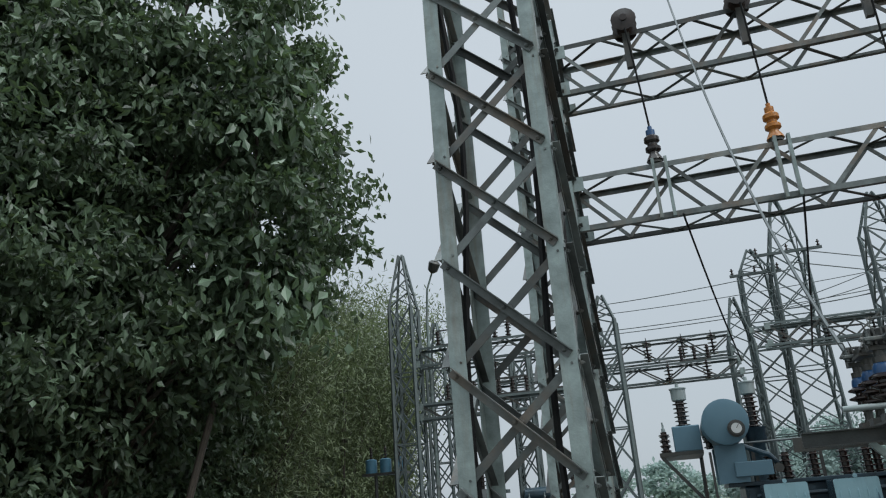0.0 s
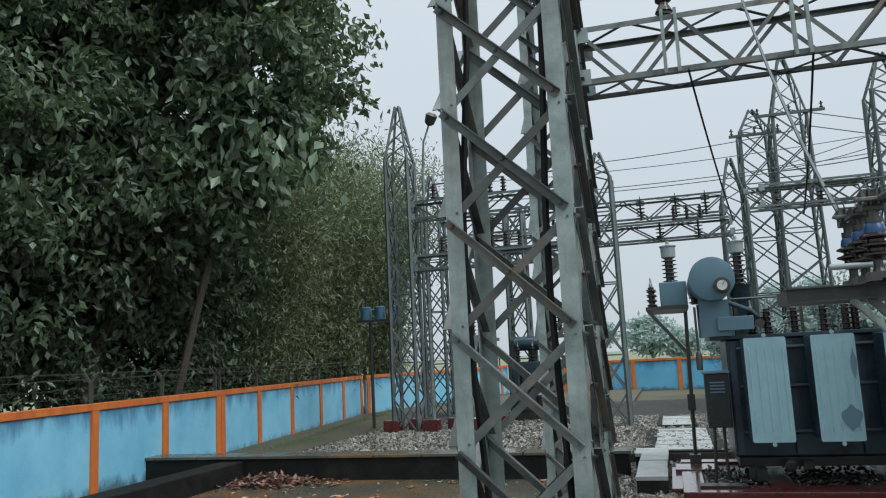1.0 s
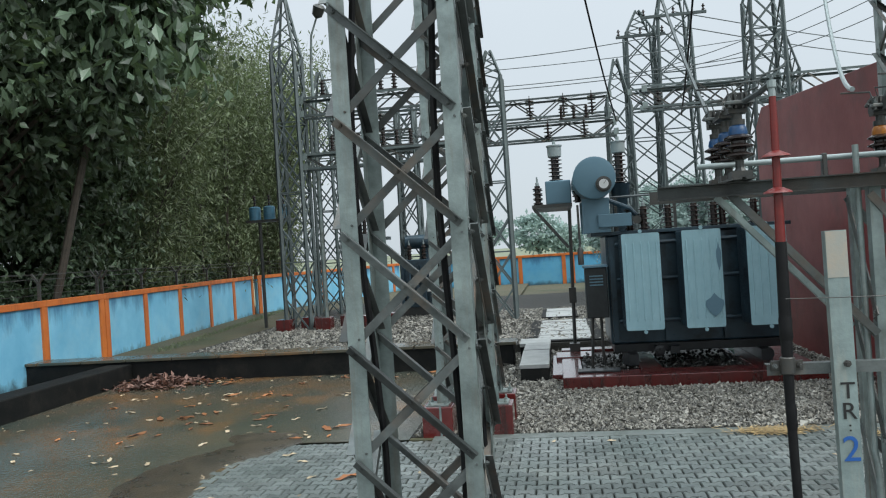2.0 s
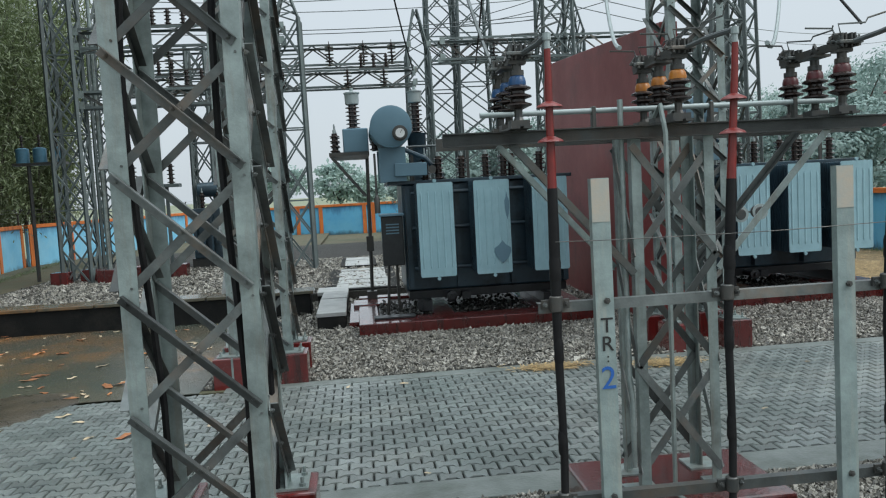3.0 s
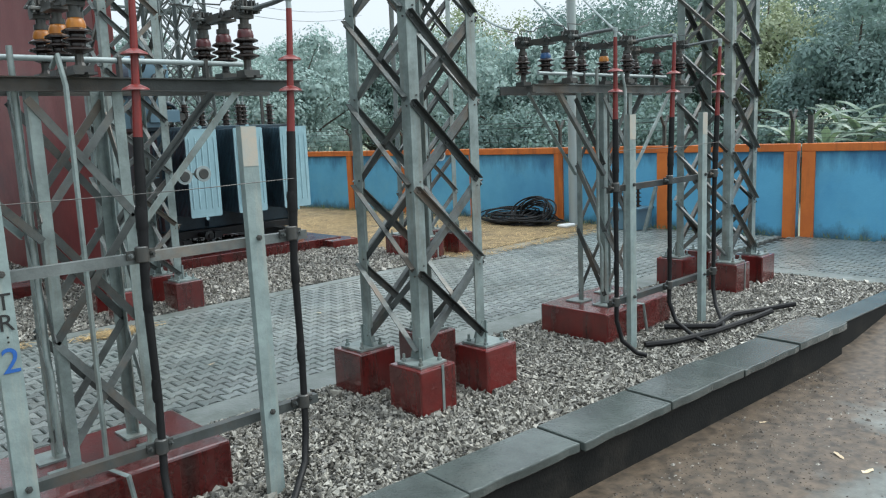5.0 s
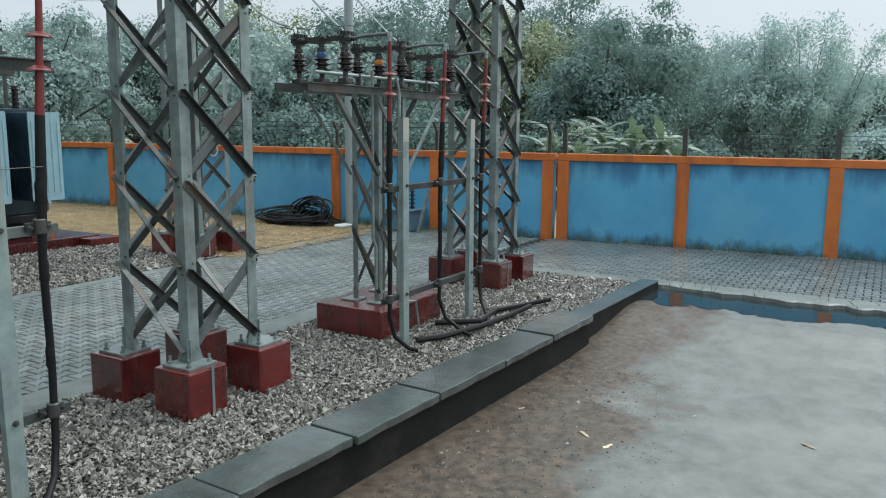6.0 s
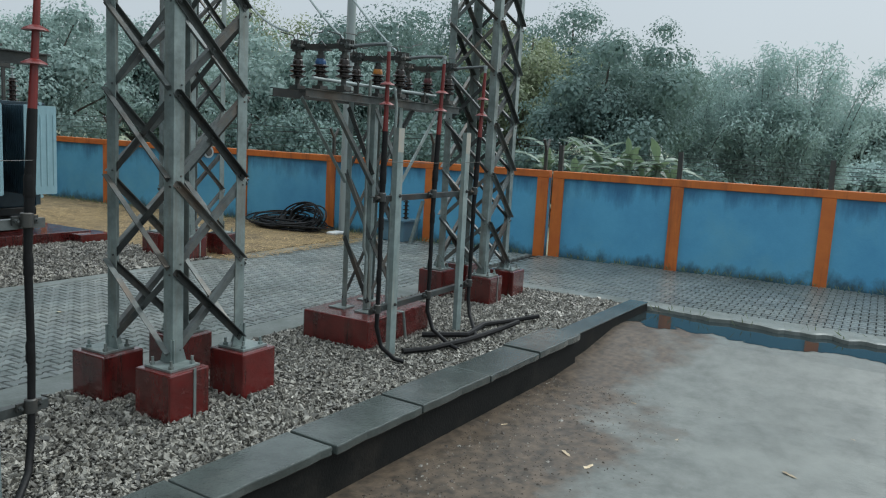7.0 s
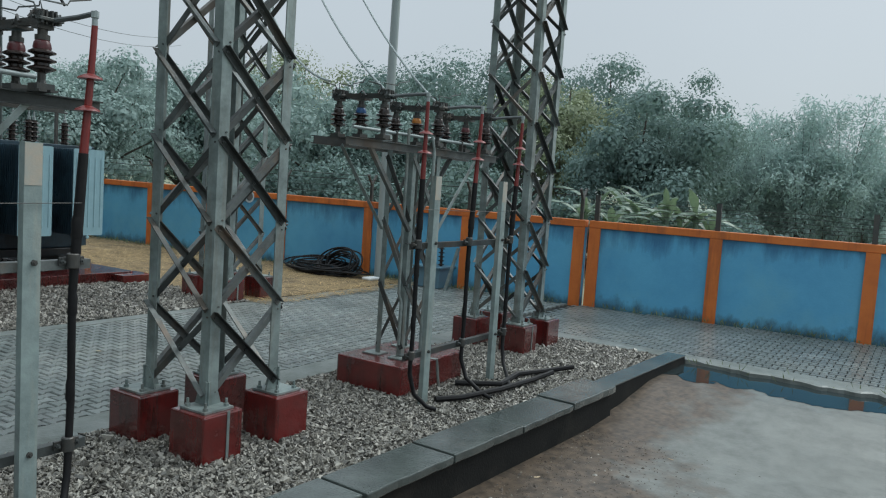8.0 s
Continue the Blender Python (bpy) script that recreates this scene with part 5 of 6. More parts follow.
def lobed_tree(x, y, base, top, width, label, mat, seed, leaf=0.2, n_leaf=15000, low=0.25, name="tree"):
    """A broad tree whose crown is a heap of leafy lobes of uneven size on forking limbs."""
    r = np.random.default_rng(seed)
    t = thing(name, x, y, base, label, "tree", "trees round the yard")
    trunk_r = 0.022 * top
    n_lobe = 46
    u = r.normal(0, 1, (n_lobe, 3))
    u /= np.linalg.norm(u, axis=1, keepdims=True)
    half = top * (1 - low) / 2
    mid = top - half
    rad = r.uniform(0.2, 0.9, (n_lobe, 1))
    lobes = u * rad * np.array([width, width, half]) * r.uniform(0.78, 1.02, (n_lobe, 1)) + np.array([0, 0, mid])
    lobes[:, 2] = np.clip(lobes[:, 2], 0.2 * top * low + 0.3, None)
    size = width * r.uniform(0.15, 0.36, n_lobe)
    g = Geo().tube([(0, 0, -0.2), (0.1, 0.05, top * 0.25), (-0.1, 0.1, top * 0.5), (0.05, 0, top * 0.8)], [trunk_r, trunk_r * 0.8, trunk_r * 0.5, trunk_r * 0.15], 8)
    pts, nrm, outs = [], [], []
    share = size ** 2 / (size ** 2).sum()
    for k in range(n_lobe):
        n = int(n_leaf * share[k])
        q = r.normal(0, 1, (n, 3))
        q[:, 2] += 0.35
        q /= np.linalg.norm(q, axis=1, keepdims=True)
        rough = 1 + 0.22 * np.sin(5 * q[:, :1] + k) * np.cos(4 * q[:, 1:2] + 2 * k) + r.normal(0, 0.045, (n, 1))
        off = q * size[k] * rough * np.array([1, 1, 0.72])
        outs.append(off)
        pts.append(lobes[k] + off)
        nrm.append(q + np.array([0, 0, 0.15]))
        if k % 3 == 0:
            e = lobes[k]
            h0 = min(top * 0.6, max(0.6, e[2] * 0.5))
            g.tube([(0, 0.05, h0), (e[0] * 0.5, e[1] * 0.5, (h0 + e[2]) * 0.5 + 0.2), tuple(e)], [trunk_r * 0.45, trunk_r * 0.25, 0.02], 5)
    part("trunk", g, BARK, t, smooth=True)
    part("crown", facing_leaves("crown", np.concatenate(pts), np.concatenate(nrm), np.concatenate(outs), leaf, leaf * 0.62, mat, r), None, t)
    return t


# big dark trees over the western wall
tree(-14.4, 16.4, 0, [((2.0, 1.5, 11.0), (4.6, 4.2, 4.6)), ((-0.6, 0.3, 5.9), (2.7, 3.6, 3.2)), ((1.9, 0.3, 6.6), (2.2, 3.0, 2.0)), ((1.2, 1.5, 15.5), (5, 5, 5)), ((-3.2, -2.0, 15.0), (4.5, 4.5, 5))],
     "large dark leafy tree overhanging the boundary wall", 0.3, 0.17, LEAF_DARK, 1000, 95, 0.7, 0.35, 11, 1.1)
tree(-17.5, 11.8, 0, [((1.5, 1.5, 9.0), (4.4, 4.4, 7.5))], "dense dark leafy tree behind the wall", 0.28, 0.14, LEAF_DARK, 800, 90, 0.75, 0.35, 12, 0.9)
tree(-17.0, 20.5, 0, [((1.0, 0.5, 6.5), (3.6, 4.0, 5.4)), ((0.0, 1.0, 12.5), (4.0, 4.0, 5.0))], "dark leafy tree beside bamboo", 0.26, 0.12, LEAF_DARK, 400, 90, 0.7, 0.3, 13, 0.9)
tree(-20.5, 17.5, 0, [((0, 0, 9), (5, 5, 9)), ((3, -4, 16), (5, 5, 5)), ((0, -8, 13), (5, 5, 6))], "tall dark tree deep behind the wall", 0.34, 0.18, LEAF_DARK, 700, 80, 1.1, 0.4, 14, 0.8)
rh = np.random.default_rng(55)
# Tree's broad leaf clusters, placed to fit the camera's view; the stem is added.
hang = np.stack([rh.uniform(-10.9, -8.5, 70), rh.uniform(15.6, 17.6, 70), rh.uniform(6.2, 15.5, 70)], 1)
hang = (hang[:, None, :] + rh.normal(0, 0.4, (70, 20, 3)) * np.array([1, 1, 0.7])).reshape(-1, 3)
vine = thing("hanging_leaf_clusters", -9.6, 16.6, 0, "broad hanging leaf clusters at the dark tree's edge", "vine")
LEAF_BROAD = material("broad_hanging_leaf", (0.17, 0.235, 0.165), 0.3, 0, (0.07, 0.105, 0.065), 1.2, 0.9, 20, 0.05, island=0.6, transl=(0.16, 0.24, 0.08))
part("stem", Geo().tube([(-3.2, 0.6, -0.1), (-2.0, 0.5, 4.0), (-0.6, 0.2, 8.0), (-0.2, 0.0, 12.0), (-0.8, 0.2, 15.5)], [0.1, 0.09, 0.07, 0.05, 0.03], 8), BARK, vine, smooth=True)
part("foliage", leaf_mesh("foliage", hang - np.array([-9.6, 16.6, 0]), 1.6, 0.42, 0.24, LEAF_BROAD, 0.9, rh), None, vine)
for i, (x, y, top, w) in enumerate(((-14.9, 21.6, 5.6, 1.8), (-15.3, 25.2, 6.6, 2.0), (-15.8, 29.2, 7.2, 2.2), (-16.0, 34.0, 7.5, 2.3))):
    lobed_tree(x, y, 0, top, w, "dark small-leaved tree leaning over the boundary wall", LEAF_DARK, 70 + i, 0.17, 14000, 0.05)


for i, (x, y, w, hh) in enumerate(((-15.6, 15.6, 2.2, 3.0), (-17.6, 12.8, 2.2, 3.2), (-14.9, 19.0, 2.0, 3.2), (-15.2, 22.5, 2.0, 3.6), (-20.2, 9.6, 2.4, 3.2), (-16.2, 27.5, 2.0, 3.2))):
    tree(x, y, 0, [((0, 0, hh * 0.6), (w, w, hh * 0.75))], "dark shaded undergrowth bush behind the wall", 0.24, 0.11, LEAF_DARK, 110, 70, 0.8, 0.06, 60 + i, 0.7, "bush")


def bamboo(x, y, base, height, spread, n, label, mat, seed, leaf=0.3, n_leaf=220, wide=0.06, fluff=0.42):
    r = np.random.default_rng(seed)
    t = thing("bamboo_clump", x, y, base, label, "bamboo", "bamboo clumps")
    g = Geo()
    pts = []
    for i in range(n):
        a, rad = r.uniform(0, 6.28), r.uniform(0, 0.9)
        bx, by = rad * math.cos(a), rad * math.sin(a)
        hh = height * (r.uniform(0.7, 1.05) if fluff > 0.5 else (r.uniform(0.98, 1.15) if i % 4 == 0 else r.uniform(0.5, 0.8)))
        lean = spread * r.uniform(0.3, 1.0)
        path = [(bx + lean * math.cos(a) * (k / 8) ** 2.2, by + lean * math.sin(a) * (k / 8) ** 2.2, hh * (k / 8) - 0.12 * hh * (k / 8) ** 5) for k in range(9)]
        g.tube(path, [0.05 - 0.0055 * k for k in range(9)], 5)
        f = r.uniform(0.18, 1.0, n_leaf)
        ctr = np.array([[np.interp(q, np.linspace(0, 1, 9), [p[c] for p in path]) for c in range(3)] for q in f])
        pts.append(ctr + r.normal(0, fluff, ctr.shape) * np.array([1, 1, 0.8]))
    tagged(part("culm_mass", g, BARK, t, smooth=True), kind="stuff")
    part("foliage", leaf_mesh("foliage", np.concatenate(pts), 1.0, leaf, wide, mat, 0.8, r), None, t)
    return t


for i, (x, y, hh) in enumerate(((-14.2, 23.6, 11.0), (-14.5, 26.5, 12.5), (-14.8, 29.5, 13.5), (-15.0, 33.0, 14.5), (-16.5, 25.0, 14.0), (-14.6, 37.5, 14.5), (-14.3, 31.3, 12.0), (-13.6, 35.0, 13.0))):
    bamboo(x, y, 0, hh, 3.4, 26, "yellow-green bamboo clump arching over the wall", LEAF_BAMBOO, 30 + i, 0.27, 760, 0.065, 0.55)

# tree line beyond the eastern walls
az_top = ((-8, 4.5), (-16, 6.5), (-24, 8.2), (-32, 8.2), (-40, 9.3), (-48, 10.0), (-56, 10.2), (-62, 10.8), (-67, 12.2), (-71, 11.6), (-75, 9.6), (-79, 7.0), (-85, 5.0), (-90, 4.6), (-96, 4.6))
rr = random.Random(5)
for i in range(34):
    az = -6 - i * 2.75
    el = np.interp(-az, [-a for a, _ in az_top], [e for _, e in az_top])
    dist = (36 + 5 * math.sin(i * 2.3) if az > -77 else 88 + 8 * math.sin(i * 1.7)) + (10 if i % 2 else 0)
    top = 2.7 + dist * math.tan(radians(el)) * rr.uniform(0.8, 1.06)
    # Bearing decides how much haze the leaf colour holds.
    kind = LEAF_LESS_HAZED if -79 < az < -52 else LEAF_HAZED
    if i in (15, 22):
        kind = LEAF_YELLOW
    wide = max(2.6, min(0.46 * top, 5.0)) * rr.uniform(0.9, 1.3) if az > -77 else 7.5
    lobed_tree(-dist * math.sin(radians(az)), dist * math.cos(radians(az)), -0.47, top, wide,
               ("yellowing" if kind is LEAF_YELLOW else "less hazed green" if kind is LEAF_LESS_HAZED else "haze-tinted green") + " leafy tree beyond the boundary wall", kind, 100 + i, 0.155 if dist < 60 else 0.34, (22000 if kind is LEAF_LESS_HAZED else 17000) if dist < 60 else 8000, 0.0)
# Bushes added to fill the view below the far crowns, in hazed colour.
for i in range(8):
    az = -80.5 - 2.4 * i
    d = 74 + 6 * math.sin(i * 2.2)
    lobed_tree(-d * math.sin(radians(az)), d * math.cos(radians(az)), -0.47, rr.uniform(2.2, 4.0), rr.uniform(3.0, 4.2), "low bush with haze in its colour across the field", LEAF_PLUME_HAZED, 190 + i, 0.3, 5000, 0.0, "shrub")
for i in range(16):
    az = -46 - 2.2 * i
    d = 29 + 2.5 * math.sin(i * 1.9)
    lobed_tree(-d * math.sin(radians(az)), d * math.cos(radians(az)), -0.47, rr.uniform(2.6, 4.2) if az > -66 else rr.uniform(2.0, 2.7), rr.uniform(1.6, 2.3), "less hazed shrub in the hedge beyond the wall", LEAF_LESS_HAZED, 160 + i, 0.15, 5000, 0.02, "shrub")


# ---- switchyard gear on the beams and columns ----
def post_insulator(x, y, z, mat, label):
    t = thing("post_insulator", x, y, z, label, "insulator", "beam insulators")
    part("insulator_body", Geo().lathe((0, 0, 0.04), (0, 0, 1), [(0, 0.11), (0.03, 0.1), (0.1, 0.06), (0.12, 0.06), (0.15, 0.1), (0.19, 0.1), (0.22, 0.065), (0.25, 0.065), (0.28, 0.1), (0.33, 0.1), (0.36, 0.07)], 16), mat if mat is PORC_YELLOW else PORCELAIN, t, smooth=True)
    part("foot", Geo().lathe((0, 0, 0), (0, 0, 1), [(0, 0.09), (0.04, 0.09)], 10), DARK_STEEL, t)
    part("cap", Geo().lathe((0, 0, 0.4), (0, 0, 1), [(0, 0.06), (0.08, 0.06), (0.1, 0.03), (0.14, 0.03)], 10), mat, t, smooth=True)


def drum_insulator(x, y, z):
    t = thing("strain_insulator", x, y, z, "black ribbed strain insulator fixed to the upper beam", "insulator", "strain insulators")
    part("disc_string", sheds(Geo(), (0, -0.25, 0), (0, 1, 0), 0.5, 3, 0.05, 0.17), PORCELAIN, t, smooth=True)
    part("clamp", Geo().box(-0.05, -0.04, -0.65, 0.05, 0.04, -0.05), DARK_STEEL, t)


for x, mat, word in ((-0.02, PORC_BLUE, "dark blue"), (1.46, PORC_YELLOW, "orange"), (2.94, PORC_RED, "dull red"), (5.5, PORC_BLUE, "dark blue"), (7.0, PORC_YELLOW, "orange")):
    post_insulator(x, 9.72, 6.4, mat, f"{word} painted post insulator standing on the lower beam")
    drum_insulator(x - 0.1, 9.6, 8.45)
    conductor((x - 0.1, 9.4, 8.3), (x, 9.72, 6.94), -0.08, 0.014, BLACK_RUBBER, "black jumper cable between the two beams")
    g = Geo().box(x - 0.06, 9.55, 5.6, x - 0.02, 9.63, 6.42).box(x + 0.1, 9.55, 5.6, x + 0.14, 9.63, 6.42)
    tagged(part("hanger_strap", g, GALV, None), "pair of steel hanger straps bolted to the lower beam", "strap", "hanger straps")

conductor((0.2, 9.6, 5.62), (0.95, 14.4, 4.45), 0.1, 0.014, BLACK_RUBBER, "thin dark conductor dropping to the transformer")
conductor((1.6, 9.6, 5.62), (2.1, 14.4, 4.45), 0.1, 0.014, BLACK_RUBBER, "thin dark conductor dropping to the transformer")
conductor((0.5, 9.6, 8.75), (0.72, 5.05, 3.02), 0.5, 0.012, WIRE, "pale slack conductor dropping to the blue insulators")
conductor((2.94, 9.72, 6.85), (1.58, 5.05, 3.1), 0.75, 0.016, FITTING_GREY, "pale slack conductor dropping to yellow insulators")
conductor((5.5, 9.72, 6.85), (2.6, 5.05, 3.1), 0.9, 0.016, FITTING_GREY, "pale slack conductor dropping to red insulators")
conductor((2.94, 9.6, 8.3), (2.9, 4.5, 3.1), 0.1, 0.009, BLACK_RUBBER, "thin black lead above the red insulators")
for i, (xa, za) in enumerate(((9.1, 6.4), (9.3, 7.9), (9.9, 8.4))):
    conductor((xa, 9.75, za), (5.95 + 1.0 * i, 5.02, 3.1), 0.6, 0.013, FITTING_GREY, "pale sagging conductor to the second switch")
for i, (z, y) in enumerate(((8.3, 28.6), (8.5, 28.9), (9.4, 28.4))):
    conductor((-8.5, y, z), (4.4 if i > 1 else 8, y, z + 0.1), 0.3, 0.016, WIRE, "distant overhead conductor across the yard")
for i in range(2):
    conductor((4.5, 29.0, 10.4 - 0.5 * i), (60, 75, 17 - i), 2.0, 0.02, WIRE, "overhead line conductor leaving the yard")
for i in range(3):
    conductor((3.0 + i, 28.6, 8.2), (11.8, 24.0, 10.6 - i * 0.6), 0.5, 0.014, WIRE, "overhead conductor between lattice towers")
    hanging = thing("string_insulator", 8.2 + i * 0.4, 20.4, 6.9 + 0.5 * i, "dark disc insulator string on a slanting line", "insulator", "line insulator strings")
    part("disc_string", sheds(Geo(), (0, 0, 0), (0.9, -0.2, 0.42), 1.3, 10, 0.03, 0.11, 10), PORCELAIN, hanging, smooth=True)


def floodlight(x, y, z, label="round white floodlight on a steel bracket"):
    t = thing("floodlight", x, y, z, label, "lamp", "floodlights")
    part("housing", Geo().lathe((0, 0.1, 0), (0, -1, 0), [(0, 0.04), (0.04, 0.08), (0.12, 0.098), (0.13, 0.098)], 20), DARK_STEEL, t, smooth=True)
    part("rim", Geo().lathe((0, -0.03, 0), (0, -1, 0), [(0, 0.102), (0.02, 0.102)], 20), FITTING_GREY, t)
    part("lens", Geo().lathe((0, -0.051, 0), (0, -1, 0), [(0, 0.07), (0.012, 0.06)], 20), DARK_STEEL, t)
    part("bracket", Geo().bar((-0.15, 0.06, 0), (0.15, 0.06, 0), 0.03, 0.03), GALV, t)


floodlight(-1.25, 9.42, 1.5)
floodlight(4.62, 9.45, 1.72)
floodlight(4.88, 9.45, 1.74)
floodlight(9.3, 9.6, 1.75)

# black cables that climb inside the nearest tower
for dx, dy, bow in ((-0.27, -0.2, 0.05), (0.22, -0.24, 0.03), (0.3, 0.26, 0.02)):
    cx, cy = TOWERS_NEAR[0][0] + dx, TOWERS_NEAR[0][1] + dy
    path = [(cx + bow * math.sin(k * 0.9), cy + 0.5 * bow * math.cos(k * 1.3), 0.1 + k * 0.5) for k in range(19)]
    tagged(part("riser_cable", Geo().tube(path, 0.022, 6), BLACK_RUBBER, None, smooth=True), "black cable climbing inside the lattice tower", "cable", "riser cables")

# a lamp on its pole and blue tanks on a stand, by the western wall
t = thing("yard_lamp", -7.55, 23.6, 0.1, "tall grey lamp pole with a dark lamp head", "lamp")
part("pole", Geo().tube([(0, 0, 0), (0, 0, 8.2), (0.1, -0.1, 9.2), (0.35, -0.2, 9.75)], [0.07, 0.05, 0.035, 0.03], 8), GALV, t, smooth=True)
part("lamp_head", Geo().lathe((0.33, -0.2, 9.7), (0.3, -0.2, 0.6), [(0, 0.05), (0.08, 0.16), (0.35, 0.2), (0.42, 0.12)], 12), DARK_STEEL, t, smooth=True)
t = thing("capacitor_stand", -9.6, 24.6, 0.12, "three blue tanks on a dark steel stand", "switchgear")
for xx in (-0.35, 0.35):
    part("pole", Geo().tube([(xx, 0, 0), (xx, 0, 3.5)], 0.06, 8), DARK_STEEL, t, smooth=True)
part("shelf", Geo().box(-0.75, -0.2, 3.5, 0.75, 0.2, 3.58), DARK_STEEL, t)
for xx in (-0.5, 0.0, 0.5):
    part("tank", Geo().lathe((xx, 0, 3.58), (0, 0, 1), [(0, 0.19), (0.42, 0.19), (0.45, 0.12)], 14), FADED_BLUE, t, "faded blue steel tank", smooth=True)
    part("bushing", sheds(Geo(), (xx, 0, 4.02), (0, 0, 1), 0.4, 4, 0.03, 0.07), PORCELAIN, t, smooth=True)
for i in range(6):
    tagged(part("footing_block", Geo().box(-8.75 + 0.62 * i, 22.3 + 0.5 * (i % 2), 0, -8.3 + 0.62 * i, 22.75 + 0.5 * (i % 2), 0.52), RED_PAINT, None, bevel=0.015),
           "dark red concrete footing block in the far gravel", "footing", "far footing blocks")

# dark transformer and isolators in the back of the yard
t = thing("transformer", -4.7, 26.0, 0.16, "small dark grey transformer far back in the yard", "transformer", "power transformers")
part("tank", Geo().box(-0.8, -0.5, 0.3, 0.8, 0.5, 1.9), TANK_PAINT, t, bevel=0.03)
for k in range(6):
    part("fin", Geo().box(-0.7 + 0.25 * k, -0.75, 0.5, -0.64 + 0.25 * k, -0.5, 1.7), TANK_PAINT, t)
part("conservator", Geo().lathe((-0.7, 0.2, 2.5), (1, 0, 0), [(0, 0.2), (0.03, 0.24), (1.3, 0.24), (1.33, 0.2)], 16), TANK_PAINT, t, smooth=True)
part("conservator_stand", Geo().box(-0.1, 0.1, 1.9, 0.1, 0.3, 2.3), TANK_PAINT, t)
part("skid", Geo().box(-0.9, -0.4, 0.0, 0.9, 0.4, 0.3), DARK_STEEL, t)
for k in range(3):
    bushing(t, -0.5 + 0.5 * k, -0.2, 1.9, 0.5, 0.1, False, 4)


def isolator(x, y, z):
    t = thing("isolator", x, y, z, "dark porcelain isolator on a far lattice beam", "insulator", "far isolators")
    part("base_bar", Geo().box(-0.5, -0.06, 0, 0.5, 0.06, 0.06), DARK_STEEL, t)
    for xx in (-0.42, 0.0, 0.42):
        part("insulator", sheds(Geo(), (xx, 0, 0.06), (0, 0, 1), 0.42, 4, 0.05, 0.1, 10), PORCELAIN, t, smooth=True)
    part("blade", Geo().bar((-0.45, 0, 0.5), (0.45, 0, 0.5), 0.04, 0.04), DARK_STEEL, t)


for x, y, z in ((-6.6, 22.9, 7.22), (-5.2, 22.9, 7.22), (-3.6, 22.9, 7.22), (-6.4, 22.9, 5.52), (-4.8, 22.9, 5.52), (-3.2, 22.9, 5.52), (-6.0, 26.6, 6.42), (-3.4, 26.6, 6.42), (0.6, 26.6, 6.42)):
    isolator(x, y, z)
for x, y in ((-6.3, 24.2), (-3.0, 24.4)):
    t = thing("equipment_stand", x, y, 0.16, "grey steel stand with dark switchgear on top", "switchgear", "far equipment stands")
    for sx in (-0.4, 0.4):
        part("leg", Geo().bar((sx, 0, 0), (sx, 0, 2.6), 0.09, 0.09), GALV_FAR, t)
    part("shelf", Geo().box(-0.8, -0.2, 2.6, 0.8, 0.2, 2.7), GALV_FAR, t)
    for k in range(3):
        part("insulator", sheds(Geo(), (-0.55 + 0.55 * k, 0, 2.7), (0, 0, 1), 0.6, 5, 0.06, 0.12, 10), PORCELAIN, t, smooth=True)

# pole, cable coil and small tank by the eastern wall
t = thing("steel_pole", 13.75, 10.1, 0, "tall pale galvanised tubular pole beside the wall", "pole")
part("shaft", Geo().tube([(0, 0, -0.1), (0, 0, 3.0), (0.02, 0, 8.0)], [0.11, 0.1, 0.085], 14), FITTING_GREY, t, smooth=True)
part("collar", Geo().lathe((0, 0, 2.9), (0, 0, 1), [(0, 0.12), (0.08, 0.12)], 14), GALV, t)
r = random.Random(3)
t = thing("cable_coil", 13.35, 11.25, 0, "heap of coiled black cable leaning on the wall", "cable")
for k in range(24):
    flat = k < 15
    rx, ry = (r.uniform(0.55, 0.95), r.uniform(0.3, 0.5)) if flat else (r.uniform(0.3, 0.5), r.uniform(0.26, 0.36))
    tilt = r.uniform(0.0, 0.25) if flat else r.uniform(0.7, 1.25)
    cy, cz = (r.uniform(-0.25, 0.4), 0.03 + 0.014 * k) if flat else (-0.35 + r.uniform(-0.12, 0.12), 0.16)
    squeeze = r.uniform(-0.12, 0.12)
    path = []
    for i in range(33):
        a = 2 * math.pi * i / 32
        px = ry * math.cos(a) * math.cos(tilt) + 0.04 * math.sin(3 * a + k)
        path.append((px, cy + (rx + squeeze * math.cos(2 * a)) * math.sin(a), max(0.02, cz + ry * (math.cos(a) + 0.55) * math.sin(tilt) + 0.02 * math.sin(2 * a + k))))
    part("cable_turn", Geo().tube(path, 0.018, 6), BLACK_RUBBER, t, smooth=True)
t = thing("small_tank", 13.9, 8.75, 0, "small grey steel tank with black insulators", "switchgear")
part("tank", Geo().box(-0.3, -0.3, 0.0, 0.3, 0.3, 0.42), RAD_PATCH, t, bevel=0.02)
part("lid", Geo().box(-0.35, -0.35, 0.42, 0.35, 0.35, 0.45), RAD_PATCH, t)
for yy in (-0.15, 0.15):
    part("bushing", sheds(Geo(), (0, yy, 0.45), (0, 0, 1), 0.42, 5, 0.03, 0.07), PORCELAIN, t, smooth=True)
tagged(part("paper_sack", Geo().box(13.2, 9.9, 0.01, 13.55, 10.15, 0.08), WHITE_PAINT, None, bevel=0.03), "crumpled white sack lying on straw", "sack")
tagged(part("angle_offcut", Geo().angle((13.5, 8.2, 0.0), (13.6, 8.0, 0.9), 0.06, 0.006, (1, 0, 0), (0, 1, 0)), GALV, None), "short steel angle leaning upright by the wall", "steel angle")

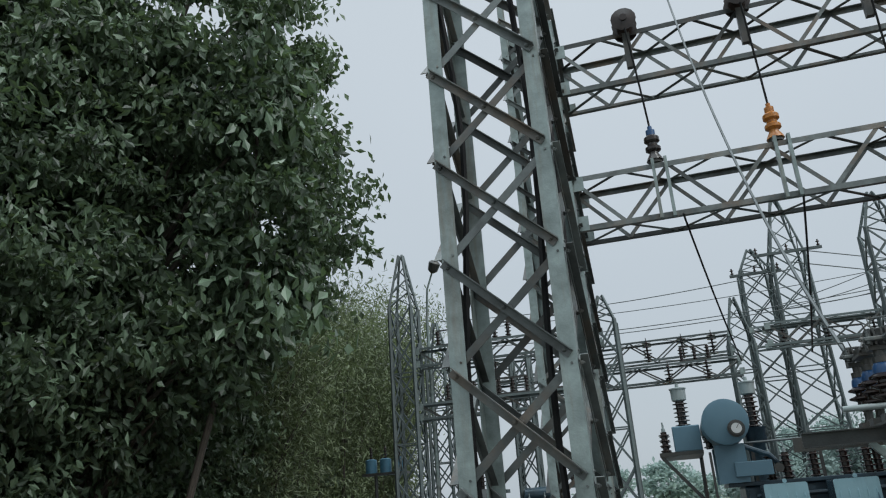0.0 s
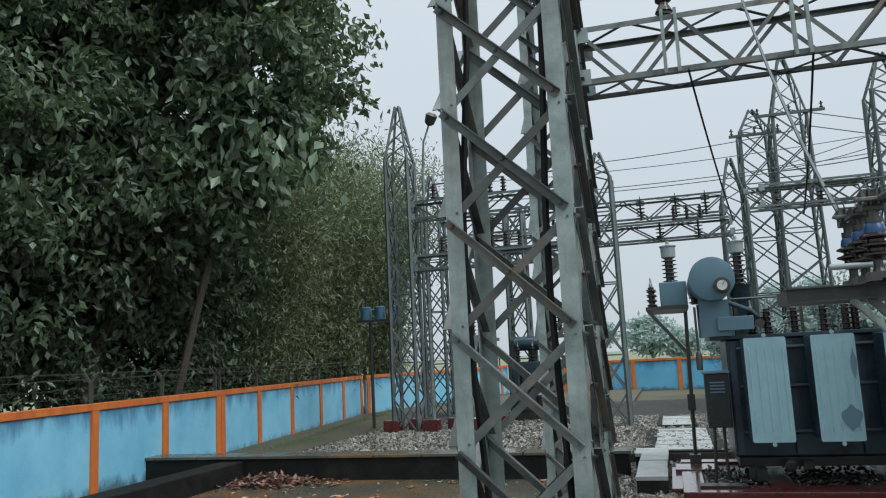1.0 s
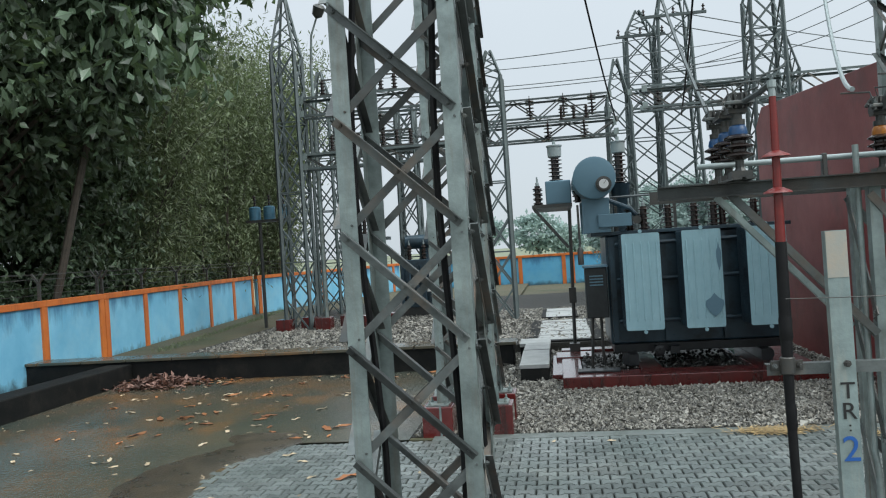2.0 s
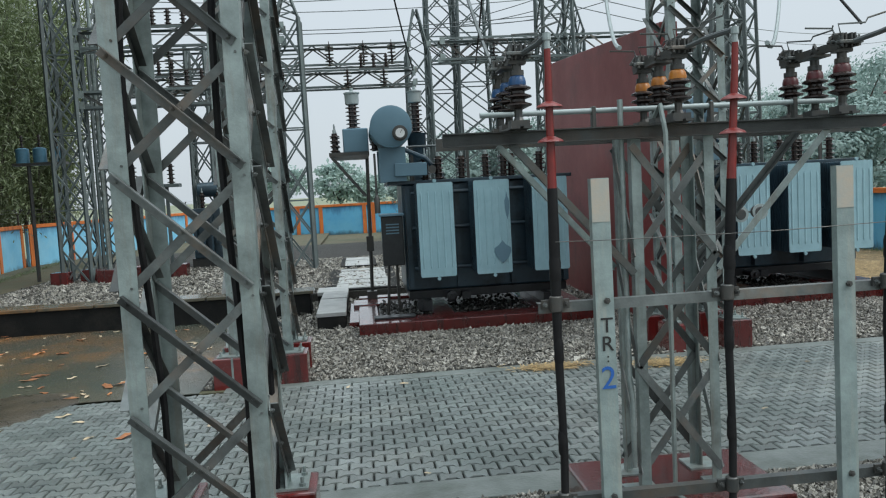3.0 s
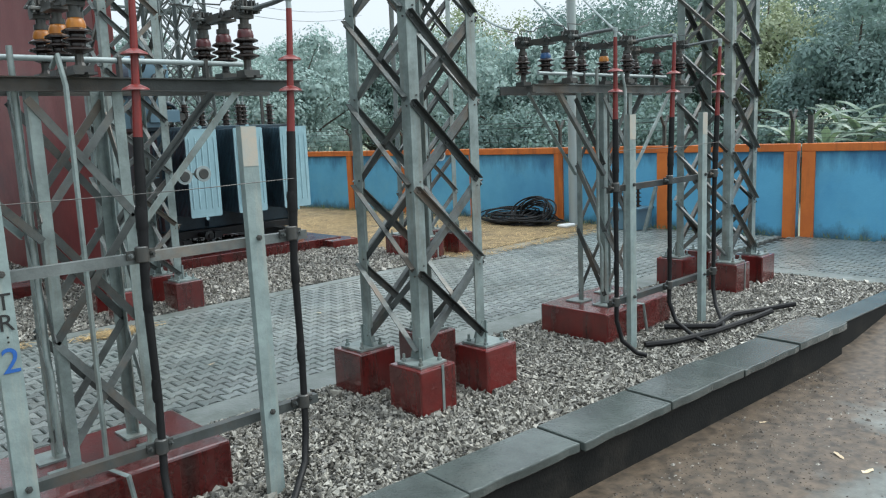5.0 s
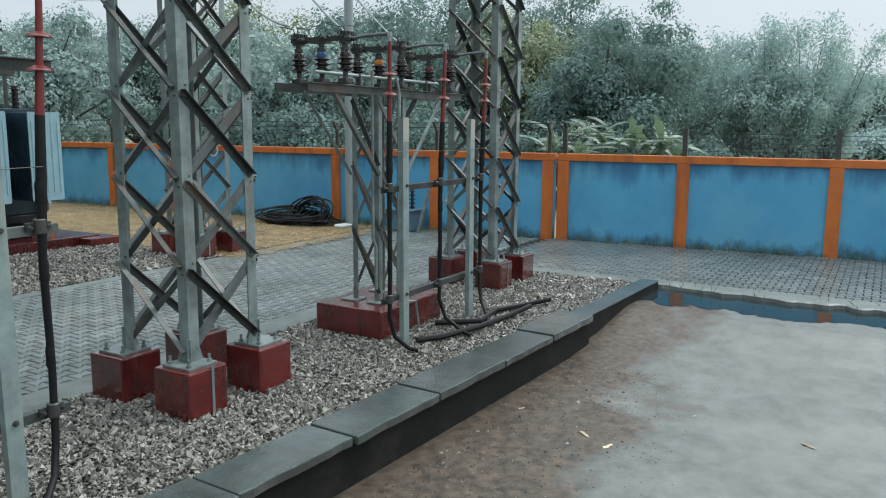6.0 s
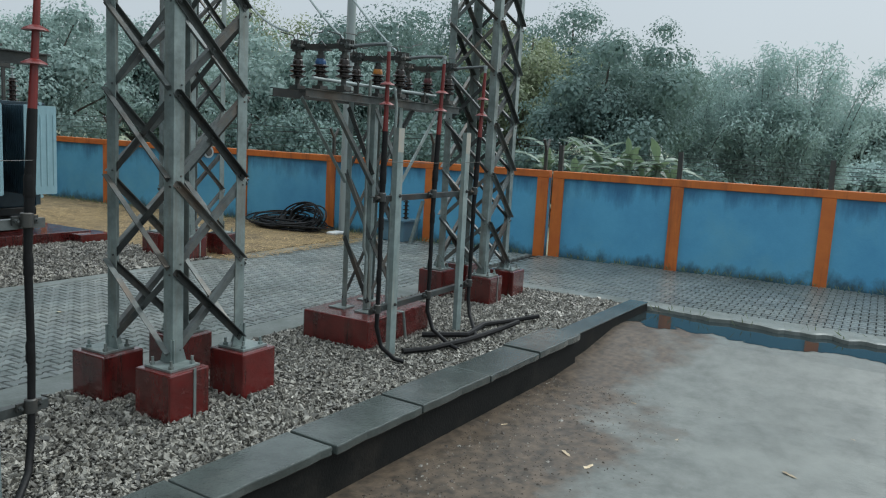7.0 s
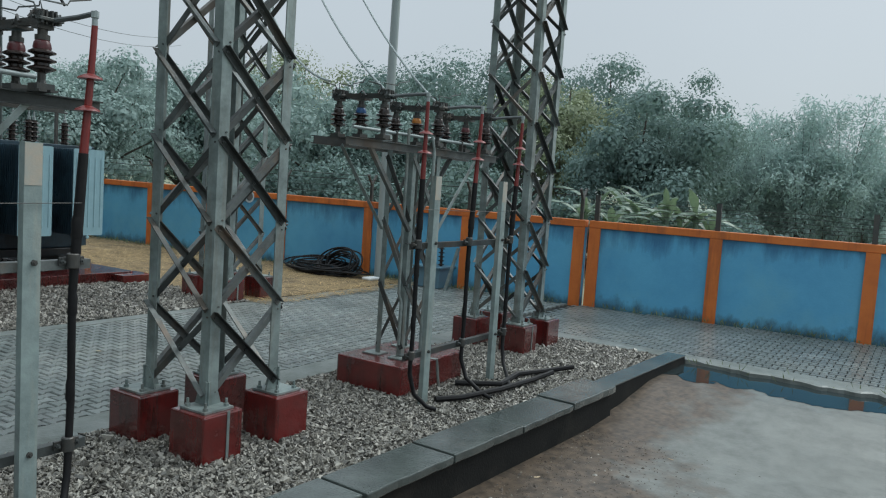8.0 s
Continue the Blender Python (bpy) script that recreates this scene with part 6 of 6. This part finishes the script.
# loose black cables over the gravel by the second switch
for k, pts in enumerate((((6.5, 3.9, 0.05), (6.75, 3.75, 0.05), (7.3, 3.6, 0.06), (8.0, 3.55, 0.05), (8.3, 3.45, 0.1)),
                         ((7.2, 4.1, 0.05), (7.5, 3.7, 0.06), (8.1, 3.8, 0.05), (8.6, 3.6, 0.05), (8.8, 3.4, 0.09)),
                         ((2.4, 3.75, 0.05), (2.2, 3.6, 0.06), (2.0, 3.55, 0.05), (1.9, 3.4, 0.06)))):
    fine = []
    for a, b in zip(pts[:-1], pts[1:]):
        fine += [Vector(a).lerp(Vector(b), f) for f in (0, 0.33, 0.66)]
    tagged(part("loose_cable", Geo().tube(fine + [pts[-1]], 0.03, 8), BLACK_RUBBER, None, smooth=True), "thick black cable lying across the gravel", "cable", "loose cables")

# banana plants beyond the eastern wall
def banana(x, y, seed):
    r = np.random.default_rng(seed)
    t = thing("banana_plant", x, y, -0.47, "pale green banana plant with torn broad leaves", "plant", "banana plants")
    s = r.uniform(0.68, 0.95)
    t.scale = (s, s, s)
    part("stem", Geo().tube([(0, 0, 0), (0.05, 0, 1.4), (0.02, 0, 2.4)], [0.16, 0.13, 0.08], 8), LEAF_BANANA, t, smooth=True)
    for k in range(9):
        a, L = 2 * math.pi * k / 9 + r.uniform(-0.5, 0.5), r.uniform(0.7, 1.7)
        rise = r.uniform(0.9, 2.4)
        vs, fs = [], []
        for i in range(9):
            f = i / 8
            rr0, z = L * f ** 1.3, 2.1 + rise * f - 1.15 * f * f
            w = 0.17 * math.sin(math.pi * min(1, f * 0.92 + 0.08)) * r.uniform(0.55, 1.1)
            cx, cy = rr0 * math.cos(a), rr0 * math.sin(a)
            sx, sy = -math.sin(a) * w, math.cos(a) * w
            vs += [(cx + sx, cy + sy, z - 0.07), (cx, cy, z), (cx - sx, cy - sy, z - 0.07)]
        for i in range(8):
            q = 3 * i
            fs += [(q, q + 1, q + 4, q + 3), (q + 1, q + 2, q + 5, q + 4)]
        part("leaf", Geo().add(vs, fs), LEAF_BANANA, t)


for i, (az, d) in enumerate(((-68.2, 25), (-69, 26), (-70.2, 24.5), (-71.2, 26.5), (-72.3, 25), (-73, 26.8), (-74, 25), (-75, 26), (-76, 25.5), (-77, 26), (-71.8, 28), (-74.5, 28))):
    banana(-d * math.sin(radians(az)), d * math.cos(radians(az)), 200 + i)
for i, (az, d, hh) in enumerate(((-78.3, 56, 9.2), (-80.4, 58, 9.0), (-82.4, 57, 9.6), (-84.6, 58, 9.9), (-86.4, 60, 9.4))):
    bamboo(-d * math.sin(radians(az)), d * math.cos(radians(az)), -0.47, hh, 3.2, 24, "feathery bamboo clump with haze in its colour", LEAF_PLUME_HAZED, 80 + i, 0.34, 620, 0.1, 0.36)
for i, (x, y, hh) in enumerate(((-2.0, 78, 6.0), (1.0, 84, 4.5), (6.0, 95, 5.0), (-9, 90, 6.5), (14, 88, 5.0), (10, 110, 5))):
    tree(x, y, -0.47, [((0, 0, hh * 0.7), (hh * 0.42, hh * 0.42, hh * 0.28))], "small haze-tinted tree out in the fields", 0.5, 0.3, LEAF_HAZED, 60, 40, 0.8, 0.14, 90 + i, 0.5)


# ---- silt crumbs washed along the kerb, and on the apron ----
SILT = material("dark_silt_crumb", (0.035, 0.026, 0.018), 0.6, 0, (0.07, 0.05, 0.032), 20, 0.7, 80, 0.3, island=0.5)


def silt(label, count, x0, x1, y_edge, spread, z, seed, mat=None):
    """Small crumbs, thickest near one edge and thinning out from it."""
    r = random.Random(seed)
    g = Geo()
    for k in range(count):
        cx, cy = r.uniform(x0, x1), y_edge - min(abs(r.gauss(0, spread)), 2.6 * abs(spread)) * (1 if spread > 0 else -1)
        rr = r.uniform(0.004, 0.013) * (2.2 if r.random() < 0.04 else 1.0)
        ring = [(cx + rr * math.cos(q * 1.5708 + k) * r.uniform(0.6, 1.4), cy + rr * math.sin(q * 1.5708 + k) * r.uniform(0.6, 1.4), z - 0.002) for q in range(4)]
        g.add(ring + [(cx, cy, z + rr * 0.55)], [(q, (q + 1) % 4, 4) for q in range(4)])
    tagged(part("silt_crumbs", g, mat or SILT, None), label, "silt", kind="stuff")


silt("brown silt crumbs and bits washed along the kerb", 3600, 0.6, 8.0, 2.75, 0.6, DRIVE_Z, 401)
silt("pale grit and chips in the silt by the kerb", 700, 1.5, 8.0, 2.7, 0.7, DRIVE_Z, 403, STONE)
silt("dark silt crumbs strewn over the muddy apron", 7000, -9.0, -2.5, 14.6, 2.6, -0.004, 402)

# ---- fallen leaves and litter ----
def leaf_litter(name, n, x0, y0, x1, y1, z, size, seed, label, mat):
    r = random.Random(seed)
    for k in range(4):
        g = Geo()
        vs = []
        for i in range(10):
            a = 2 * math.pi * i / 10
            rr0 = 0.5 * (0.75 + 0.25 * math.cos(2 * a)) * r.uniform(0.8, 1.15)
            vs.append((rr0 * math.cos(a), 0.6 * rr0 * math.sin(a), 0.08 * r.uniform(0, 1.2)))
        me = g.add(vs + [(0, 0, 0.03)], [(i, (i + 1) % 10, 10) for i in range(10)]).mesh(name)
        me.materials.append(mat)
        for i in range(n // 4):
            o = new(name, me)
            s = size * r.uniform(0.5, 1.5)
            o.matrix_world = pose(r.uniform(x0, x1), r.uniform(y0, y1), z, 0, 0, r.uniform(0, 360)) @ Matrix.Diagonal((s, s, s, 1))
            tagged(o, label, "leaf", "fallen leaves")


LEAF_PALE = material("pale_fallen_leaf", (0.48, 0.40, 0.28), 0.6, 0, (0.33, 0.22, 0.12), 8, 0.7, 60, 0.1, per_object=0.4)
leaf_litter("fallen_leaf", 60, -8.8, 9.4, -2.6, 14.6, 0.0, 0.2, 1, "wet orange-brown fallen leaf on the muddy apron", LEAF_FALLEN)
leaf_litter("fallen_leaf", 104, -8.8, 7.0, -2.6, 14.6, 0.0, 0.14, 2, "pale curled fallen leaf on the muddy apron", LEAF_PALE)
leaf_litter("fallen_leaf", 12, -3.8, 5.9, 6.0, 9.0, 0.004, 0.1, 4, "small pale fallen leaf on the pavers", LEAF_PALE)
leaf_litter("fallen_leaf", 24, 5.0, -1.0, 9.8, 2.6, DRIVE_Z, 0.09, 5, "small pale leaf fallen on wet concrete", LEAF_PALE)
leaf_litter("fallen_leaf", 48, -9.0, 14.0, -6.5, 14.7, 0.02, 0.16, 6, "dead leaf heaped against the drain wall", LEAF_FALLEN)
big = tagged(new("fallen_leaf", bpy.data.meshes["fallen_leaf"]), "large dry orange leaf lying on the pavers", "leaf", "fallen leaves")
big.matrix_world = pose(-2.55, 7.75, 0.008, 0, 0, 40) @ Matrix.Diagonal((0.3, 0.3, 0.3, 1))


rl = np.random.default_rng(31)
heap = np.stack([rl.normal(-8.2, 0.45, 700), rl.normal(14.25, 0.28, 700), np.zeros(700)], 1)
heap[:, 2] = 0.02 + 0.16 * np.exp(-((heap[:, 0] + 8.2) ** 2 / 0.4 + (heap[:, 1] - 14.25) ** 2 / 0.15)) * rl.uniform(0.3, 1, 700)
LEAF_HEAP = material("dead_leaf_heap", (0.20, 0.11, 0.08), 0.6, 0, (0.09, 0.05, 0.045), 8, 0.7, 60, 0.1, island=0.6)
tagged(new("leaf_heap", leaf_mesh("leaf_heap", heap, 0.0, 0.15, 0.08, LEAF_HEAP, 0.3, rl)), "heap of dead brown leaves by the drain wall", "leaves", kind="stuff")


def straw(name, n, cx, cy, rx, ry, z, seed, label, length=0.14):
    r = np.random.default_rng(seed)
    c = np.stack([cx + rx * r.normal(0, 0.45, n), cy + ry * r.normal(0, 0.45, n), z + r.uniform(0.0, 0.02, n)], 1)
    if rx > 1.5:
        c[:, 0], c[:, 1] = cx + rx * r.uniform(-1, 1, n), cy + ry * r.uniform(-1, 1, n)
    a = r.uniform(0, 6.28, n)
    d = np.stack([np.cos(a), np.sin(a), r.uniform(-0.05, 0.12, n)], 1) * length * r.uniform(0.4, 1.2, (n, 1)) / 2
    s = np.stack([-np.sin(a), np.cos(a), np.zeros(n)], 1) * 0.006
    v = np.stack([c - d - s, c + d - s, c + d + s, c - d + s], 1).reshape(-1, 3)
    me = raw_mesh(name, v, np.arange(4 * n).reshape(-1, 4), STRAW_STALK)
    tagged(new(name, me), label, "straw", kind="stuff")


straw("straw_litter", 500, 2.05, 9.2, 0.5, 0.18, 0.008, 1, "scatter of dry straw at the lane edge")
straw("straw_litter", 500, 3.4, 8.95, 0.4, 0.2, 0.008, 2, "scatter of orange straw at the lane edge")
straw("straw_carpet", 9000, 11.6, 13.0, 2.3, 4.0, 0.01, 3, "loose dry straw strewn over bare ground", 0.25)
straw("straw_carpet", 4000, 10.0, 17.5, 3.2, 3.0, 0.01, 4, "loose dry straw strewn behind the transformers", 0.3)


# tufts of grass at the foot of the walls
def tufts(n, p, q, seed, base=0.0):
    r = np.random.default_rng(seed)
    f = r.uniform(0, 1, (n, 1))
    c = np.asarray(p) * (1 - f) + np.asarray(q) * f + r.normal(0, 0.1, (n, 2))
    c = np.concatenate([c, np.full((n, 1), base)], 1)
    me = leaf_mesh("grass_tufts", c, -1.6, 0.13, 0.014, LEAF_BAMBOO, r=r)
    tagged(new("grass_tufts", me), "short grass and weeds along the wall foot", "grass", kind="stuff")


tufts(600, (14.25, 5.3), (15.2, -4.0), 1)
tufts(1600, (14.2, 6.0), (13.0, 24.0), 2)
tufts(1200, (-10.6, 18.7), (-12.4, 34.0), 3, 0.12)
tufts(60, (10.95, -4), (10.75, 2.6), 4, -0.02)

# ---- gravel stones ----
# a chipped stone: a triangular prism with uneven ends, eight faces
ICO_V = np.array([(1, 0, 0.6), (-0.5, 0.87, 0.5), (-0.5, -0.87, 0.7), (0.9, 0.2, -0.6), (-0.6, 0.8, -0.7), (-0.4, -0.9, -0.5)])
ICO_F = np.array([(0, 1, 2), (5, 4, 3), (0, 3, 1), (1, 3, 4), (1, 4, 2), (2, 4, 5), (2, 5, 0), (0, 5, 3)])


def gravel(name, x0, y0, x1, y1, z, per_m2, size, seed, label):
    r = np.random.default_rng(seed)
    n = int((x1 - x0) * (y1 - y0) * per_m2)
    c = np.stack([r.uniform(x0, x1, n), r.uniform(y0, y1, n), z + r.uniform(-0.01, 0.02, n)], 1)
    if y0 < 3.5:
        c = c[c[:, 1] > kerb_back(c[:, 0]) + 0.01]
        n = len(c)
    sc = size * r.lognormal(0, 0.3, (n, 1)) * np.stack([r.uniform(0.7, 1.3, n), r.uniform(0.5, 0.95, n), r.uniform(0.35, 0.7, n)], 1)
    v = ICO_V[None] * (1 + r.normal(0, 0.16, (n, 6, 1))) * sc[:, None]
    q = r.normal(0, 1, (n, 4)) * np.array([1, 0.55, 0.55, 1])
    q /= np.linalg.norm(q, axis=1, keepdims=True)
    w, a, b, d = q.T
    R = np.stack([np.stack([1 - 2 * (b * b + d * d), 2 * (a * b - d * w), 2 * (a * d + b * w)], 1),
                  np.stack([2 * (a * b + d * w), 1 - 2 * (a * a + d * d), 2 * (b * d - a * w)], 1),
                  np.stack([2 * (a * d - b * w), 2 * (b * d + a * w), 1 - 2 * (a * a + b * b)], 1)], 1)
    v = np.einsum("nij,nkj->nki", R, v) + c[:, None]
    f = (ICO_F[None] + 6 * np.arange(n)[:, None, None]).reshape(-1, 3)
    tagged(new(name, raw_mesh(name, v.reshape(-1, 3), f, STONE)), label, "gravel", kind="stuff")


gravel("gravel", -2.3, 2.95, BED_X1 - 0.03, ROAD_Y0 - 0.13, -0.008, 2800, 0.0185, 1, "loose wet grey-brown gravel stones in the bed")
gravel("gravel", -2.15, ROAD_Y1 + 0.13, 9.3, 12.6, 0.004, 1100, 0.024, 2, "loose pale grey gravel round the transformers")
gravel("gravel", -2.15, 12.6, 9.3, 16.5, 0.004, 420, 0.034, 3, "loose gravel under and behind the transformers")
gravel("gravel", -9.3, 16.9, 2.8, 26.0, 0.165, 160, 0.038, 4, "coarse gravel far back in the yard")

# ---- interlocking pavers: waisted blocks in staggered columns ----
HALF = [(0.0795, 0.0075), (0.0795, 0.034), (0.0445, 0.064), (0.0445, 0.136), (0.0795, 0.166), (0.0795, 0.1925)]
OUT = HALF + [(-a, b) for a, b in reversed(HALF)]


def paver_arrays():
    n = len(OUT)
    v = []
    for inset, z in ((0.007, 0.0), (0.0, -0.009), (0.0, -0.03)):
        for a, b in OUT:
            k = 1 - inset / 0.08
            v.append((0.1 + (b - 0.1) * k, a * k, z))
    quads = [(i + n * r0, i + n * (r0 + 1), (i + 1) % n + n * (r0 + 1), (i + 1) % n + n * r0) for r0 in (0, 1) for i in range(n)]
    top = [(i, i + 1, n - 2 - i, n - 1 - i) for i in range(n // 2 - 1)]
    return np.array(v), np.array(quads + [tuple(reversed(t)) for t in top])


PV, PF = paver_arrays()
bed = bpy.data.objects["lane_bed"]
paver_mesh = raw_mesh("paver", PV, PF, PAVER)


def lay(x0, y0, x1, y1, keep):
    """Places of pavers in staggered columns, where keep(x, y) holds."""
    r = np.random.default_rng(9)
    c = []
    for i in range(int((y1 - y0) / 0.14)):
        y = y0 + 0.08 + 0.14 * i
        x = x0 - (0.1 if i % 2 else 0.0)
        while x + 0.2 < x1 + 0.05:
            if x > x0 - 0.02 and keep(x + 0.1, y):
                z = 0.004 * noise.noise(Vector((x * 0.9, y * 0.9, 0))) + 0.0015 * r.normal() - 0.002
                c.append((x, y, z))
            x += 0.2
    return np.array(c)


lane = lay(-5.1, ROAD_Y0 + 0.29, 14.3, ROAD_Y1 - 0.1, lambda x, y: x > -4.55 + 0.5 * max(0.0, y - 8.4) ** 2 + 0.1 * math.sin(y * 3))
near = (lane[:, 0] > -0.4) & (lane[:, 0] < 3.9) & (lane[:, 1] < 7.35)
picked = np.flatnonzero(near)[:300]
rest = np.ones(len(lane), bool)
rest[picked] = False
for x, y, z in lane[picked]:
    part("paver", paver_mesh, None, bed).location = (x, y, z)


def joined(name, c, parent):
    v = (PV[None] + c[:, None]).reshape(-1, 3)
    f = (PF[None] + len(PV) * np.arange(len(c))[:, None, None]).reshape(-1, 4)
    o = part(name, raw_mesh(name, v, f, PAVER), None, parent)
    tagged(o, kind="stuff")


joined("pavers", lane[rest], bed)
side = lay(-9.0, BED_X1 + 0.3, ROAD_Y0 + 0.2, 15.6, lambda a, b: b < 14.35 + (5.5 - a) * 0.085)[:, [1, 0, 2]]
PV, PF = PV[:, [1, 0, 2]], PF[:, ::-1]
joined("pavers", side, bpy.data.objects["side_lane_bed"])
